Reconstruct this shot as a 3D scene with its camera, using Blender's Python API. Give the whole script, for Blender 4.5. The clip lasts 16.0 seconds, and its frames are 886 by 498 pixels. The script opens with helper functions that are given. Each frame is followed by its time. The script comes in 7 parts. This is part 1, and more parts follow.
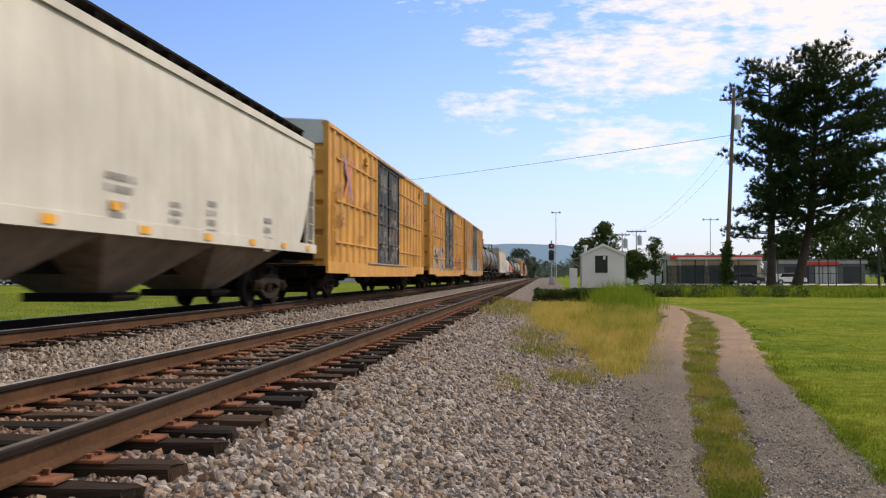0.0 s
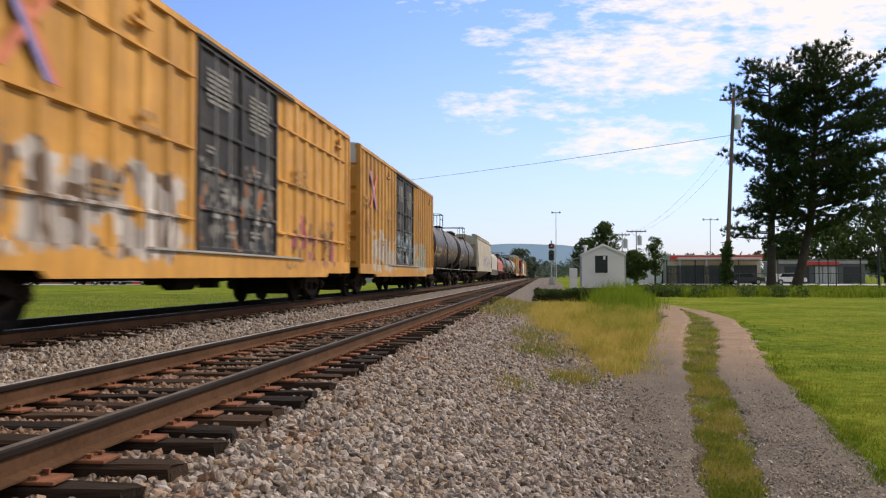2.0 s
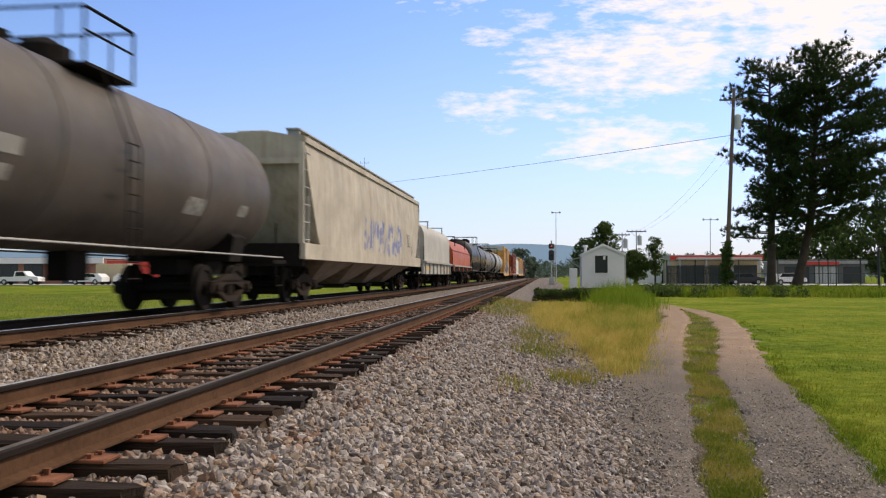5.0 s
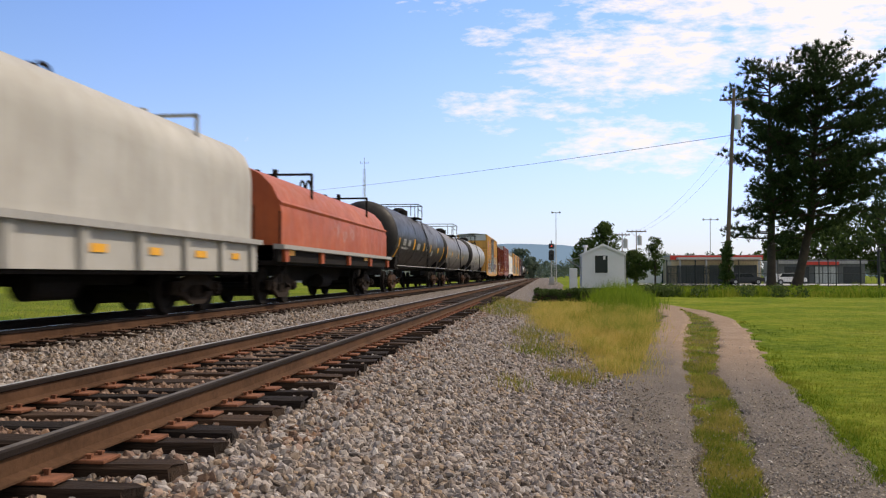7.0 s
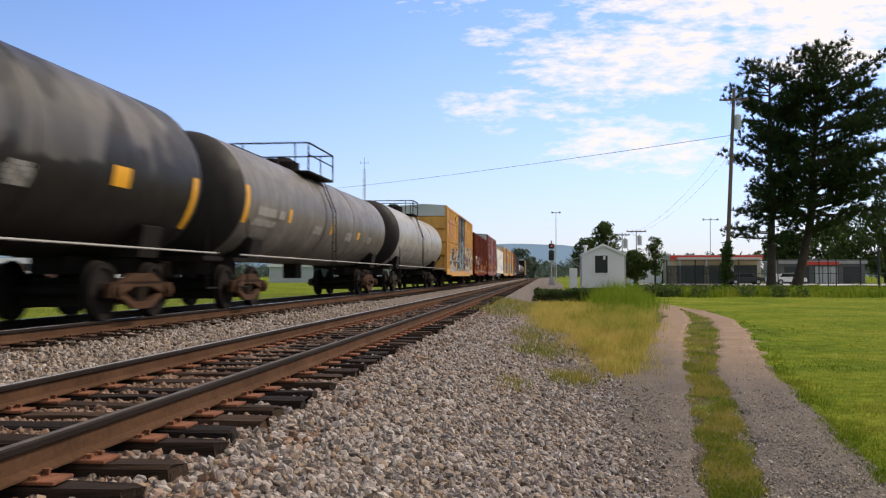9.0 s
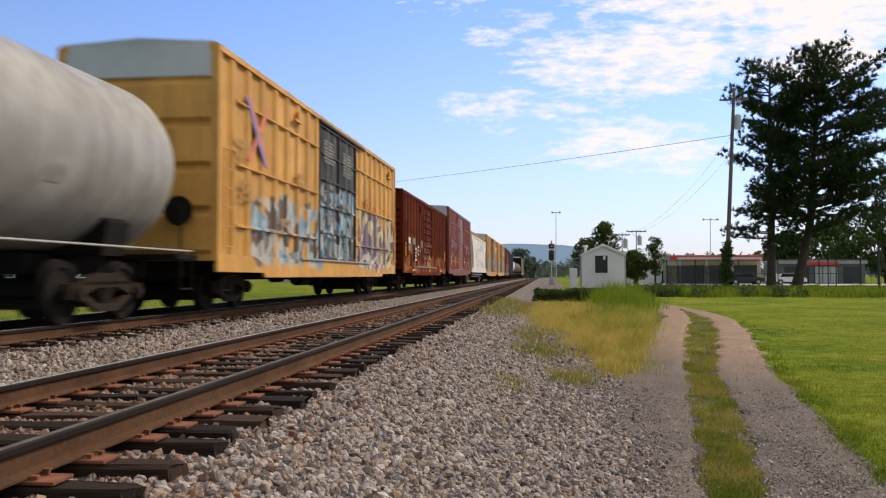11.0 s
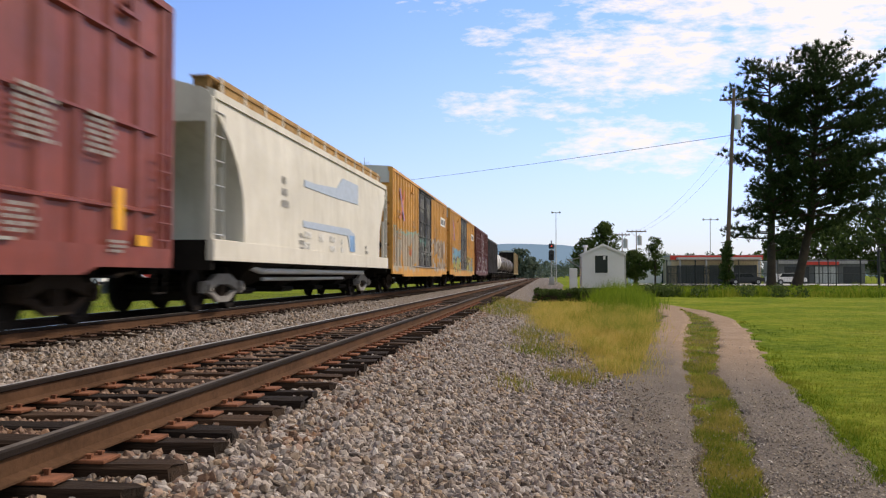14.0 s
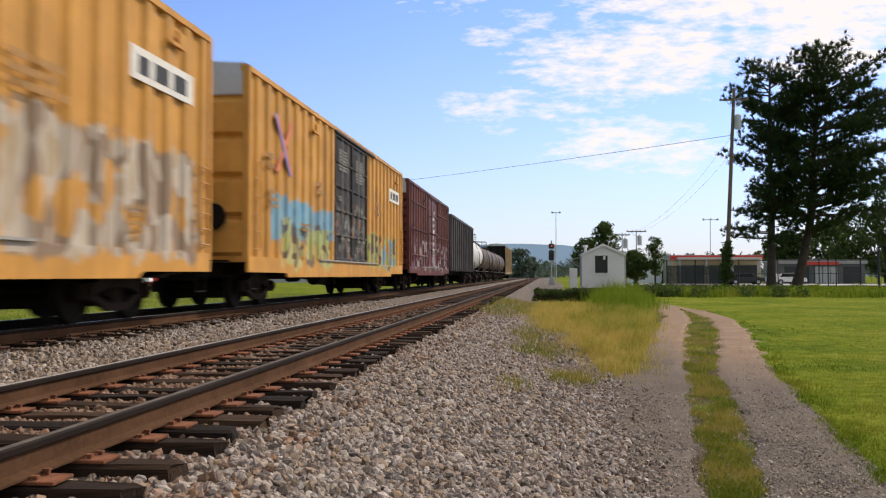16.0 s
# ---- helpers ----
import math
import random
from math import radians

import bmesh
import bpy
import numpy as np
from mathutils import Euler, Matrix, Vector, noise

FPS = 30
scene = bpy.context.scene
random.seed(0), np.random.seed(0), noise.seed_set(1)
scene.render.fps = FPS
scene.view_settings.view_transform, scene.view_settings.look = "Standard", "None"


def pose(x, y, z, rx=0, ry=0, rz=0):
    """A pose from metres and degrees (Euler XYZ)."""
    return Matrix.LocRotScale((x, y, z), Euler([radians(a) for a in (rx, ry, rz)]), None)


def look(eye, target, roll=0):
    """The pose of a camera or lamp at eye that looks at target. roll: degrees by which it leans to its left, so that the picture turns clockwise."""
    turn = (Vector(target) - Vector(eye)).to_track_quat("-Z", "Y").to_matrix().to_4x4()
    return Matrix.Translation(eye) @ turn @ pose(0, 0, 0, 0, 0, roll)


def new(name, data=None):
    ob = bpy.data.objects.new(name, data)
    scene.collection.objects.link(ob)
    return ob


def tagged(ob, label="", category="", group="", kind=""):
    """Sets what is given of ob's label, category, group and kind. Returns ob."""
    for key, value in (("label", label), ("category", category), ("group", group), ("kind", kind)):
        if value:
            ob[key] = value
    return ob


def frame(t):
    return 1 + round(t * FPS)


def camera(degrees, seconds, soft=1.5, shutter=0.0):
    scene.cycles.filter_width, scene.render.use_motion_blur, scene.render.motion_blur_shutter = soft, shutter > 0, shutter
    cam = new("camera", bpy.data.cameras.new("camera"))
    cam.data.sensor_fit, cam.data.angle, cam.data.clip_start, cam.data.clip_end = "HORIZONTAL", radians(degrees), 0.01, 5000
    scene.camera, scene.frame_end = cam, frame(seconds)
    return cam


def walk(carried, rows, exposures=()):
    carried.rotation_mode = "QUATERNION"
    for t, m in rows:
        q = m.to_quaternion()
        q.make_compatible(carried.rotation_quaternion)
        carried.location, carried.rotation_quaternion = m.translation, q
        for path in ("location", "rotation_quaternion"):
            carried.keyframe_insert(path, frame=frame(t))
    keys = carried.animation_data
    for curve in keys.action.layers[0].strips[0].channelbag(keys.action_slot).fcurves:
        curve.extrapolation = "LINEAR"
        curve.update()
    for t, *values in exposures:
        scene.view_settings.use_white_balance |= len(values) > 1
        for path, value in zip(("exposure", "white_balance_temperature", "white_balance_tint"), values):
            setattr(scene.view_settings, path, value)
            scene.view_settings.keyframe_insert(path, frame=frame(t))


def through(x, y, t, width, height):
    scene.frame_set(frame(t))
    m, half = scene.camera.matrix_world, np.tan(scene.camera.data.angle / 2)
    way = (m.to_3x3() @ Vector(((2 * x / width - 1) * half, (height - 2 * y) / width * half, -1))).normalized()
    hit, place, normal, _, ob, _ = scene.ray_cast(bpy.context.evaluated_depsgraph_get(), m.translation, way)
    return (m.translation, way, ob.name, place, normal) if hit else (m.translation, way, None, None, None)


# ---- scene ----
cam = camera(53.5, 16.0, soft=1.2, shutter=0.4)
EYE = (0.0, 0.0, 1.75)
walk(cam, [(0.0, pose(*EYE, 91.73, 0, 6.57)), (16.0, pose(*EYE, 91.73, 0, 6.57))], exposures=[(0.0, 0.0, 7300, 14), (16.0, 0.0, 7300, 14)])

# ---- world and sun ----
SUN_DIR = Vector((0.60, 0.46, 0.66)).normalized()
world = bpy.data.worlds.new("sky")
scene.world = world
world.use_nodes = True
wn = world.node_tree
wn.nodes.clear()

sky = wn.nodes.new("ShaderNodeTexSky")
sky.sky_type, sky.sun_disc = "NISHITA", False
sky.sun_elevation = math.asin(SUN_DIR.z)
sky.sun_rotation = math.atan2(SUN_DIR.x, SUN_DIR.y)
sky.air_density, sky.dust_density, sky.ozone_density = 1.0, 0.3, 3.0


def wmath(op, a, b=0.0, clamp=False):
    n = wn.nodes.new("ShaderNodeMath")
    n.operation, n.use_clamp = op, clamp
    for sock, v in zip(n.inputs, (a, b)):
        if isinstance(v, bpy.types.NodeSocket):
            wn.links.new(v, sock)
        else:
            sock.default_value = v
    return n.outputs[0]


def wmix(fac, a, b, how="MIX"):
    n = wn.nodes.new("ShaderNodeMix")
    n.data_type, n.blend_type = "RGBA", how
    for sock, v in zip((n.inputs[0], n.inputs[6], n.inputs[7]), (fac, a, b)):
        if isinstance(v, bpy.types.NodeSocket):
            wn.links.new(v, sock)
        else:
            sock.default_value = v
    return n.outputs[2]


# clear blue overhead, paler haze low down, thin broken cloud that thickens towards the sun
way = wn.nodes.new("ShaderNodeTexCoord").outputs["Generated"]
axes = wn.nodes.new("ShaderNodeSeparateXYZ")
wn.links.new(way, axes.inputs[0])
ax, ay, az = axes.outputs
up = wmath("MAXIMUM", az, 0.0)


def wnoise(scale, detail, shift, vec, stretch):
    m = wn.nodes.new("ShaderNodeMapping")
    m.inputs["Location"].default_value = shift
    m.inputs["Scale"].default_value = stretch
    wn.links.new(vec, m.inputs[0])
    n = wn.nodes.new("ShaderNodeTexNoise")
    n.inputs["Scale"].default_value, n.inputs["Detail"].default_value, n.inputs["Roughness"].default_value = scale, detail, 0.62
    wn.links.new(m.outputs[0], n.inputs["Vector"])
    return n.outputs[0]


# sideways and upward slope of the line of sight, to the north and the south alike
ahead = wmath("MAXIMUM", wmath("ABSOLUTE", ay), 0.05)
east, rise = wmath("DIVIDE", ax, ahead), wmath("DIVIDE", up, ahead)
slope = wn.nodes.new("ShaderNodeCombineXYZ")
wn.links.new(east, slope.inputs[0]), wn.links.new(rise, slope.inputs[1])
# banks of thin broken cloud: place and half size in slopes, thickness
BANKS = [(0.225, 0.34, 0.20, 0.062, 1.1),
         (0.10, 0.244, 0.138, 0.045, 0.98),
         (0.303, 0.272, 0.112, 0.071, 1.0),
         (0.108, 0.147, 0.115, 0.032, 0.82),
         (-0.045, 0.192, 0.10, 0.024, 0.66),
         (-0.03, 0.167, 0.07, 0.013, 0.58),
         (-0.062, 0.272, 0.04, 0.014, 0.62),
         (-0.013, 0.289, 0.04, 0.018, 0.62),
         (-0.121, 0.315, 0.06, 0.014, 0.66),
         (0.166, 0.196, 0.064, 0.017, 0.5),
         (-0.332, 0.161, 0.043, 0.004, 0.25),
         (0.369, 0.162, 0.043, 0.055, 0.6)]
cover = 0.0
for u0, v0, su, sv, thick in BANKS:
    du, dv = wmath("DIVIDE", wmath("SUBTRACT", east, u0), 1.04 * su), wmath("DIVIDE", wmath("SUBTRACT", rise, v0), 1.15 * sv)
    dist = wmath("ADD", wmath("MULTIPLY", du, du), wmath("MULTIPLY", dv, dv))
    dist = wmath("MULTIPLY", dist, dist)
    cover = wmath("MAXIMUM", cover, wmath("DIVIDE", 1.22 * thick, wmath("ADD", 1.0, dist)))
towards = wmath("MULTIPLY", wmath("ADD", wmath("ADD", east, 0.32), wmath("SUBTRACT", up, 0.16)), 1.9, True)
# unseen cloud above the view, added to whiten the fill light
overhead = wmath("MULTIPLY", wmath("MULTIPLY", wmath("SUBTRACT", rise, 0.32), 9.0, True), towards)
cover = wmath("MAXIMUM", cover, wmath("MULTIPLY", overhead, 1.35))
body = wmath("ADD", wmath("MULTIPLY", wnoise(9.0, 4, (3.1, 1.7, 0), slope.outputs[0], (1.0, 2.4, 1.0)), 0.45),
             wmath("MULTIPLY", wnoise(32.0, 8, (0.4, 5.2, 0), slope.outputs[0], (1.0, 3.0, 1.0)), 0.55))
cloud = wmath("MULTIPLY", wmath("SUBTRACT", body, wmath("SUBTRACT", 0.70, wmath("MULTIPLY", cover, 0.30))), 6.0, True)
dot = wn.nodes.new("ShaderNodeVectorMath")
dot.operation = "DOT_PRODUCT"
dot.inputs[1].default_value = SUN_DIR
wn.links.new(way, dot.inputs[0])
forward = wmath("POWER", wmath("MULTIPLY", wmath("ADD", dot.outputs["Value"], 0.75), 0.78, True), 1.3)
haze = wmath("MULTIPLY", wmath("POWER", wmath("SUBTRACT", 1.0, up), 7.0), forward)
blue = wmix(forward, wmix(1.0, sky.outputs[0], (0.80, 1.10, 1.06, 1.0), "MULTIPLY"), wmix(1.0, sky.outputs[0], (1.12, 1.49, 2.28, 1.0), "MULTIPLY"))
blue = wmix(wmath("MULTIPLY", haze, 0.9), blue, (6.8, 6.9, 7.6, 1.0))
blue = wmix(wmath("MULTIPLY", cloud, 0.93), blue, (9.1, 9.1, 9.15, 1.0))
sky_out = wn.nodes.new("ShaderNodeOutputWorld")
sky_bg = wn.nodes.new("ShaderNodeBackground")
sky_bg.inputs["Strength"].default_value = 0.108
wn.links.new(blue, sky_bg.inputs[0])
wn.links.new(sky_bg.outputs[0], sky_out.inputs[0])

sun = new("sun", bpy.data.lights.new("sun", "SUN"))
sun.data.energy, sun.data.angle, sun.data.color = 3.0, radians(0.5), (1.0, 0.94, 0.84)
sun.matrix_world = look(SUN_DIR * 60, (0, 0, 0))

# ---- node helpers ----


class Mat:
    """A node material with short calls for its nodes."""

    def __init__(self, name, rough=0.7, metal=0.0, spec=0.4):
        self.m = bpy.data.materials.new(name)
        self.m.use_nodes = True
        self.nt = self.m.node_tree
        self.b = self.nt.nodes["Principled BSDF"]
        self.b.inputs["Roughness"].default_value = rough
        self.b.inputs["Metallic"].default_value = metal
        self.b.inputs["Specular IOR Level"].default_value = spec
        self.co = self.nt.nodes.new("ShaderNodeTexCoord").outputs["Object"]
        self.xyz = None

    def put(self, sock, v):
        if isinstance(v, bpy.types.NodeSocket):
            self.nt.links.new(v, sock)
        elif isinstance(v, tuple) and len(v) == 3 and sock.type == "RGBA":
            sock.default_value = (*v, 1)
        else:
            sock.default_value = v

    def set(self, key, v):
        self.put(self.b.inputs[key], v)
        return self

    def scaled(self, sx, sy, sz, shift=(0, 0, 0)):
        n = self.nt.nodes.new("ShaderNodeMapping")
        n.inputs["Scale"].default_value = (sx, sy, sz)
        n.inputs["Location"].default_value = shift
        self.put(n.inputs[0], self.co)
        return n.outputs[0]

    def noise(self, scale, detail=4, vec=None, rough=0.6, color=False):
        n = self.nt.nodes.new("ShaderNodeTexNoise")
        n.inputs["Scale"].default_value, n.inputs["Detail"].default_value, n.inputs["Roughness"].default_value = scale, detail, rough
        self.put(n.inputs["Vector"], vec or self.co)
        return n.outputs[1 if color else 0]

    def cells(self, scale, vec=None, feature="F1"):
        n = self.nt.nodes.new("ShaderNodeTexVoronoi")
        n.feature = feature
        n.inputs["Scale"].default_value = scale
        self.put(n.inputs["Vector"], vec or self.co)
        return n.outputs

    def ramp(self, fac, stops, hard=False):
        n = self.nt.nodes.new("ShaderNodeValToRGB")
        els = n.color_ramp.elements
        while len(els) < len(stops):
            els.new(0.5)
        for e, (p, c) in zip(els, stops):
            e.position = p
            e.color = (*c, 1) if isinstance(c, tuple) else (c, c, c, 1)
        if hard:
            n.color_ramp.interpolation = "CONSTANT"
        self.put(n.inputs[0], fac)
        return n.outputs[0]

    def mix(self, fac, a, b, how="MIX"):
        n = self.nt.nodes.new("ShaderNodeMix")
        n.data_type, n.blend_type = "RGBA", how
        self.put(n.inputs[0], fac), self.put(n.inputs[6], a), self.put(n.inputs[7], b)
        return n.outputs[2]

    def math(self, op, a, b=0.0, clamp=False):
        n = self.nt.nodes.new("ShaderNodeMath")
        n.operation, n.use_clamp = op, clamp
        self.put(n.inputs[0], a), self.put(n.inputs[1], b)
        return n.outputs[0]

    def pos(self):
        if self.xyz is None:
            n = self.nt.nodes.new("ShaderNodeSeparateXYZ")
            self.put(n.inputs[0], self.co)
            self.xyz = n.outputs
        return self.xyz

    def between(self, v, lo, hi, soft):
        """1 between lo and hi, soft at the ends."""
        up = self.math("DIVIDE", self.math("SUBTRACT", v, lo), soft, True)
        down = self.math("DIVIDE", self.math("SUBTRACT", hi, v), soft, True)
        return self.math("MULTIPLY", up, down)

    def bump(self, height, dist=0.02, strength=1.0):
        n = self.nt.nodes.new("ShaderNodeBump")
        n.inputs["Distance"].default_value, n.inputs["Strength"].default_value = dist, strength
        self.put(n.inputs["Height"], height)
        self.put(self.b.inputs["Normal"], n.outputs[0])
        return self

    def island(self):
        return self.nt.nodes.new("ShaderNodeNewGeometry").outputs["Random Per Island"]

    def each(self):
        return self.nt.nodes.new("ShaderNodeObjectInfo").outputs["Random"]


def paint(name, c, rough=0.5, dirt=(0.09, 0.06, 0.04), dirty=0.55, fade=0.25, low=0.5, graffiti=(), rust=(0.13, 0.045, 0.02), rusty=0.3, spec=0.18, metal=0.0):
    """Weathered coach paint: faded patches, streaks that run down, grime towards the sill, chips of rust, sprayed
    colours and other patches.
    """
    k = Mat(name, rough, metal, spec)
    pale = tuple(min(1, v * (1 + fade) + min(0.03, 0.3 * v)) for v in c)
    dark = tuple(v * (1 - fade) for v in c)
    col = k.ramp(k.noise(0.55, 5), [(0.3, dark), (0.5, c), (0.72, pale)])
    for y0, y1, z0, z1, colours, size, cover, seed in graffiti:
        x, y, z = k.pos()
        wob = k.math("MULTIPLY", k.math("SUBTRACT", k.noise(1.6, 3, k.scaled(1, 1, 1, (0, seed, seed))), 0.5), 0.9)
        box = k.math("MULTIPLY", k.between(k.math("ADD", y, wob), y0, y1, 0.12), k.between(k.math("ADD", z, wob), z0, z1, 0.1))
        vec = k.scaled(0.01, 1.0, 0.75, (0, seed * 3.1, seed * 1.7))
        fill = k.ramp(k.noise(size, 2, vec, 0.45), [(0.47 - cover * 0.3, 0.0), (0.50 - cover * 0.3, 1.0)])
        stops = [(i / len(colours), q) for i, q in enumerate(colours)]
        vec2 = k.scaled(0.01, 1.0, 0.6, (0, seed * 5.3, seed))
        spray = k.ramp(k.math("MULTIPLY", k.math("SUBTRACT", k.noise(size * 1.1, 1, vec2, 0.4), 0.28), 2.2, True), stops, True)
        col = k.mix(k.math("MULTIPLY", k.math("MULTIPLY", box, fill), 0.88), col, spray)
    streaks = k.ramp(k.noise(1.0, 5, k.scaled(5, 5, 0.35)), [(0.45, 0.0), (0.75, 1.0)])
    col = k.mix(k.math("MULTIPLY", streaks, dirty), col, dirt)
    grime = k.math("MULTIPLY", k.ramp(k.noise(1.3, 6), [(0.35, 0.0), (0.7, 1.0)]), low)
    col = k.mix(grime, col, k.mix(0.5, col, dirt))
    chips = k.ramp(k.noise(9, 6, None, 0.75), [(0.60, 0.0), (0.68, 1.0)])
    col = k.mix(k.math("MULTIPLY", chips, rusty), col, rust)
    k.set("Base Color", col)
    k.set("Roughness", k.ramp(k.noise(3, 4), [(0.3, rough * 0.85), (0.7, min(1, rough * 1.25))]))
    return k.bump(k.noise(2.2, 4), 0.012).m


def plain(name, c, rough=0.7, var=0.25, scale=3.0, metal=0.0, bump=0.0, bump_scale=40.0, spec=0.35):
    """A surface of one colour with blotches at two scales and a fine relief."""
    k = Mat(name, rough, metal, spec)
    a, b = tuple(v * (1 - var) for v in c), tuple(min(1, v * (1 + var)) for v in c)
    col = k.ramp(k.noise(scale, 6), [(0.3, a), (0.7, b)])
    col = k.mix(0.35, col, k.ramp(k.noise(scale * 14, 3), [(0.3, a), (0.7, b)]))
    k.set("Base Color", col)
    if bump:
        k.bump(k.noise(bump_scale, 4), bump)
    return k.m


def glow(name, c, power):
    k = Mat(name)
    k.set("Base Color", c), k.set("Emission Color", c), k.set("Emission Strength", power)
    return k.m


def gravel_mat(name, tones, size, rel):
    k = Mat(name, 0.9, 0, 0.2)
    cell = k.cells(size)
    col = k.ramp(cell[1], [(i / (len(tones) - 1), t) for i, t in enumerate(tones)])
    col = k.mix(k.ramp(k.noise(0.7, 5), [(0.35, 0.0), (0.7, 0.4)]), col, (0.20, 0.17, 0.14))
    # cell edges darkened to paint the shade between stones
    gap = k.ramp(k.cells(size, None, "DISTANCE_TO_EDGE")[0], [(0.0, 0.25), (0.16, 1.0)])
    k.set("Base Color", k.mix(1.0, col, gap, "MULTIPLY"))
    return k.bump(cell[0], rel, 0.9).m


def stone_mat(name, tones):
    k = Mat(name, 0.88, 0, 0.25)
    col = k.ramp(k.island(), [(i / (len(tones) - 1), t) for i, t in enumerate(tones)])
    k.set("Base Color", k.mix(0.45, col, k.mix(1.0, col, k.ramp(k.noise(30, 5), [(0.3, 0.45), (0.7, 1.4)]), "MULTIPLY")))
    return k.bump(k.noise(70, 4), 0.004).m


def leaf_mat(name, dark, mid, pale, through=0.25, patch=0.35):
    """Leaves or blades: colour from piece to piece and from patch to patch, a little light through them."""
    k = Mat(name, 0.7, 0, 0.08)
    col = k.ramp(k.island(), [(0.0, dark), (0.5, mid), (1.0, pale)])
    col = k.mix(k.math("MULTIPLY", k.ramp(k.noise(patch, 4), [(0.35, 0.0), (0.65, 1.0)]), 0.5), col, mid)
    k.set("Base Color", col)
    t = k.nt.nodes.new("ShaderNodeBsdfTranslucent")
    k.put(t.inputs[0], col)
    mx = k.nt.nodes.new("ShaderNodeMixShader")
    mx.inputs[0].default_value = through
    out = k.nt.nodes["Material Output"]
    k.put(mx.inputs[1], k.b.outputs[0]), k.put(mx.inputs[2], t.outputs[0]), k.put(out.inputs[0], mx.outputs[0])
    return k.m


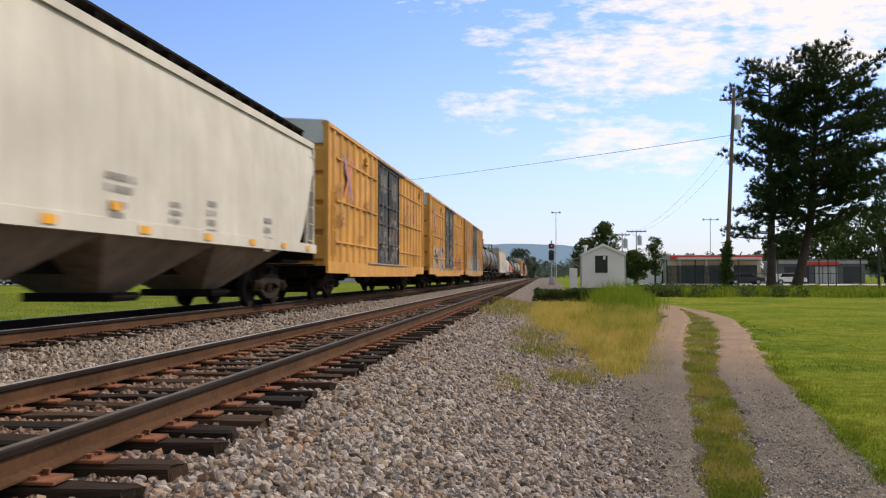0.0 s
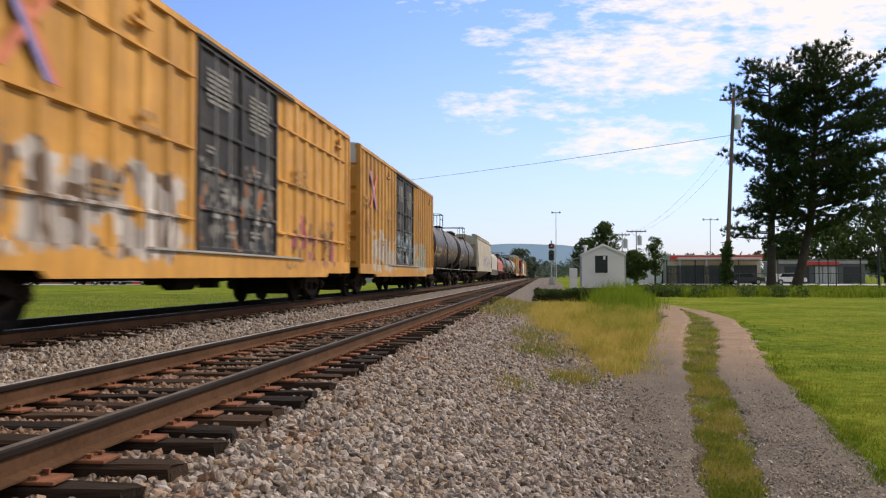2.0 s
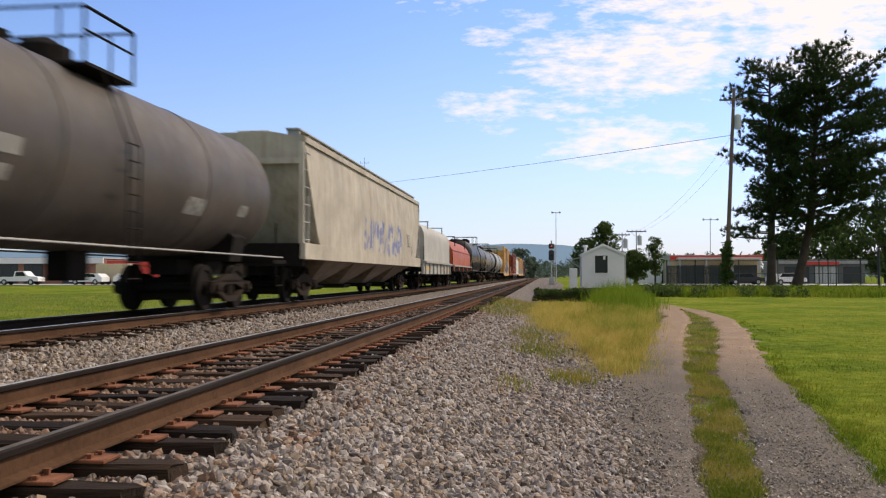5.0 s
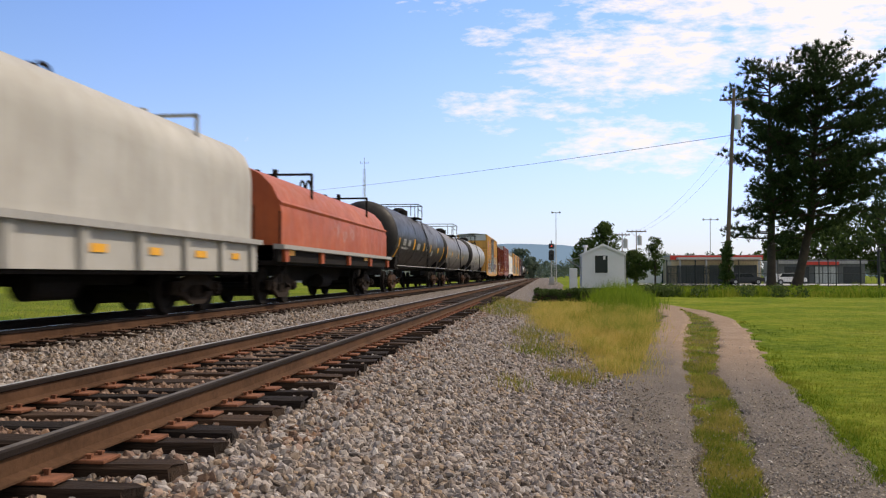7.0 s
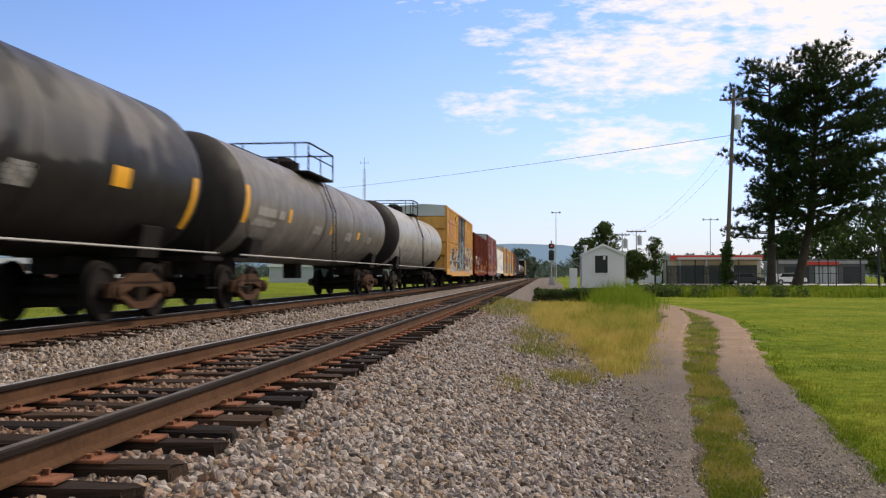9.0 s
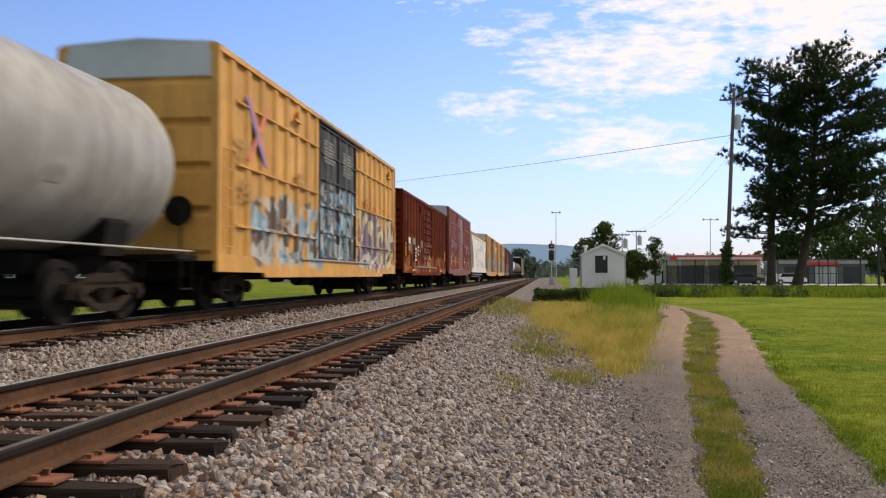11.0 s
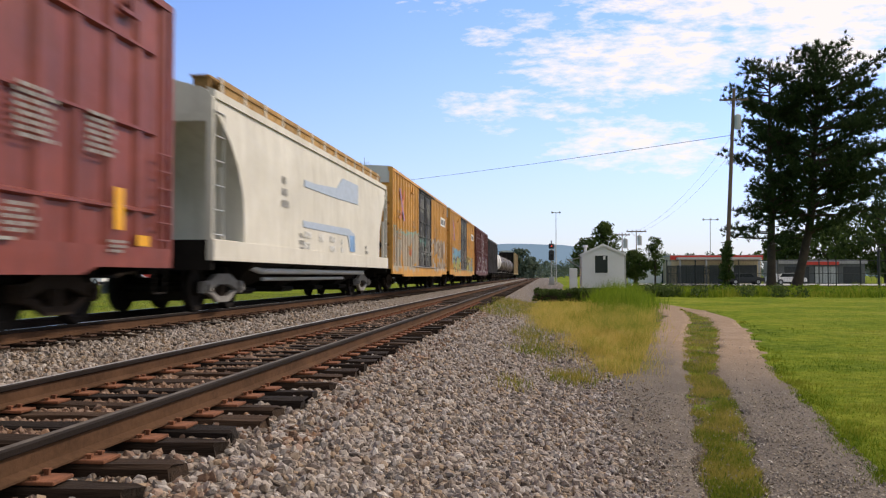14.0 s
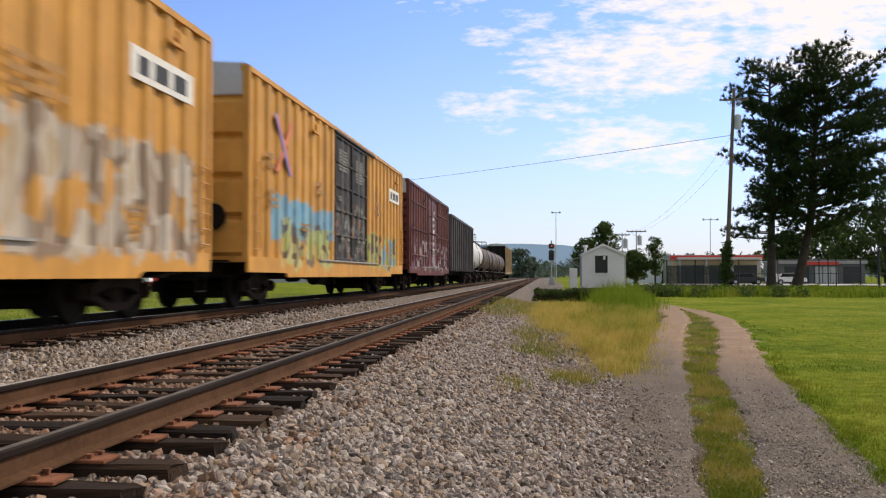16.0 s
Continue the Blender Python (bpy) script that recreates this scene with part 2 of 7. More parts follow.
# ---- materials ----
STONES = [(0.097, 0.075, 0.059), (0.213, 0.170, 0.139), (0.310, 0.270, 0.235), (0.275, 0.195, 0.130), (0.155, 0.135, 0.123), (0.436, 0.390, 0.353), (0.242, 0.190, 0.155), (0.262, 0.235, 0.219), (0.325, 0.250, 0.190)]
M = {
    "ballast": gravel_mat("ballast_gravel", [tuple(0.86 * v for v in c) for c in STONES], 17, 0.05),
    "stone": stone_mat("crushed_stone", [tuple(1.04 * v * (0.8 if sum(c) < 0.5 else 1.04) for v in c) for c in STONES]),
    "pebble": stone_mat("road_pebbles", [(0.15, 0.13, 0.11), (0.26, 0.225, 0.19), (0.33, 0.27, 0.205), (0.46, 0.42, 0.37)]),
    "fouled_stone": stone_mat("rust_fouled_stone", [(0.82 * r, 0.64 * g, 0.54 * b) for r, g, b in STONES]),
    "rail_side": plain("rail_rust", (0.082, 0.042, 0.023), 0.92, 0.45, 1.5, 0.0, 0.003, 60, 0.1),
    "dark_rail": plain("oily_rail_steel", (0.014, 0.009, 0.007), 0.8, 0.35, 1.5, 0.0, 0.003, 60, 0.15),
    "rail_head": plain("worn_rail_head", (0.085, 0.072, 0.062), 0.75, 0.6, 5.0, 0.0),
    "bright_head": plain("bright_rail_head", (0.42, 0.41, 0.40), 0.32, 0.3, 3.0, 0.7),
    "shiny": plain("polished_rail_head", (0.55, 0.54, 0.53), 0.25, 0.15, 2.0, 0.9),
    "plate": plain("rusty_plate", (0.155, 0.058, 0.028), 0.95, 0.8, 9.0, 0.0, 0.003, 90),
    "dull_plate": plain("dull_brown_plate", (0.075, 0.038, 0.024), 0.95, 0.5, 5.0),
    "black_steel": plain("grimy_underframe", (0.011, 0.009, 0.008), 0.9, 0.45, 2.5, 0.0, 0.004, 25, 0.12),
    "truck": plain("dusty_cast_steel", (0.026, 0.018, 0.013), 0.9, 0.5, 2.5, 0.0, 0.004, 25, 0.15),
    "rust_truck": plain("rusty_cast_steel", (0.062, 0.032, 0.018), 0.9, 0.45, 2.5, 0.0, 0.004, 25, 0.15),
    "pale_truck": plain("pale_dusty_cast_steel", (0.22, 0.21, 0.20), 0.85, 0.5, 3.5, 0.0, 0.004, 25, 0.2),
    "wheel": plain("brown_wheel_steel", (0.012, 0.009, 0.0075), 0.85, 0.4, 4.0, 0.0, 0.0, 40.0, 0.15),
    "galv": plain("galvanised_sheet", (0.42, 0.43, 0.43), 0.5, 0.15, 1.2, 0.3),
    "grey_steel": plain("grey_painted_steel", (0.30, 0.30, 0.29), 0.6, 0.2, 1.5),
    "white": plain("white_painted_boards", (0.66, 0.65, 0.64), 0.65, 0.08, 0.8),
    "bright_white": plain("bright_white_cladding", (0.84, 0.84, 0.83), 0.5, 0.04, 0.8),
    "roof_grey": plain("grey_shingles", (0.36, 0.36, 0.36), 0.9, 0.2, 6.0, 0, 0.01, 30),
    "glass": Mat("dark_glass", 0.12, 0, 0.25).set("Base Color", (0.012, 0.014, 0.016)).m,
    "bark": plain("pine_bark", (0.055, 0.04, 0.03), 0.95, 0.45, 2.0, 0, 0.03, 12),
    "pole": plain("weathered_pole", (0.15, 0.105, 0.075), 0.9, 0.3, 1.0, 0, 0.01, 20),
    "wire": plain("grey_cable", (0.14, 0.14, 0.14), 0.6, 0.1),
    "concrete": plain("pale_concrete", (0.42, 0.40, 0.37), 0.9, 0.15, 0.5, 0, 0.01, 20),
    "red": plain("red_fascia", (0.55, 0.05, 0.035), 0.5, 0.12),
    "brick": plain("brown_brick", (0.26, 0.12, 0.085), 0.9, 0.2, 6),
    "beige": plain("beige_panel", (0.50, 0.40, 0.26), 0.7, 0.12),
    "dark": plain("dark_shop_front", (0.03, 0.032, 0.035), 0.4, 0.3),
    "smoky": plain("smoky_shop_glass", (0.10, 0.105, 0.11), 0.4, 0.3),
    "tape": plain("yellow_reflective_tape", (0.75, 0.36, 0.02), 0.45, 0.15),
    "mark": plain("white_stencil_paint", (0.66, 0.65, 0.62), 0.6, 0.2, 8),
    "dimmark": plain("worn_stencil_paint", (0.30, 0.29, 0.27), 0.6, 0.3, 8),
    "brown_mark": plain("faded_brown_stencil", (0.36, 0.20, 0.07), 0.6, 0.3, 8),
    "white_car": plain("white_car_paint", (0.70, 0.70, 0.70), 0.25, 0.05),
    "tyre": plain("tyre_rubber", (0.02, 0.02, 0.02), 0.9, 0.2),
    "fence": plain("dark_fence_steel", (0.03, 0.033, 0.035), 0.6, 0.2),
    "hill": None,
}
tie_k = Mat("creosoted_oak", 0.92, 0, 0.2)
tie_base = tie_k.ramp(tie_k.each(), [(0.0, (0.013, 0.009, 0.007)), (0.5, (0.028, 0.017, 0.011)), (0.8, (0.040, 0.023, 0.014)), (1.0, (0.062, 0.037, 0.023))])
tie_grain = tie_k.ramp(tie_k.noise(3.0, 6, tie_k.scaled(0.8, 9, 9)), [(0.3, 0.5), (0.7, 1.5)])
tie_k.set("Base Color", tie_k.mix(1.0, tie_base, tie_grain, "MULTIPLY")).bump(tie_k.noise(3.0, 6, tie_k.scaled(1.2, 14, 14)), 0.02)
M["tie"] = tie_k.m

lawn_k = Mat("mown_lawn", 1.0, 0, 0.02)
lawn = lawn_k.ramp(lawn_k.noise(0.3, 5), [(0.34, (0.055, 0.105, 0.010)), (0.46, (0.115, 0.175, 0.013)), (0.55, (0.185, 0.215, 0.022)), (0.68, (0.26, 0.25, 0.045))])
lawn = lawn_k.mix(0.5, lawn, lawn_k.ramp(lawn_k.noise(3.2, 9), [(0.36, (0.055, 0.095, 0.008)), (0.64, (0.245, 0.275, 0.036))]))
lx, ly, lz = lawn_k.pos()
bare = lawn_k.math("MULTIPLY", lawn_k.between(lawn_k.math("SUBTRACT", lx, lawn_k.math("MULTIPLY", ly, 0.16)), -4.0, 1.1, 0.3), lawn_k.between(ly, 2.0, 38.0, 3.0))
bare = lawn_k.math("MULTIPLY", bare, lawn_k.ramp(lawn_k.noise(1.7, 6), [(0.44, 0.0), (0.54, 1.0)]))
lawn = lawn_k.mix(bare, lawn, lawn_k.ramp(lawn_k.noise(4.0, 6), [(0.3, (0.085, 0.066, 0.045)), (0.7, (0.17, 0.13, 0.09))]))
lawn_k.set("Base Color", lawn).bump(lawn_k.noise(14, 6), 0.08)
M["lawn"] = lawn_k.m

road_k = Mat("packed_dirt_and_gravel", 0.92, 0, 0.2)
rx, ry, rz = road_k.pos()
dirt = road_k.ramp(road_k.noise(0.8, 6), [(0.3, (0.078, 0.061, 0.045)), (0.7, (0.145, 0.115, 0.085))])
tan = road_k.ramp(road_k.noise(1.4, 6), [(0.3, (0.25, 0.155, 0.085)), (0.7, (0.35, 0.235, 0.145))])
dirt = road_k.mix(road_k.math("MULTIPLY", road_k.between(ry, 13.0, 60.0, 6.0), road_k.between(rx, 1.9, 20.0, 1.2)), dirt, tan)
hollow = road_k.math("MULTIPLY", road_k.between(road_k.math("ADD", ry, road_k.noise(1.5, 4)), 16.6, 17.7, 0.5), road_k.between(rx, 1.25, 2.5, 0.35))
dirt = road_k.mix(road_k.math("MULTIPLY", hollow, 0.75), dirt, (0.05, 0.038, 0.028))
grit = road_k.cells(32)
dirt = road_k.mix(0.28, dirt, road_k.ramp(grit[1], [(0.0, (0.07, 0.06, 0.055)), (0.6, (0.18, 0.155, 0.14)), (1.0, (0.34, 0.30, 0.27))]))
road_k.set("Base Color", dirt).bump(grit[0], 0.02, 0.8)
M["road"] = road_k.m

# distance haze put into the ridge as blue colour and a glow
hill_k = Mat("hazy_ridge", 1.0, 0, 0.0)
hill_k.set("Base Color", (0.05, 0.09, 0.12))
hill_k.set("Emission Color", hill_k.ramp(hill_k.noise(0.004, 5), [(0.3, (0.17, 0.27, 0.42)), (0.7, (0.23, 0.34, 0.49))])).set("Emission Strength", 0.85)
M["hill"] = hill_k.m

M["needles"] = leaf_mat("pine_needles", (0.018, 0.034, 0.014), (0.036, 0.062, 0.023), (0.070, 0.10, 0.036), 0.3)
M["leaves"] = leaf_mat("broad_leaves", (0.035, 0.058, 0.017), (0.065, 0.10, 0.026), (0.11, 0.15, 0.045), 0.32)
# paler, bluer leaves: air haze mixed into the colour of far trees
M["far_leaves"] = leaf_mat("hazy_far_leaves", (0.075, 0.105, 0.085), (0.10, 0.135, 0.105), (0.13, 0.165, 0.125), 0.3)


def meadow_mat(name, stops, scale, through=0.4, spread=0.22):
    """Blades whose colour drifts from patch to patch of the ground, a little from blade to blade."""
    k = Mat(name, 0.8, 0, 0.05)
    drift = k.math("ADD", k.noise(scale, 5), k.math("MULTIPLY", k.math("SUBTRACT", k.island(), 0.5), spread))
    col = k.ramp(drift, stops)
    k.set("Base Color", col)
    t = k.nt.nodes.new("ShaderNodeBsdfTranslucent")
    k.put(t.inputs[0], col)
    mx = k.nt.nodes.new("ShaderNodeMixShader")
    mx.inputs[0].default_value = through
    k.put(mx.inputs[1], k.b.outputs[0]), k.put(mx.inputs[2], t.outputs[0]), k.put(k.nt.nodes["Material Output"].inputs[0], mx.outputs[0])
    return k.m


M["grass"] = meadow_mat("lawn_blades", [(0.34, (0.055, 0.105, 0.010)), (0.46, (0.125, 0.185, 0.015)), (0.55, (0.20, 0.235, 0.024)), (0.68, (0.28, 0.27, 0.05))], 0.3)
M["strip_grass"] = meadow_mat("rut_strip_blades", [(0.32, (0.085, 0.13, 0.014)), (0.46, (0.18, 0.195, 0.028)), (0.6, (0.34, 0.275, 0.075))], 1.1)
M["seed_heads"] = meadow_mat("seeding_grass_blades", [(0.30, (0.13, 0.20, 0.025)), (0.43, (0.27, 0.28, 0.05)), (0.52, (0.48, 0.37, 0.085)), (0.68, (0.60, 0.44, 0.15))], 0.4, 0.45, 0.3)
M["pale_grass"] = leaf_mat("pale_field_grass", (0.13, 0.17, 0.045), (0.20, 0.235, 0.065), (0.28, 0.29, 0.10), 0.35)
M["weeds"] = leaf_mat("green_weeds", (0.075, 0.135, 0.012), (0.15, 0.225, 0.018), (0.23, 0.29, 0.035), 0.5)

YELLOW = (0.60, 0.300, 0.066)
WARM_WHITE = (0.56, 0.54, 0.485)
SPRAY_WHITE = ((0.62, 0.61, 0.61), (0.06, 0.05, 0.05), (0.38, 0.38, 0.39), (0.6, 0.59, 0.58))
SPRAY_BLUE = ((0.10, 0.30, 0.48), (0.42, 0.46, 0.46), (0.05, 0.05, 0.06), (0.20, 0.42, 0.55), (0.5, 0.5, 0.48))
SPRAY_PURPLE = ((0.08, 0.07, 0.13), (0.62, 0.60, 0.36), (0.11, 0.10, 0.20), (0.6, 0.6, 0.55), (0.08, 0.07, 0.14))
SPRAY_LIME = ((0.10, 0.40, 0.62), (0.42, 0.48, 0.14), (0.12, 0.11, 0.10), (0.50, 0.47, 0.22))
SPRAY_TEAL = ((0.46, 0.42, 0.35), (0.40, 0.36, 0.30), (0.36, 0.37, 0.33), (0.48, 0.41, 0.29))
SPRAY_PINK = ((0.40, 0.10, 0.16), (0.16, 0.09, 0.06), (0.50, 0.26, 0.06), (0.30, 0.10, 0.16))

# ---- mesh helpers ----


class Geo:
    """Vertices and faces of one part, put together from plain solids."""

    def __init__(self):
        self.v, self.f = [], []

    def add(self, verts, faces):
        n = len(self.v)
        self.v += [tuple(p) for p in verts]
        self.f += [tuple(i + n for i in q) for q in faces]
        return self

    def box(self, x0, x1, y0, y1, z0, z1):
        v = [(x, y, z) for x in (x0, x1) for y in (y0, y1) for z in (z0, z1)]
        return self.add(v, [(0, 1, 3, 2), (4, 6, 7, 5), (0, 4, 5, 1), (2, 3, 7, 6), (0, 2, 6, 4), (1, 5, 7, 3)])

    def soft_box(self, x0, x1, y0, y1, z0, z1, e):
        """A box with chamfered edges."""
        c, h = Vector(((x0 + x1) / 2, (y0 + y1) / 2, (z0 + z1) / 2)), ((x1 - x0) / 2, (y1 - y0) / 2, (z1 - z0) / 2)
        bm = bmesh.new()
        bmesh.ops.create_cube(bm, size=1, matrix=Matrix.Translation(c) @ Matrix.Diagonal((2 * h[0], 2 * h[1], 2 * h[2], 1)))
        bmesh.ops.bevel(bm, geom=bm.edges[:], offset=e, segments=1, affect="EDGES")
        bm.verts.ensure_lookup_table()
        self.add([p.co for p in bm.verts], [[p.index for p in q.verts] for q in bm.faces])
        bm.free()
        return self

    def along_y(self, prof, y0, y1):
        """A closed outline of (x, z), drawn out from y0 to y1."""
        n = len(prof)
        v = [(x, y0, z) for x, z in prof] + [(x, y1, z) for x, z in prof]
        f = [(i, (i + 1) % n, n + (i + 1) % n, n + i) for i in range(n)]
        return self.add(v, f + [tuple(range(n - 1, -1, -1)), tuple(range(n, 2 * n))])

    def along_x(self, prof, x0, x1):
        n = len(prof)
        v = [(x0, y, z) for y, z in prof] + [(x1, y, z) for y, z in prof]
        f = [(i, (i + 1) % n, n + (i + 1) % n, n + i) for i in range(n)]
        return self.add(v, f + [tuple(range(n - 1, -1, -1)), tuple(range(n, 2 * n))])

    def along_z(self, prof, z0, z1):
        n = len(prof)
        v = [(x, y, z0) for x, y in prof] + [(x, y, z1) for x, y in prof]
        f = [(i, (i + 1) % n, n + (i + 1) % n, n + i) for i in range(n)]
        return self.add(v, f + [tuple(range(n - 1, -1, -1)), tuple(range(n, 2 * n))])

    def loft(self, rings, caps=True):
        n = len(rings[0])
        v = [p for r in rings for p in r]
        f = [(k * n + i, k * n + (i + 1) % n, (k + 1) * n + (i + 1) % n, (k + 1) * n + i) for k in range(len(rings) - 1) for i in range(n)]
        if caps:
            f += [tuple(range(n - 1, -1, -1)), tuple(range(len(v) - n, len(v)))]
        return self.add(v, f)

    def tube(self, p, q, r, n=8, r2=None):
        p, q = Vector(p), Vector(q)
        d = (q - p).normalized()
        a = d.orthogonal().normalized()
        b = d.cross(a)
        ring = [(math.cos(2 * math.pi * i / n), math.sin(2 * math.pi * i / n)) for i in range(n)]
        return self.loft([[p + (a * c + b * s) * r for c, s in ring], [q + (a * c + b * s) * (r if r2 is None else r2) for c, s in ring]])

    def lathe_y(self, prof, cx, cz, n=32):
        """Rings of (y, radius) about a line along y."""
        return self.loft([[(cx + r * math.sin(2 * math.pi * i / n), y, cz + r * math.cos(2 * math.pi * i / n)) for i in range(n)] for y, r in prof])

    def lathe_x(self, prof, cy, cz, n=24):
        return self.loft([[(x, cy + r * math.sin(2 * math.pi * i / n), cz + r * math.cos(2 * math.pi * i / n)) for i in range(n)] for x, r in prof])

    def mesh(self, name, mat, smooth=False):
        me = bpy.data.meshes.new(name)
        me.from_pydata(self.v, [], self.f)
        bm = bmesh.new()
        bm.from_mesh(me)
        bmesh.ops.recalc_face_normals(bm, faces=bm.faces)
        bm.to_mesh(me)
        bm.free()
        me.materials.append(mat)
        if smooth:
            me.shade_smooth()
            me.set_sharp_from_angle(angle=radians(40))
        return me


def put(name, me, parent=None, label="", at=None):
    ob = new(name, me)
    if parent is not None:
        ob.parent = parent
    if at is not None:
        ob.matrix_basis = at
    if label:
        ob["label"] = label
    return ob


def part(name, geo, mat, parent, label="", smooth=False, at=None):
    return put(name, geo.mesh(name, mat, smooth), parent, label, at)


def thing(name, label, category, group="", at=None, kind=""):
    ob = tagged(new(name), label, category, group, kind)
    if at is not None:
        ob.matrix_basis = at
    return ob


def fast_mesh(name, verts, tris, mat):
    """A mesh of many triangles from arrays."""
    me = bpy.data.meshes.new(name)
    me.vertices.add(len(verts))
    me.vertices.foreach_set("co", np.asarray(verts, np.float32).ravel())
    me.loops.add(len(tris) * 3)
    me.loops.foreach_set("vertex_index", np.asarray(tris, np.int32).ravel())
    me.polygons.add(len(tris))
    me.polygons.foreach_set("loop_start", np.arange(0, len(tris) * 3, 3, dtype=np.int32))
    me.update(calc_edges=True)
    me.shade_flat()
    me.materials.append(mat)
    return me


RNG = np.random.default_rng(7)


def turns(n):
    """n random turns as matrices."""
    q = RNG.normal(size=(n, 4))
    q /= np.linalg.norm(q, axis=1, keepdims=True)
    w, x, y, z = q.T
    return np.stack([1 - 2 * (y * y + z * z), 2 * (x * y - z * w), 2 * (x * z + y * w), 2 * (x * y + z * w), 1 - 2 * (x * x + z * z), 2 * (y * z - x * w),
                     2 * (x * z - y * w), 2 * (y * z + x * w), 1 - 2 * (x * x + y * y)], 1).reshape(n, 3, 3)


def scatter_stones(name, pts, sizes, mat, label, category, chips=False):
    """Broken stones: angular twenty-sided lumps, each of its own proportions."""
    bm = bmesh.new()
    bmesh.ops.create_icosphere(bm, subdivisions=1, radius=1)
    base = np.array([p.co[:] for p in bm.verts])
    tri = np.array([[p.index for p in q.verts] for q in bm.faces])
    bm.free()
    if chips:
        base = np.array([(1, 0, 0), (-1, 0, 0), (0, 1, 0), (0, -1, 0), (0, 0, 1), (0, 0, -1)], float)
        tri = np.array([(0, 2, 4), (2, 1, 4), (1, 3, 4), (3, 0, 4), (2, 0, 5), (1, 2, 5), (3, 1, 5), (0, 3, 5)])
    n, k = len(pts), len(base)
    v = base[None] * RNG.uniform(0.74, 1.18, (n, k, 1)) * RNG.uniform([0.85, 0.6, 0.4], [1.4, 1.0, 0.78], (n, 3))[:, None]
    v = np.einsum("nij,nkj->nki", turns(n), v) * np.asarray(sizes)[:, None, None] + np.asarray(pts)[:, None]
    t = tri[None] + (np.arange(n) * k)[:, None, None]
    return tagged(new(name, fast_mesh(name, v.reshape(-1, 3), t.reshape(-1, 3), mat)), label, category, kind="stuff")


def scatter_blades(name, pts, heights, width, lean, mat, label, category, parent=None):
    """Blades of grass: two-piece bent strips."""
    n = len(pts)
    pts, h = np.asarray(pts), np.asarray(heights)[:, None]
    a = RNG.uniform(0, 2 * np.pi, n)
    side = np.stack([np.cos(a), np.sin(a), 0 * a], 1) * width * RNG.uniform(0.6, 1.4, (n, 1))
    b = RNG.uniform(0, 2 * np.pi, n)
    out = np.stack([np.cos(b), np.sin(b), 0 * b], 1) * h * lean * RNG.uniform(0.2, 1.3, (n, 1))
    up = np.array([0, 0, 1.0]) * h
    v = np.stack([pts - side, pts + side, pts - side * 0.7 + out * 0.35 + up * 0.6, pts + side * 0.7 + out * 0.35 + up * 0.6, pts + out + up], 1)
    t = np.array([[0, 1, 3], [0, 3, 2], [2, 3, 4]])[None] + (np.arange(n) * 5)[:, None, None]
    ob = new(name, fast_mesh(name, v.reshape(-1, 3), t.reshape(-1, 3), mat))
    return tagged(ob, label, category, kind="stuff")


def leaf_cloud(centres, radii, per, size, stretch=(1, 1, 0.7), slim=0.45):
    """Small leaf triangles in clumps about the centres: vertices and triangles."""
    c = np.repeat(np.asarray(centres), per, 0)
    r = np.repeat(np.asarray(radii), per)
    n = len(c)
    d = RNG.normal(size=(n, 3))
    d /= np.linalg.norm(d, axis=1, keepdims=True)
    p = c + d * (r * RNG.uniform(0.25, 1.0, n) ** 0.6)[:, None] * np.array(stretch)
    m = turns(n)
    s = (size * RNG.uniform(0.6, 1.5, n))[:, None]
    a, b = m[:, 0] * s, m[:, 1] * s * slim
    v = np.stack([p - a, p + b, p + a, p - b], 1)
    t = np.array([[0, 1, 2], [0, 2, 3]])[None] + (np.arange(n) * 4)[:, None, None]
    return v.reshape(-1, 3), t.reshape(-1, 3)

# ---- ground, road, tracks ----
NEAR_X, NEAR_Z = -3.375, 0.91   # siding: centre and top of rail
MAIN_X, MAIN_Z = -7.6, 1.05     # main line
SPEED = 19.384


def bend(y):
    """Sideways shift of both tracks, which bend to the west far off."""
    return -max(0.0, y - 330.0) ** 2 / 8000.0


def ground_z(x, y):
    z = float(np.interp(y, [-60, 10, 20, 40, 80, 200], [0, 0, 0.2, 0.35, 0.5, 0.55]))
    return z + 0.03 * noise.noise((x * 0.25, y * 0.25, 0)) * (1 if y < 120 else 0)


def gravel_edge(y):
    """How far to the east the gravel reaches."""
    return float(np.interp(y, [0, 12, 16, 20, 25, 45, 60, 120], [0.4, 0.9, 1.35, 1.3, 0.3, -0.4, 1.2, 2.6])) + 0.25 * noise.noise((y * 0.7, 2, 2))


def ballast_z(x, y):
    prof_x = [-11.6, -9.6, -8.95, -6.3, -5.5, -4.75, -4.6, -2.15, -1.6, 0.15, 1.0, 3.0]
    prof_z = [0.05, 0.78, 0.80, 0.80, 0.66, 0.62, 0.675, 0.635, 0.56, 0.14, 0.012, -0.12]
    z = float(np.interp(x, prof_x, prof_z)) + 0.022 * noise.noise((x * 1.7, y * 1.7, 3)) + 0.012 * noise.noise((x * 5, y * 5, 8))
    if x > -2.0:
        low = ground_z(x, y)
        z = max(z, low + 0.03) if x < gravel_edge(y) else low - 0.06
    return z


def steps(lo, near, d, hi, grow):
    out = [lo]
    while out[-1] < hi:
        out.append(out[-1] + (d if out[-1] < near else max(d, (out[-1] - near) * grow + d)))
    return out


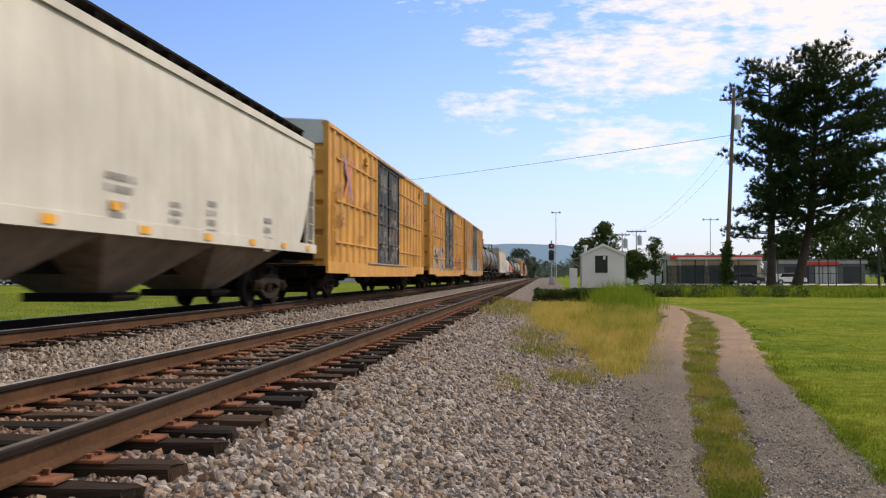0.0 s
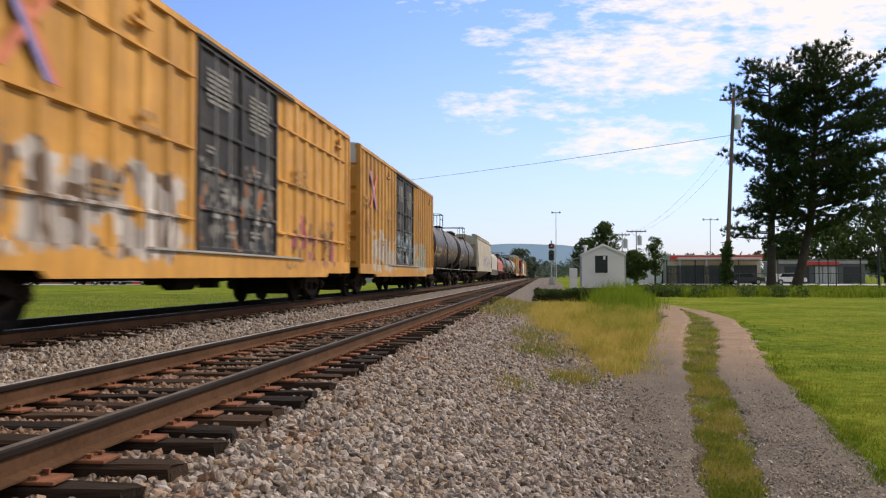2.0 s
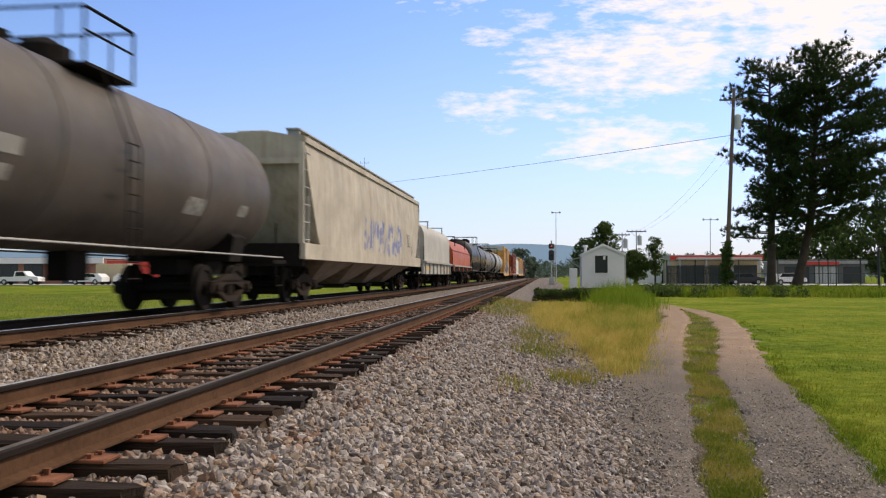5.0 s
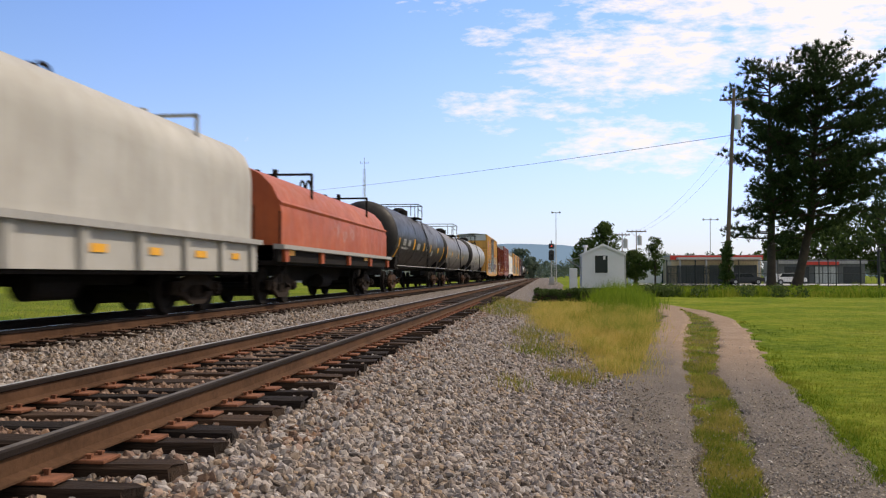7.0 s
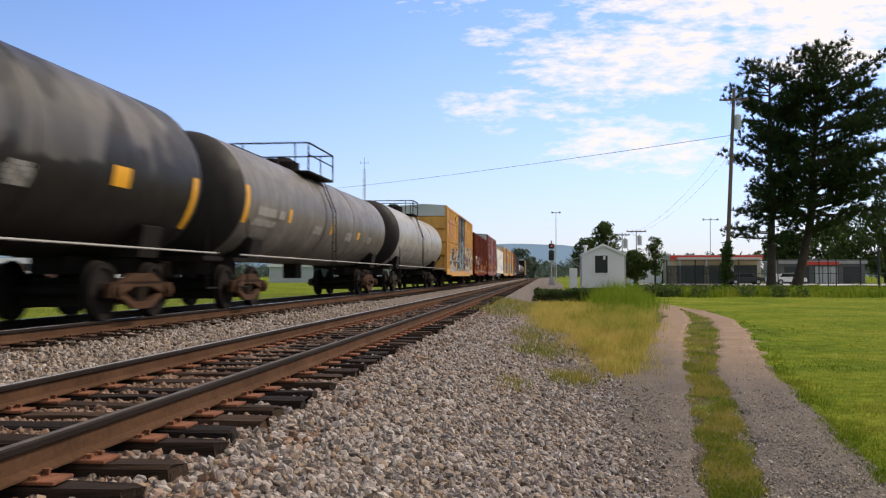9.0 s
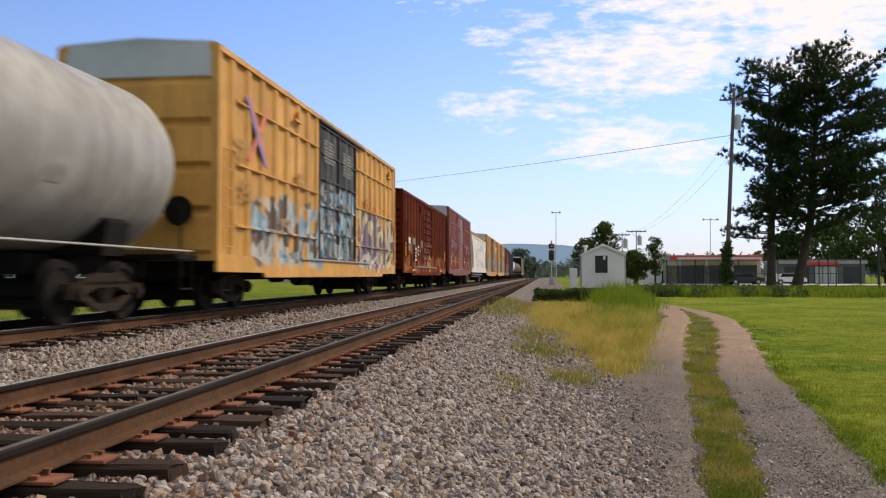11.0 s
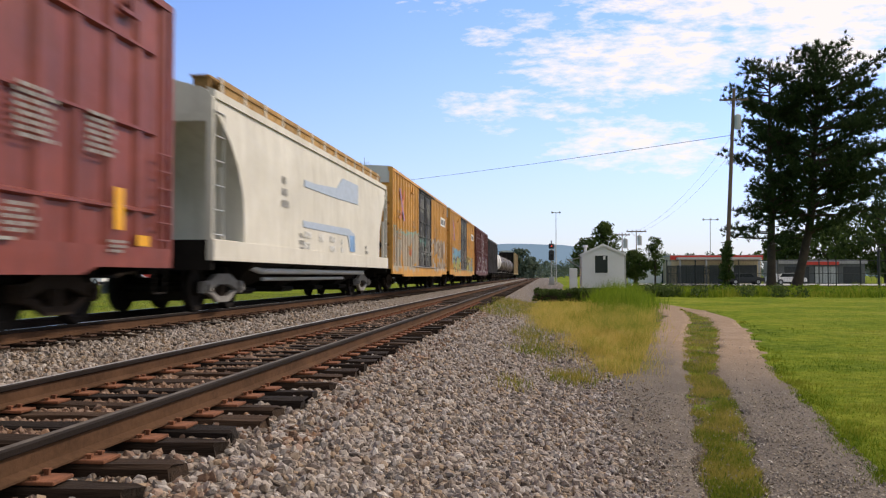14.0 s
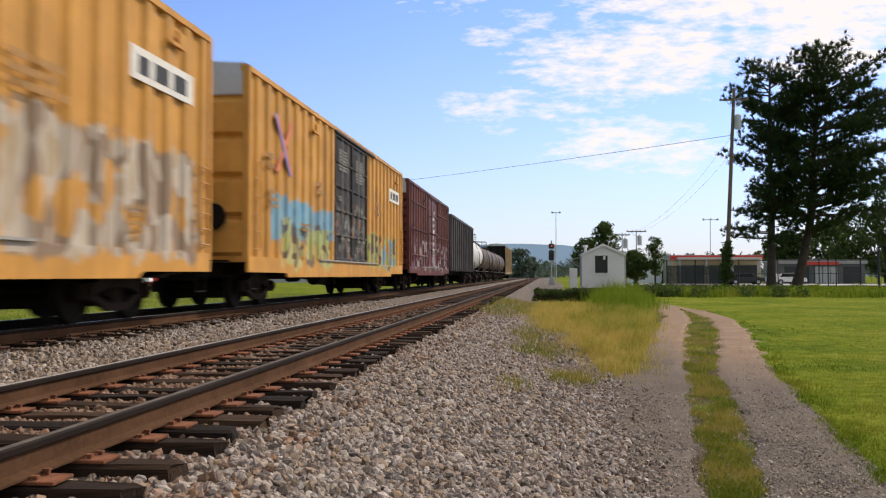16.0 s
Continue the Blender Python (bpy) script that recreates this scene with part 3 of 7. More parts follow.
def sheet(name, xs, ys, height, mat, label, category, shift=None):
    v = [(x + (shift(y) if shift else 0), y, height(x, y)) for y in ys for x in xs]
    n = len(xs)
    f = [(j * n + i, j * n + i + 1, (j + 1) * n + i + 1, (j + 1) * n + i) for j in range(len(ys) - 1) for i in range(n - 1)]
    me = bpy.data.meshes.new(name)
    me.from_pydata(v, [], f)
    me.materials.append(mat)
    me.shade_smooth()
    return tagged(new(name, me), label, category, kind="structure")


half = [0.5 * i for i in range(60)] + [30 + 3 * 1.35 ** i for i in range(24)]
sheet("ground", sorted({-x for x in half} | set(half)), steps(-60, 60, 0.7, 4500, 0.3), ground_z, M["lawn"], "sunlit green mown grass field beside the tracks", "ground")
sheet("ballast_bed", [-11.6 + 0.15 * i for i in range(98)], steps(-6, 26, 0.15, 900, 0.04), ballast_z, M["ballast"],
      "grey crushed stone ballast under both tracks", "ballast", bend)

# two wheel tracks of the dirt road: y, centre and half width of each
RUT_Y = [0.0, 6.9, 10.4, 15.7, 19.8, 25.2, 30.9, 36.0, 42.0, 52.0]
RUTS = [("left", [0.2, 0.62, 1.15, 1.91, 2.57, 3.55, 4.55, 5.0, 5.0, 4.6], [0.7, 0.64, 0.60, 0.57, 0.53, 0.47, 0.45, 0.5, 0.6, 0.6]),
        ("right", [1.55, 2.20, 2.74, 3.42, 4.16, 5.17, 5.95, 6.0, 5.5, 4.9], [0.62, 0.55, 0.52, 0.50, 0.48, 0.44, 0.42, 0.4, 0.4, 0.4])]


def rut(y, c, w, s):
    """Sideways place on a rut: s from -1 to 1, with a ragged edge."""
    rag = 0.30 * noise.noise((y * 1.1, s * 9, c[0] * 7)) + 0.16 * noise.noise((y * 3.7, s * 9, c[0]))
    return float(np.interp(y, RUT_Y, c)) + s * float(np.interp(y, RUT_Y, w)) + (rag * s if abs(s) > 0.99 else 0)


def on_strip(x, y):
    """Between the two ruts, or on the lawn beyond them."""
    left, right = (np.interp(y, RUT_Y, RUTS[0][i]) for i in (1, 2)), (np.interp(y, RUT_Y, RUTS[1][i]) for i in (1, 2))
    (a, aw), (b, bw) = left, right
    return a + aw - 0.05 < x < b - bw or x > b + bw


def on_rut(x, y):
    return any(abs(x - np.interp(y, RUT_Y, c)) < np.interp(y, RUT_Y, w) for _, c, w in RUTS)


for side, c, w in RUTS:
    ys = steps(-3, 25, 0.2, 50, 0.05)
    ss = (-1, -0.8, -0.4, 0, 0.4, 0.8, 1)
    v = []
    for y in ys:
        for s in ss:
            x = rut(y, c, w, s)
            v.append((x, y, ground_z(x, y) + (0.022 if abs(s) < 0.9 else -0.012) - 0.012 * (1 - abs(s)) + 0.01 * noise.noise((x * 2, y * 2, 5))))
    f = [(j * 7 + i, j * 7 + i + 1, (j + 1) * 7 + i + 1, (j + 1) * 7 + i) for j in range(len(ys) - 1) for i in range(6)]
    me = bpy.data.meshes.new("dirt_road")
    me.from_pydata(v, [], f)
    me.materials.append(M["road"])
    me.shade_smooth()
    tagged(new("dirt_road", me), "wheel rut of dry dirt and fine gravel in the grass", "dirt road", "wheel ruts", "structure")

# ---- rails and ties ----
WEB = [(-0.07, 0), (0.07, 0), (0.07, 0.012), (0.012, 0.032), (0.010, 0.118), (0.012, 0.125), (-0.012, 0.125), (-0.010, 0.118), (-0.012, 0.032), (-0.07, 0.012)]
HEAD = [(-0.012, 0.118), (0.012, 0.118), (0.036, 0.130), (0.037, 0.160), (0.029, 0.169), (-0.029, 0.169), (-0.037, 0.160), (-0.036, 0.130)]
WORN = [(-0.021, 0.167), (0.021, 0.167), (0.017, 0.172), (-0.017, 0.172)]


def rail_run(parent, cx, top, head_mat, web_mat):
    ys = [-6, 10, 40, 100, 200, 330] + [330 + 25 * i for i in range(1, 24)]
    for side in (-0.7525, 0.7525):
        g, h, w = Geo(), Geo(), Geo()
        for geo, prof in ((g, WEB), (h, HEAD), (w, WORN)):
            geo.loft([[(cx + side + x + bend(y), y, top - 0.172 + z) for x, z in prof] for y in ys])
        # main line's west rail coloured dark, as under the train's shadow
        r = part("rail", g, web_mat if side < 0 else M["rail_side"], parent, "rust-brown steel rail")
        # dark colour on the head stands for its shaded sides
        part("rail_head", h, M["dark_rail"], r, "dark grimy rail head")
        # siding's west rail gets a brighter steel to paint in its glint
        part("running_surface", w, M["bright_head"] if side < 0 and cx == NEAR_X else head_mat, r, "worn bright running surface")


def tie_mesh(seed):
    r = random.Random(seed)
    bm = bmesh.new()
    bmesh.ops.create_cube(bm, size=1, matrix=Matrix.Diagonal((2.6, 0.225, 0.18, 1)))
    bmesh.ops.bevel(bm, geom=bm.edges[:], offset=0.016, segments=1, affect="EDGES")
    for i in range(5):
        x = -1.1 + 0.44 * i + r.uniform(-0.1, 0.1)
        bmesh.ops.bisect_plane(bm, geom=bm.verts[:] + bm.edges[:] + bm.faces[:], plane_co=(x, 0, 0), plane_no=(1, r.uniform(-0.5, 0.5), 0))
    for p in bm.verts:
        worn = 0.018 if abs(p.co.x) > 1.2 else 0.010
        p.co += Vector((r.uniform(-0.03, 0.03), r.uniform(-worn, worn), r.uniform(-worn, worn * 0.5)))
    me = bpy.data.meshes.new("tie")
    bm.to_mesh(me)
    bm.free()
    me.materials.append(M["tie"])
    return me


def plate_mesh(seed, mat):
    r = random.Random(seed)
    g = Geo()
    g.soft_box(-0.215, 0.215, -0.1, 0.1, 0, 0.022, 0.005)
    for sx in (-0.105, 0.105):
        for sy in (-0.06, 0.06):
            if r.random() < 0.85:
                x, y, q = sx + r.uniform(-0.01, 0.01), sy + r.uniform(-0.01, 0.01), r.uniform(0.028, 0.045)
                g.box(x - 0.012, x + 0.012, y - 0.012, y + 0.012, 0.02, q)
                g.box(x - (0.022 if sx > 0 else 0.016), x + (0.016 if sx > 0 else 0.022), y - 0.017, y + 0.017, q, q + 0.011)
    return g.mesh("tie_plate", M[mat])


TIE_MESHES = [tie_mesh(i) for i in range(8)]
PLATE_MESHES = {NEAR_X: [plate_mesh(i, "plate") for i in range(5)], MAIN_X: [plate_mesh(i, "dull_plate") for i in range(5)]}


def track(name, cx, top, head_mat, first, label):
    t = thing(name, label, "railway track", "parallel tracks", kind="structure")
    rail_run(t, cx, top, head_mat, M["rail_side"] if cx == NEAR_X else M["dark_rail"])
    r = random.Random(int(-cx * 10))
    y, i, at = 0.0, 0, list(first)
    while at[-1] < 88:
        at.append(at[-1] + r.uniform(0.49, 0.61))
    for i, y in enumerate(at):
        ob = put("tie", TIE_MESHES[r.randrange(8)], t, at=pose(cx + r.uniform(-0.06, 0.06), y, top - 0.2 - 0.09 + r.uniform(-0.008, 0.006), 0, 0, r.uniform(-1.3, 1.3)))
        if y < 34:
            for side in (-0.7525, 0.7525):
                put("tie_plate", PLATE_MESHES[cx][r.randrange(5)], t, at=pose(cx + side, y, top - 0.2, 0, 0, r.uniform(-1, 1)))
    g, y = Geo(), at[-1]
    while y < 420:
        y += 0.55
        g.box(cx - 1.3 + bend(y), cx + 1.3 + bend(y), y, y + 0.22, top - 0.36, top - 0.2)
    tagged(part("distant_ties", g, M["tie"], t, "dark ties running into the distance"), kind="stuff")
    return at


NEAR_TIES = track("siding_track", NEAR_X, NEAR_Z, M["rail_head"], [round(-5.65 + 0.55 * i, 2) for i in range(15)] + [2.6, 3.15, 3.68, 4.21, 4.72, 5.36, 5.84, 6.34, 6.84, 7.32, 7.82, 8.45, 9.1, 9.62, 10.2, 10.75],
                  "rusty siding track on dark weathered wooden ties")
MAIN_TIES = track("main_track", MAIN_X, MAIN_Z, M["shiny"], [-5.65], "main line track with bright rail heads on dark ties")


def stones():
    pts, size, foul, foul_size = [], [], [], []
    ties = {NEAR_X: np.array(NEAR_TIES), MAIN_X: np.array(MAIN_TIES)}
    for y0, y1, per, r0, r1 in ((3.2, 9.0, 620, 0.016, 0.052), (9.0, 16.0, 310, 0.025, 0.053), (16.0, 32.0, 115, 0.038, 0.062)):
        n = int((y1 - y0) * 13.8 * per)
        x, y = RNG.uniform(-11.6, 2.2, n), RNG.uniform(y0, y1, n)
        thin = RNG.uniform(0, 1, n)
        for i in np.nonzero((x > -0.66 * y - 0.3) & (thin < np.clip((2.0 - x) / 1.5, 0.12, 1)))[0]:
            px, py, ok = x[i], y[i], True
            for cx, at in ties.items():
                if abs(px - cx) < 1.36 and (np.abs(at - py).min() < 0.125 and thin[i] > 0.05 or abs(abs(px - cx) - 0.7525) < 0.1):
                    ok = False
            if ok:
                s = (r0 + (r1 - r0) * thin[(i * 7) % n] ** 1.8) * (1 if px < 0.3 else max(0.55, 1 - 0.3 * (px - 0.3)))
                over = px - gravel_edge(py)
                if over > 0 and (py > 14 or on_strip(px, py) or thin[(i * 11) % n] > 0.75 - 0.7 * over):
                    continue
                s *= 1 if over < 0 else max(0.45, 0.85 - 0.4 * over)
                gz = ballast_z(px, py) if over < 0 else ground_z(px, py) + 0.02
                dirty = min(abs(px - NEAR_X), abs(px - MAIN_X)) < 0.72 + 0.12 * noise.noise((px, py * 2, 1))
                dirty = dirty or abs(px - NEAR_X) < 1.75 and thin[(i * 13) % n] < 0.30 + 0.5 * noise.noise((px * 1.3, py * 1.3, 6))
                (foul if dirty else pts).append((px, py, gz + s * 0.15))
                (foul_size if dirty else size).append(s)
    scatter_stones("ballast_stones", pts, size, M["stone"], "loose grey and tan crushed ballast stones", "ballast")
    scatter_stones("fouled_stones", foul, foul_size, M["fouled_stone"], "rust-stained ballast stones between the rails", "ballast")
    n = 44000
    x, y = RNG.uniform(0.1, 4.5, n), 4.3 + np.minimum(RNG.exponential(4.2, n), 26)
    keep = [i for i in range(n) if on_rut(x[i], y[i]) and (y[i] < 13 or i % 4 == 0) or i % 4 == 0 and y[i] < 12 and x[i] < np.interp(y[i], RUT_Y, RUTS[1][1])]
    scatter_stones("road_pebbles", [(x[i], y[i], ground_z(x[i], y[i]) + 0.016) for i in keep], 0.006 + 0.02 * RNG.uniform(0, 1, len(keep)) ** 2.2, M["pebble"],
                   "small grey pebbles strewn on the dirt road", "pebbles", True)


stones()

# ---- the train ----
WHEEL_R = 0.457
PARTS = {}


def shared():
    """Meshes that all cars share: truck, side frame, wheelset, coupler."""
    g = Geo()
    g.soft_box(-0.95, 0.95, -0.2, 0.2, 0.36, 0.66, 0.03).tube((0, 0, 0.6), (0, 0, 0.74), 0.22, 12)
    for s in (-1, 1):
        for dy in (-0.11, 0.0, 0.11):
            g.tube((s * 0.98, dy, 0.28), (s * 0.98, dy, 0.52), 0.05, 8)
    g.box(-0.5, 0.5, -0.62, 0.62, 0.3, 0.56)
    for y in (-0.66, 0.66):
        g.soft_box(-0.72, 0.72, y - 0.09, y + 0.09, 0.2, 0.46, 0.02)
    PARTS["truck"] = g.mesh("truck", M["truck"])
    g = Geo()
    out = [(-1.12, 0.36), (-1.1, 0.58), (-0.72, 0.6), (-0.34, 0.74), (0.34, 0.74), (0.72, 0.6), (1.1, 0.58), (1.12, 0.36), (0.8, 0.36), (0.62, 0.44), (0.3, 0.52),
           (0.28, 0.3), (0.62, 0.24), (0.3, 0.16), (-0.3, 0.16), (-0.62, 0.24), (-0.28, 0.3), (-0.3, 0.52), (-0.62, 0.44), (-0.8, 0.36)]
    g.along_x(out[:11] + out[17:], -0.055, 0.055)
    g.along_x([(-0.78, 0.38), (-0.3, 0.16), (0.3, 0.16), (0.78, 0.38), (0.6, 0.4), (0.28, 0.28), (-0.28, 0.28), (-0.6, 0.4)], -0.05, 0.05)
    for y in (-0.89, 0.89):
        g.tube((0.0, y, WHEEL_R), (0.11, y, WHEEL_R), 0.13, 10).tube((0.11, y, WHEEL_R), (0.15, y, WHEEL_R), 0.08, 8)
    for tone in ("truck", "rust_truck", "pale_truck"):
        PARTS["side_frame", tone] = g.mesh("side_frame", M[tone])
    g = Geo()
    g.tube((-0.98, 0, 0), (0.98, 0, 0), 0.08, 10)
    for s in (-1, 1):
        prof = [(s * 0.69, 0.09), (s * 0.69, WHEEL_R + 0.025), (s * 0.715, WHEEL_R + 0.025), (s * 0.725, WHEEL_R), (s * 0.82, WHEEL_R - 0.006), (s * 0.82, 0.36), (s * 0.785, 0.34), (s * 0.78, 0.16), (s * 0.83, 0.14), (s * 0.83, 0.09)]
        g.lathe_x(prof, 0, 0, 28)
    PARTS["wheelset"] = g.mesh("wheelset", M["wheel"], True)
    g = Geo()
    g.box(-0.09, 0.09, -0.75, 0.25, 0.72, 0.94).soft_box(-0.15, 0.17, 0.2, 0.5, 0.66, 1.0, 0.04).box(0.06, 0.16, 0.45, 0.62, 0.68, 0.96)
    PARTS["coupler"] = g.mesh("coupler", M["truck"])


shared()
SPIN = []


def running_gear(car, half, centre, tone="truck"):
    """Two trucks with frames and wheelsets, and a coupler at each end. half: half the body's length."""
    for y in (-centre, centre):
        t = put("truck", PARTS["truck"], car, "dusty three-piece freight truck", pose(0, y, 0))
        for s in (-1, 1):
            put("side_frame", PARTS["side_frame", tone], t, at=pose(s * 0.98, 0, 0, 0, 0, 0 if s > 0 else 180))
        for dy in (-0.89, 0.89):
            w = put("wheelset", PARTS["wheelset"], t, at=pose(0, dy, WHEEL_R))
            SPIN.append((w, dy))
    for s in (-1, 1):
        put("coupler", PARTS["coupler"], car, at=pose(0, s * (half + 0.35), 0, 0, 0, 0 if s > 0 else 180))


def underframe(car, half, sill_z):
    g = Geo()
    g.box(-0.32, 0.32, -half + 0.2, half - 0.2, 0.60, sill_z)
    for i in range(7):
        y = -half + 0.8 + i * (2 * half - 1.6) / 6
        g.along_y([(-1.4, sill_z - 0.2), (-0.3, 0.62), (0.3, 0.62), (1.4, sill_z - 0.2), (1.4, sill_z), (-1.4, sill_z)], y - 0.05, y + 0.05)
    for s in (-1, 1):
        g.box(-0.8, 0.8, min(s * (half - 3.5), s * (half - 0.25)), max(s * (half - 3.5), s * (half - 0.25)), 0.66, sill_z)
    part("underframe", g, M["black_steel"], car)
    b = Geo()
    b.tube((0.75, -1.6, 0.62), (0.75, -0.6, 0.62), 0.2, 12).tube((-0.6, 0.5, 0.66), (-0.6, 1.3, 0.66), 0.17, 12).tube((0.5, 0.7, 0.55), (0.5, 4.5, 0.7), 0.025, 6)
    b.tube((0.6, -4.2, 0.7), (0.6, -1.6, 0.6), 0.025, 6).box(0.55, 0.9, 0.3, 0.6, 0.45, 0.75)
    part("brake_gear", b, M["black_steel"], car)


def ladder(car, y, z0, z1, mat, width=0.42, n=5, x=1.6):
    g = Geo()
    for dy in (-width / 2, width / 2):
        g.tube((x + 0.06, y + dy, z0), (x + 0.06, y + dy, z1), 0.014, 6)
    for i in range(n):
        z = z0 + (z1 - z0) * i / (n - 1)
        g.tube((x + 0.07, y - width / 2, z), (x + 0.07, y + width / 2, z), 0.014, 6)
    part("ladder", g, mat, car)


def stencils(car, rows, mat, label="rows of small worn white stencilling", x=1.63):
    """Bars for lettering: y, z, width, height, lines."""
    g = Geo()
    for y, z, w, h, n in rows:
        for i in range(n):
            zz = z - i * h * 1.7
            ww = w * (1 - 0.22 * ((i * 7 + int(y * 3)) % 3) / 2)
            k = max(2, int(ww / (h * 1.1)))
            for j in range(k):
                yy = y + ww * j / k
                if (i + j * 3 + int(z * 5)) % 7:
                    g.box(x, x + 0.006, yy, yy + ww / k * 0.72, zz - h, zz)
    tagged(part("stencilling", g, mat, car, label), kind="stuff")


def tapes(car, rows, x=1.635, mat=None):
    for y, z, w, h in rows:
        part("reflective_tape", Geo().box(x, x + 0.006, y, y + w, z, z + h), mat or M["tape"], car, "orange-yellow reflective strip")


def corrugated(y0, y1, pitch, depth, x, flat=0.5):
    """Outline from above of a ribbed panel whose ribs stand out to x."""
    n = max(1, round((y1 - y0) / pitch))
    p, pts = (y1 - y0) / n, []
    for i in range(n):
        a = y0 + i * p
        pts += [(x - depth, a), (x - depth, a + p * flat), (x, a + p * (flat + 0.1)), (x, a + p * 0.9)]
    pts.append((x - depth, y1))
    return pts


def boxcar(name, label, a, b, eave, body, door, door_w=4.6, door_off=0.0, pitch=0.95, rails=True, flat=0.62, plug=True, end_cap=True, belly=True, marks=(), marks_mat=None, emblem=None, sill=0.66, group="train of freight cars", door_marks=(), roof_mat=None, end_mat=None):
    car = thing(name, label, "boxcar", group)
    L, H = (b - a) / 2, eave
    d0, d1 = door_off - door_w / 2, door_off + door_w / 2
    z0 = 1.08
    for s in (-1, 1):
        for y0, y1 in ((-L + 0.12, d0), (d1, L - 0.12)):
            pts = corrugated(y0, y1, pitch, 0.065, 1.585, flat)
            inner = [(1.45, y1), (1.45, y0)]
            prof = [(s * x, y) for x, y in pts + inner]
            side = part("side_panel", Geo().along_z(prof, z0, H - 0.12), body, car)
            if rails:
                g = Geo()
                for z in (1.68, 2.90, 4.15):
                    if z < H - 0.4:
                        n = max(1, round((y1 - y0) / pitch))
                        g.along_y([(s * 1.52, z - 0.05), (s * 1.60, z - 0.02), (s * 1.60, z + 0.02), (s * 1.52, z + 0.05)], y0 + (0.9 if y0 < -L + 0.5 else 0.1), y1 - (0.1 if y0 < -L + 0.5 else 0.5))
                part("side_rail", g, body, side)
        for y in (-L, L - 0.13):
            part("corner_post", Geo().box(s * 1.45, s * 1.60, y, y + 0.13, 0.98, H - 0.05), body, car)
        g = Geo()
        g.along_y([(s * 1.40, H - 0.14), (s * 1.605, H - 0.14), (s * 1.605, H - 0.03), (s * 1.55, H), (s * 1.40, H)], -L + 0.02, L - 0.02)
        part("top_chord", g, body, car)
        g = Geo()
        if belly:
            g.along_x([(-L + 0.02, 1.10), (-L + 0.02, 0.77), (-L + 2.7, 0.76), (-L + 2.85, sill), (L - 2.85, sill), (L - 2.7, 0.76), (L - 0.02, 0.77), (L - 0.02, 1.10)], s * 1.53, s * 1.60)
        else:
            g.along_x([(-L + 0.02, 1.12), (-L + 0.02, 0.82), (-L + 2.4, 0.82), (-L + 2.8, 0.71), (L - 2.8, 0.71), (L - 2.4, 0.82), (L - 0.02, 0.82), (L - 0.02, 1.12)], s * 1.53, s * 1.60)
        part("side_sill", g, body, car)
        g = Geo()
        g.box(s * 1.60, s * 1.655, d0 - 3.0 if not plug else d0 - 1.9, d1 + 1.9, 1.10, 1.14)
        part("door_track", g, M["dimmark"], car, "pale worn door track")
        g = Geo()
        g.box(s * 1.60, s * 1.645, d0 - 0.1, d1 + 1.2, H - 0.2, H - 0.13)
        part("upper_door_track", g, door, car)
        # doors
        leaves = [(d0, (d0 + d1) / 2), ((d0 + d1) / 2, d1)] if plug else [(d0, d1)]
        for y0, y1 in leaves:
            leaf = part("door", Geo().box(s * 1.46, s * 1.545, y0 + 0.02, y1 - 0.02, 1.15, H - 0.2), door, car)
            g = Geo()
            nz = 5 if plug else 4 if rails else 9
            for i in range(nz + 1):
                z = 1.18 + (H - 1.44) * i / nz
                g.along_y([(s * 1.54, z - 0.06), (s * 1.60, z - 0.025), (s * 1.60, z + 0.025), (s * 1.54, z + 0.06)], y0 + 0.05, y1 - 0.05)
            for y in (y0 + 0.05, y1 - 0.05):
                g.box(s * 1.54, s * 1.6, y - 0.045, y + 0.045, 1.17, H - 0.22)
            part("door_frame", g, door, leaf)
            g = Geo()
            for f in ((0.34, 0.66) if plug else (0.2,)):
                y = y0 + (y1 - y0) * f
                g.tube((s * 1.62, y, 1.2), (s * 1.62, y, H - 0.3), 0.02, 6)
                g.box(s * 1.6, s * 1.65, y - 0.12, y + 0.12, 1.75, 1.83)
            part("lock_rod", g, M["grey_steel"] if plug else door, leaf, "steel locking rods")
    # ends with level ribs, roof
    for s in (-1, 1):
        prof = [(-s * 0 + s * (L - 0.10), 0.98)]
        n = 4 if plug else 9
        for i in range(n):
            z = 1.05 + (H - 1.75) * i / n
            q = (H - 1.75) / n
            prof += [(s * (L - 0.10), z), (s * (L - 0.10), z + q * (0.06 if plug else 0.35)), (s * (L - 0.01), z + q * (0.16 if plug else 0.5)), (s * (L - 0.01), z + q * 0.9)]
        prof += [(s * (L - 0.10), H - 0.66), (s * (L - 0.10), H - 0.1), (s * (L - 0.22), H - 0.1), (s * (L - 0.22), 0.98)]
        # end_mat blackens an end wall to stand for the shade on it
        part("end_wall", Geo().along_x(prof, -1.45, 1.45), end_mat or body, car, "soot-blackened ribbed end" if end_mat else "")
        if end_cap:
            g = Geo().along_y([(-1.46, H - 0.62), (1.46, H - 0.62), (1.52, H - 0.02), (0, H + 0.1), (-1.52, H - 0.02)], s * (L - 0.095), s * (L - 0.03))
            part("end_cap", g, M["galv"], car, "bare galvanised cap plate")
        g = Geo()
        g.box(-1.2, 1.2, s * (L + 0.02), s * (L + 0.30), 0.98, 1.02).tube((0.9, s * (L + 0.02), 1.9), (0.9, s * (L + 0.16), 1.9), 0.03).lathe_y([(s * (L + 0.12), 0.26), (s * (L + 0.16), 0.28), (s * (L + 0.2), 0.26)], 0.9, 1.9, 16)
        part("end_platform", g, M["black_steel"], car)
    g = Geo()
    rp = [(-1.56, H - 0.01), (-1.5, H + 0.03), (0, H + 0.13), (1.5, H + 0.03), (1.56, H - 0.01), (0, H - 0.06)]
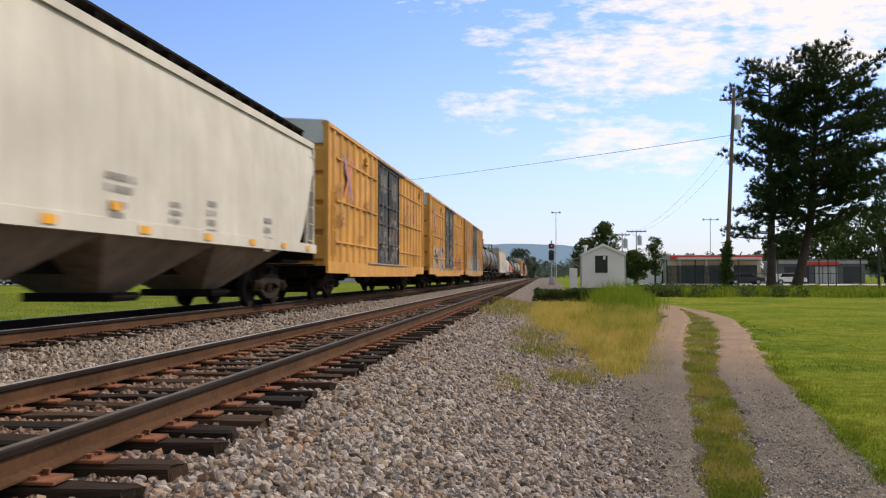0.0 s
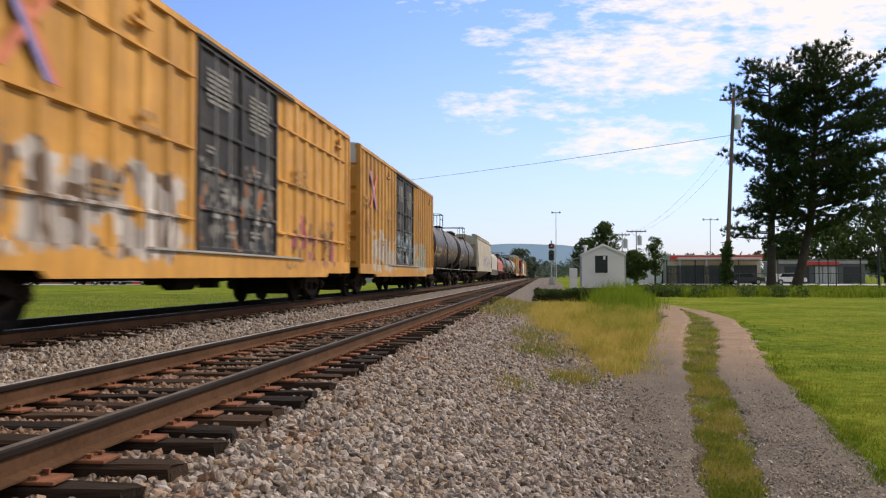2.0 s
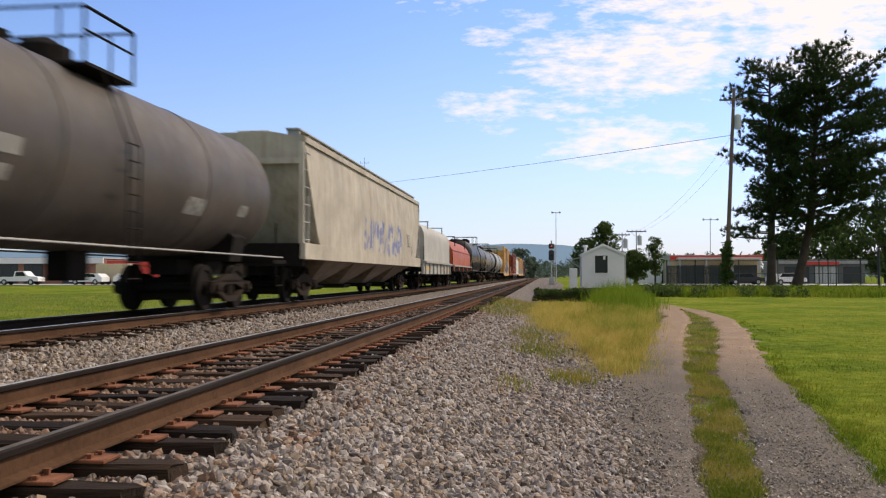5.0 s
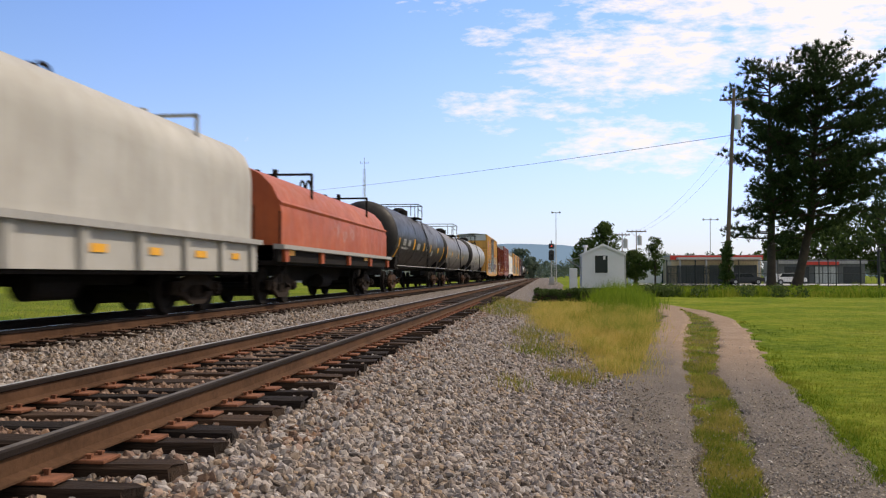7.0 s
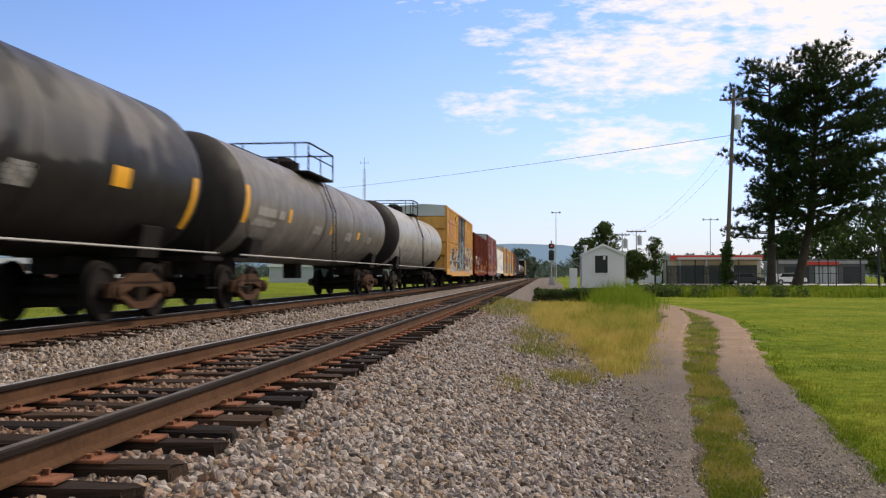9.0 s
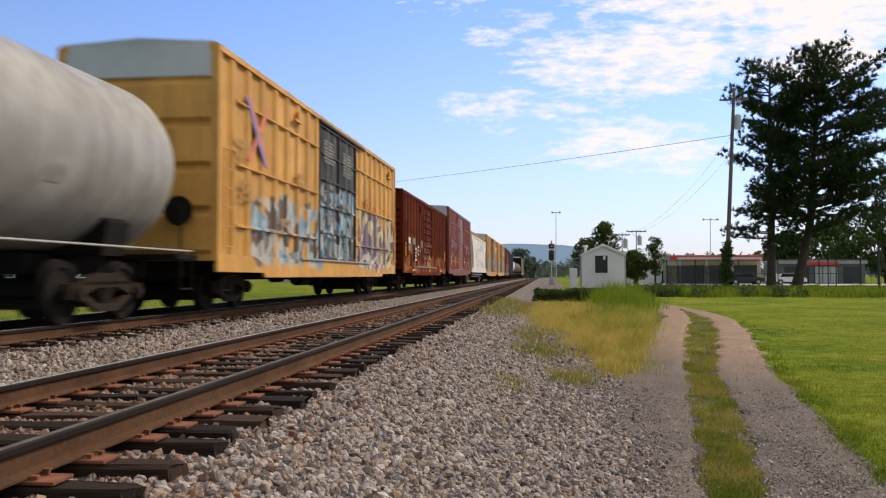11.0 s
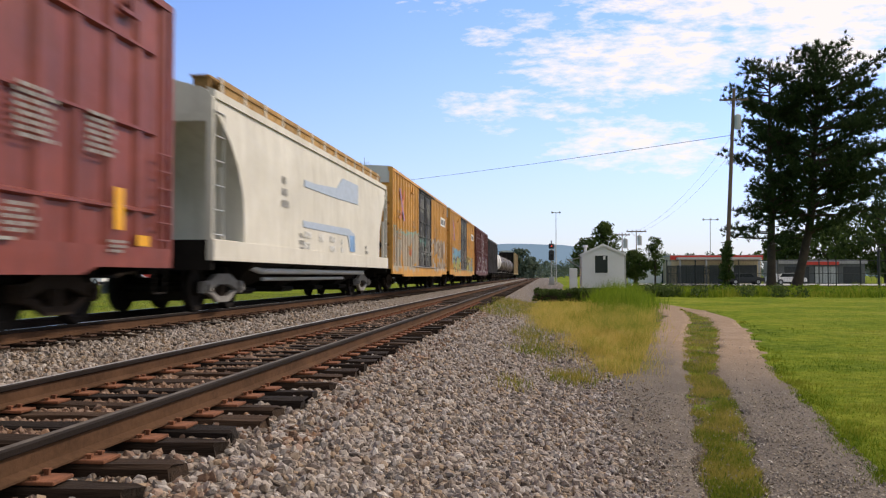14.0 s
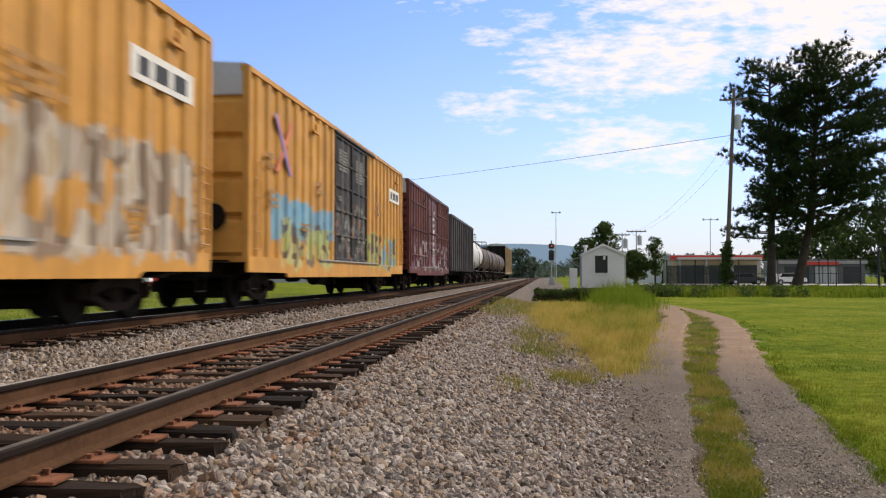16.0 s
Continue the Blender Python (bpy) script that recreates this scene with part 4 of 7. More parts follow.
    g.along_y(rp, -L + 0.03, L - 0.03)
    for i in range(18):
        y = -L + 0.5 + i * (2 * L - 1) / 17
        g.along_y([(-1.5, H + 0.02), (0, H + 0.12), (1.5, H + 0.02), (1.5, H + 0.07), (0, H + 0.17), (-1.5, H + 0.07)], y - 0.04, y + 0.04)
    part("roof", g, roof_mat or M["galv"], car, "ribbed galvanised roof")
    underframe(car, L, 0.98)
    for y, z1 in ((-L + 0.42, 3.1), (L - 0.42, 2.6)):
        ladder(car, y, 1.25, z1, body, 0.44, 6, 1.58)
        g = Geo().tube((1.58, y - 0.2, 0.98), (1.58, y - 0.2, 0.42), 0.014).tube((1.58, y + 0.2, 0.98), (1.58, y + 0.2, 0.42), 0.014).tube((1.58, y - 0.2, 0.42), (1.58, y + 0.2, 0.42), 0.016)
        part("stirrup_step", g, M["black_steel"], car)
    for y in (-L + 4.9, L - 1.9):
        part("jack_bracket", Geo().box(1.58, 1.66, y, y + 0.55, H - 0.62, H - 0.56).box(1.58, 1.64, y + 0.35, y + 0.6, H - 0.57, H - 0.34), body, car)
    if marks:
        stencils(car, marks, marks_mat or M["brown_mark"])
    if emblem is not None:
        for k, (mat, word) in enumerate(((PAINT_RED, "red"), (PAINT_BLUE, "blue"))):
            g = Geo()
            y, w = emblem - 0.16 * k, 0.12 - 0.03 * k
            for e in ((-1, 1) if word == "red" else (1,)):
                g.along_x([(y - 0.6 * e - w, 4.36), (y - 0.6 * e + w, 4.36), (y + 0.6 * e + w, 3.06), (y + 0.6 * e - w, 3.06)], 1.592 + 0.004 * k, 1.600 + 0.004 * k)
            part("emblem", g, mat, car, word + " painted strokes of a cross-shaped emblem")
    if door_marks:
        stencils(car, door_marks, M["dimmark"], "rows of worn white stencilling on the doors", 1.604)
    running_gear(car, L, L - 2.35)
    return car, (a + b) / 2


HEAD_BLACK = paint("sooty_black_tank_head", (0.016, 0.015, 0.015), 0.6, (0.04, 0.032, 0.026), 0.3)
PAINT_RED = plain("faded_red_paint", (0.56, 0.17, 0.09), 0.6, 0.35, 4)
PAINT_BLUE = plain("faded_blue_paint", (0.20, 0.18, 0.40), 0.6, 0.35, 4)
PAINT_PALE_BLUE = plain("pale_blue_paint", (0.38, 0.45, 0.56), 0.6, 0.2, 5)
PAINT_STRONG_BLUE = plain("strong_blue_paint", (0.16, 0.30, 0.52), 0.6, 0.35, 3)


def covered_hopper(name, label, a, b, body, lower, eave=4.08, sill0=1.2, sill1=1.55, crown=4.4, walkway=None, bays=3, bulge=1.6, big=False, marks=(), patches=(), curve=1.3, gear="truck", ends=None):
    car = thing(name, label, "covered hopper", "train of freight cars")
    L = (b - a) / 2

    def ring(y, zb, zmid):
        half_w = lambda z: bulge - 0.10 * max(0, (z - 3.2) / 1.0) ** 2
        zs = [zb + (eave - zb) * t for t in (0, 0.33, 0.66, 1.0)]
        right = [(half_w(z), y, z) for z in zs] + [(1.25, y, eave + (crown - eave) * 0.55), (0.7, y, crown)]
        return right + [(-x, yy, z) for x, yy, z in reversed(right)]

    ends = ends or [(0.25, 3.55), (0.55, 2.95), (0.9, 2.35), (curve, 1.75), (curve + 0.25, sill1)]
    rings = [ring(-L + dy, z, 0) for dy, z in ends] + [ring(L - dy, z, 0) for dy, z in reversed(ends)]
    part("body", Geo().loft(rings), body, car, smooth=True)
    for s in (-1, 1):
        g = Geo().along_y([(s * (bulge - 0.12), sill1 + 0.03), (s * (bulge + 0.02), sill1), (s * (bulge + 0.02), sill0), (s * (bulge - 0.12), sill0)], -L, L)
        part("side_sill", g, body, car)
        g = Geo().along_y([(s * 1.40, eave - 0.03), (s * (bulge - 0.02), eave - 0.05), (s * (bulge - 0.02), eave + 0.10), (s * 1.40, eave + 0.16)], -L + 0.12, L - 0.12)
        part("top_chord", g, body, car)
        g = Geo()
        g.box(s * 1.0, s * 1.36, -L + 0.3, L - 0.3, crown + 0.06, crown + 0.10)
        for i in range(22):
            y = -L + 0.4 + i * (2 * L - 0.8) / 21
            g.box(s * 1.02, s * 1.34, y - 0.03, y + 0.03, crown - 0.16, crown + 0.06)
        part("running_board", g, walkway or M["black_steel"], car, "grated roof walkway")
    for i in range(10):
        y = -L + 1.2 + i * (2 * L - 2.4) / 9
        part("hatch_cover", Geo().soft_box(-0.45, 0.45, y - 0.5, y + 0.5, crown - 0.02, crown + 0.12, 0.03), body, car)
    # discharge bays
    for i in range(bays):
        w = (2 * L - 5.2) / bays
        y = -L + 2.6 + (i + 0.5) * w
        top = [(-1.5, y - w * 0.5, sill0 + 0.02), (1.5, y - w * 0.5, sill0 + 0.02), (1.5, y + w * 0.5, sill0 + 0.02), (-1.5, y + w * 0.5, sill0 + 0.02)]
        bot = [(-0.55, y - 0.45, 0.42), (0.55, y - 0.45, 0.42), (0.55, y + 0.45, 0.42), (-0.55, y + 0.45, 0.42)]
        bay = part("hopper_bay", Geo().loft([top, bot]), lower, car, "sloping discharge bay")
        part("outlet_gate", Geo().box(-0.75, 0.75, y - 0.5, y + 0.5, 0.28, 0.42).tube((0.75, y - 0.5, 0.36), (0.75, y + 0.5, 0.36), 0.05), M["black_steel"], bay)
    g = Geo().box(-0.3, 0.3, -L + 0.1, L - 0.1, 0.72, 1.1)
    for s in (-1, 1):
        g.box(-1.55, 1.55, s * (L - 0.12), s * (L - 0.02), sill0 - 0.18, sill1)
        g.box(-1.2, 1.2, min(s * (L - 1.7), s * (L - 0.1)), max(s * (L - 1.7), s * (L - 0.1)), 1.02, 1.1)
    part("underframe", g, M["black_steel"], car)
    for s in (-1, 1):
        g = Geo()
        for x in (-1.5, 1.5):
            g.box(x - 0.06, x + 0.06, s * (L - 0.06) - 0.06, s * (L - 0.06) + 0.06, sill1, eave - 0.05)
            g.box(x - 0.04, x + 0.04, s * (L - 0.62) - 0.04, s * (L - 0.62) + 0.04, sill1, 2.75)
        g.box(-1.5, 1.5, s * (L - 0.06) - 0.05, s * (L - 0.06) + 0.05, 3.55, 3.7)
        part("end_frame", g, body, car)
        ladder(car, s * (L - 0.32), sill1 + 0.1, eave - 0.3, M["galv"] if not big else body, 0.5, 6, 1.5)
    tapes(car, patches)
    if marks:
        stencils(car, marks, M["dimmark"], x=bulge + 0.012)
    running_gear(car, L, L - 2.05, gear)
    return car, (a + b) / 2


def tank_car(name, label, a, b, body, r=1.45, cz=2.55, rail_y=0.0, rail_w=2.6, dome=True, bands=(), marks=(), rust_band=False, belts=(), rh=0.48, head=None, gear="truck"):
    car = thing(name, label, "tank car", "train of freight cars")
    L = (b - a) / 2
    hl = L - 0.25
    prof = []
    for i in range(7):
        t = i / 6 * math.pi / 2
        prof.append((-hl + 0.75 - 0.75 * math.cos(t), max(0.02, r * math.sin(t))))
    part("tank", Geo().lathe_y([prof[-1], (-hl * 0.33, r), (0.0, r), (hl * 0.33, r), (-prof[-1][0], r)], 0, cz, 48), body, car, smooth=True)
    # near head is black by default, far head keeps the shell's paint
    part("tank_head", Geo().lathe_y(prof, 0, cz, 48), head or HEAD_BLACK, car, "domed tank head", smooth=True)
    part("tank_head", Geo().lathe_y([(-y, q) for y, q in reversed(prof)], 0, cz, 48), body, car, smooth=True)
    for y in belts:
        part("belt", Geo().lathe_y([(y - 0.06, r), (y - 0.06, r + 0.012), (y + 0.06, r + 0.012), (y + 0.06, r)], 0, cz, 48), body, car, smooth=True)
    for s in (-1, 1):
        g = Geo()
        g.box(-0.3, 0.3, min(s * (L - 3.4), s * (L - 0.05)), max(s * (L - 3.4), s * (L - 0.05)), 0.72, 1.02)
        g.along_y([(-1.1, 1.0), (1.1, 1.0), (1.2, 1.5), (0.9, cz - r * 0.55), (-0.9, cz - r * 0.55), (-1.2, 1.5)], s * (L - 2.3) - 0.35, s * (L - 2.3) + 0.35)
        g.box(-1.5, 1.5, min(s * (L - 0.9), s * (L + 0.02)), max(s * (L - 0.9), s * (L + 0.02)), 0.98, 1.06)
        part("underframe", g, M["black_steel"], car, "black saddle and stub sill")
    part("bottom_outlet", Geo().box(-0.2, 0.2, -0.3, 0.3, 0.62, cz - r + 0.1), M["black_steel"], car)
    for s in (-1, 1):
        g = Geo().tube((s * 1.52, -L + 0.3, 1.12), (s * 1.52, L - 0.3, 1.12), 0.018, 6)
        part("side_rail", g, M["dimmark"], car, "pale handrail along the tank")
        for e in (-1, 1):
            g = Geo().tube((s * 1.5, e * (L - 0.25), 0.45), (s * 1.5, e * (L - 0.25), 1.15), 0.018, 6).tube((s * 1.5, e * (L - 0.75), 0.45), (s * 1.5, e * (L - 0.75), 1.9), 0.018, 6)
            g.tube((s * 1.5, e * (L - 0.25), 0.47), (s * 1.5, e * (L - 0.75), 0.47), 0.018)
            part("grab_iron", g, M["black_steel"], car)
    # top fittings, platform and its railing
    top = cz + r
    g = Geo()
    g.tube((0, rail_y, top - 0.12), (0, rail_y, top + 0.22), 0.46, 20).tube((0, rail_y, top + 0.22), (0, rail_y, top + 0.36), 0.40, 20, 0.2).tube((0, rail_y - 1.1, top - 0.1), (0, rail_y - 1.1, top + 0.2), 0.2, 12)
    part("dome", g, M["black_steel"], car, "dark manway dome")
    for x in (-1.15, 0.55):
        part("platform", Geo().box(x, x + 0.6, rail_y - rail_w / 2, rail_y + rail_w / 2, top - 0.22, top - 0.17), M["black_steel"], car)
    for s in (-1, 1):
        g = Geo()
        for y in (rail_y - rail_w / 2, rail_y + rail_w / 2):
            g.tube((s * 1.13, y, top - 0.2), (s * 1.13, y, top + rh), 0.024, 6)
            g.tube((s * 0.75, y, top - 0.1), (s * 0.75, y, top + rh), 0.02, 6)
            g.tube((s * 1.13, y, top + rh), (0, y, top + rh), 0.022, 6)
        g.tube((s * 1.13, rail_y - rail_w / 2, top + rh), (s * 1.13, rail_y + rail_w / 2, top + rh), 0.026, 6)
        g.tube((s * 1.13, rail_y - rail_w / 2, top + rh * 0.45), (s * 1.13, rail_y + rail_w / 2, top + rh * 0.45), 0.02, 6)
        part("platform_railing", g, M["black_steel"], car)
    for s in (-1, 1):
        g = Geo()
        for dy in (-0.2, 0.2):
            g.tube((s * 1.52, rail_y + dy, 0.6), (s * 1.54, rail_y + dy, cz + 0.1), 0.016, 6).tube((s * 1.54, rail_y + dy, cz + 0.1), (s * 1.12, rail_y + dy, top - 0.2), 0.016, 6)
        for i in range(9):
            z = 0.65 + i * 0.25
            g.tube((s * 1.53, rail_y - 0.2, z), (s * 1.53, rail_y + 0.2, z), 0.013, 6)
        part("ladder", g, M["black_steel"], car)
    # strips of reflective tape bent round the shell: y, centre angle and half angle from level, width
    for y, mid, span, w in bands:
        pts = []
        n = 6
        rr = r + 0.008
        rings = []
        for yy in (y, y + w):
            rings.append([(rr * math.cos(radians(mid - span + 2 * span * i / n)), yy, cz + rr * math.sin(radians(mid - span + 2 * span * i / n))) for i in range(n + 1)]
                         + [((r - 0.02) * math.cos(radians(mid + span - 2 * span * i / n)), yy, cz + (r - 0.02) * math.sin(radians(mid + span - 2 * span * i / n))) for i in range(n + 1)])
        part("reflective_tape", Geo().loft(rings), M["tape"], car, "orange-yellow reflective strip")
    if marks:
        g = Geo()
        for y, ang, w, h, n in marks:
            for i in range(n):
                A = radians(ang - i * 4.2 * h / 0.1)
                B = A - h / r
                k = max(2, int(w / (h * 1.1)))
                for j in range(k):
                    ya, yb = y + w * j / k, y + w * (j + 0.72) / k
                    if (j * 3 + i) % 7:
                        rr = r + 0.008
                        rings = [[(q * math.cos(t), yy, cz + q * math.sin(t)) for q, t in ((rr, A), (rr, B), (r - 0.02, B), (r - 0.02, A))] for yy in (ya, yb)]
                        g.loft(rings)
        tagged(part("stencilling", g, M["dimmark"], car, "rows of pale stencilled lettering"), kind="stuff")
    running_gear(car, L, L - 2.3, gear)
    return car, (a + b) / 2


def coil_car(name, label, a, b, hood_prof, hood_mat, frame_mat, hood0, posts, trough, tape_rows, sill_light=None, top=3.83):
    car = thing(name, label, "coil car", "train of freight cars")
    L = (b - a) / 2
    pts = hood_prof
    full = pts + [(-x, z) for x, z in reversed(pts)]
    part("hood", Geo().along_y(full, -L + 0.35, L - 0.35), hood_mat, car, "rounded removable steel hood", smooth=True)
    if not sill_light:
        for x in (-1.0, 1.0):
            part("hood_seam", Geo().along_y([(x * 1.47, 2.36), (x * 1.50, 2.42), (x * 1.46, 2.48), (x * 1.40, 2.42)], -L + 0.33, L - 0.33), hood_mat, car)
    for y in (-L * 0.47, L * 0.57):
        g = Geo().box(-1.3, 1.3, y - 0.035, y + 0.035, top + 0.04, top + 0.10)
        for s in (-1, 1):
            g.box(s * 1.28 - 0.03, s * 1.28 + 0.03, y - 0.035, y + 0.035, top - 0.62, top + 0.10)
            g.box(s * 0.25 - 0.05, s * 0.25 + 0.05, y - 0.09, y + 0.09, top - 0.05, top + 0.22)
        part("lifting_bracket", g, M["dimmark"] if sill_light else M["black_steel"], car)
    g = Geo()
    arch = [(0.32 * math.cos(a), top - 0.12 + 0.46 * math.sin(a)) for a in np.linspace(0, math.pi, 9)]
    for (ya, za), (yb, zb) in zip(arch, arch[1:]):
        g.tube((0.1, 0.6 + ya, za), (0.1, 0.6 + yb, zb), 0.035, 6).tube((-0.1, 0.6 + ya, za), (-0.1, 0.6 + yb, zb), 0.035, 6)
    part("lifting_lug", g, M["black_steel"], car)
    for s in (-1, 1):
        g = Geo()
        g.along_y([(s * 1.40, hood0 - 0.12), (s * 1.66, hood0 - 0.10), (s * 1.66, hood0), (s * 1.40, hood0 + 0.02)], -L + 0.05, L - 0.05)
        part("hood_ledge", g, M["dimmark"], car, "pale worn ledge")
        panel = part("side_wall", Geo().box(s * 1.40, s * 1.52, -L + 0.05, L - 0.05, trough, hood0 - 0.1), frame_mat, car)
        for i in range(posts):
            y, q = -L + 0.5 + i * (2 * L - 1.0) / max(1, posts - 1), 0.06 if sill_light else 0.13
            part("side_post", Geo().along_x([(y - q, trough), (y + q, trough), (y + 1.4 * q, hood0 - 0.1), (y - 1.4 * q, hood0 - 0.1)], s * 1.5, s * 1.6), hood_mat, panel)
    g = Geo().box(-1.45, 1.45, -L + 0.05, L - 0.05, trough - 0.06, trough).box(-0.35, 0.35, -L, L, 0.68, trough)
    for s in (-1, 1):
        g.box(-1.4, 1.4, min(s * (L - 1.0), s * L), max(s * (L - 1.0), s * L), 0.95, 1.05)
        g.tube((1.5, s * (L - 0.2), 0.4), (1.5, s * (L - 0.2), 2.2), 0.02, 6).tube((1.5, s * (L - 0.65), 0.4), (1.5, s * (L - 0.65), 1.2), 0.02, 6)
    g.along_x([(-L * 0.5, trough), (-L * 0.42, 0.55), (L * 0.42, 0.55), (L * 0.5, trough)], 0.3, 0.5)
    g.tube((0.8, -1.0, 0.55), (0.8, 0.1, 0.55), 0.2, 12)
    part("underframe", g, M["black_steel"], car)
    tapes(car, tape_rows, 1.535)
    running_gear(car, L, L - 2.0)
    return car, (a + b) / 2


def gondola(name, label, a, b, mat, H=4.6):
    """A tall open-topped hopper with outside posts."""
    car = thing(name, label, "open hopper", "train of freight cars")
    L = (b - a) / 2
    for s in (-1, 1):
        part("side_wall", Geo().box(s * 1.42, s * 1.50, -L + 0.1, L - 0.1, 1.1, H), mat, car)
        for i in range(13):
            y = -L + 0.3 + i * (2 * L - 0.6) / 12
            part("side_post", Geo().along_z([(s * 1.49, y - 0.1), (s * 1.6, y - 0.06), (s * 1.6, y + 0.06), (s * 1.49, y + 0.1)], 1.0, H), mat, car)
        part("top_chord", Geo().box(s * 1.40, s * 1.6, -L + 0.05, L - 0.05, H, H + 0.14), mat, car)
        part("end_wall", Geo().along_x([(s * (L - 0.12), H), (s * (L - 0.2), H), (s * (L - 1.6), 1.2), (s * (L - 1.5), 1.2)], -1.42, 1.42), mat, car)
    g = Geo().box(-1.42, 1.42, -L + 1.5, L - 1.5, 1.1, 1.2).box(-0.35, 0.35, -L, L, 0.7, 1.1).box(-1.4, 1.4, -L, -L + 1.2, 0.98, 1.08).box(-1.4, 1.4, L - 1.2, L, 0.98, 1.08)
    part("underframe", g, M["black_steel"], car)
    running_gear(car, L, L - 2.0)
    return car, (a + b) / 2


def autorack(name, label, a, b, mat):
    car = thing(name, label, "auto rack", "train of freight cars")
    L = (b - a) / 2
    for s in (-1, 1):
        wall = part("side_frame_rail", Geo().box(s * 1.42, s * 1.52, -L + 0.1, L - 0.1, 0.95, 1.25).box(s * 1.42, s * 1.5, -L + 0.1, L - 0.1, 5.3, 5.45), mat, car)
        for i in range(20):
            y0 = -L + 0.2 + i * (2 * L - 0.4) / 20
            w = (2 * L - 0.4) / 20
            for z0, z1 in ((1.25, 2.58), (2.62, 3.95), (3.99, 5.3)):
                part("panel", Geo().box(s * 1.44, s * 1.47, y0 + 0.04, y0 + w - 0.04, z0, z1), mat, wall)
            part("post", Geo().box(s * 1.44, s * 1.54, y0 - 0.05, y0 + 0.05, 1.0, 5.4), mat, wall)
        # black on the end doors paints in the shade of the car's end
        part("end_door", Geo().box(-1.44, 1.44, s * (L - 0.14), s * (L - 0.06), 1.1, 5.5), M["black_steel"], car, "dark end doors")
    part("roof", Geo().along_y([(-1.52, 5.42), (1.52, 5.42), (1.0, 5.75), (0, 5.82), (-1.0, 5.75)], -L + 0.05, L - 0.05), M["galv"], car)
    part("underframe", Geo().box(-1.42, 1.42, -L, L, 0.85, 0.98).box(-0.4, 0.4, -L, L, 0.65, 0.9), M["black_steel"], car)
    running_gear(car, L, L - 2.6)
    return car, (a + b) / 2


BLACK_DOOR = dict(c=(0.024, 0.025, 0.029), rough=0.6, dirt=(0.10, 0.085, 0.07), dirty=0.25, fade=0.3, rusty=0.25)


def door_paint(name, graffiti):
    return paint(name, graffiti=graffiti, **BLACK_DOOR)


TAGS = [(-2.2, 2.2, 1.2, 2.9, ((0.35, 0.34, 0.32), (0.03, 0.03, 0.03), (0.22, 0.21, 0.2), (0.40, 0.13, 0.03)), 2.6, -0.05, 3.0)]
PANEL_MARKS = [(-1.9, 4.45, 1.3, 0.055, 7), (0.4, 4.4, 1.4, 0.055, 8), (-1.9, 3.05, 0.5, 0.05, 2), (0.6, 2.9, 0.6, 0.05, 2), (-1.2, 2.35, 0.5, 0.07, 2), (1.3, 2.3, 0.4, 0.07, 2), (-0.9, 1.55, 0.6, 0.05, 2), (0.5, 1.6, 0.7, 0.05, 2)]
CAR_MARKS = [(-8.9, 3.4, 0.9, 0.12, 2), (-8.6, 2.6, 0.8, 0.09, 3), (-4.6, 3.2, 1.0, 0.12, 2), (3.6, 3.3, 1.3, 0.1, 3), (6.6, 1.75, 0.5, 0.07, 5), (-6.0, 2.0, 0.9, 0.07, 2)]
CARS = []


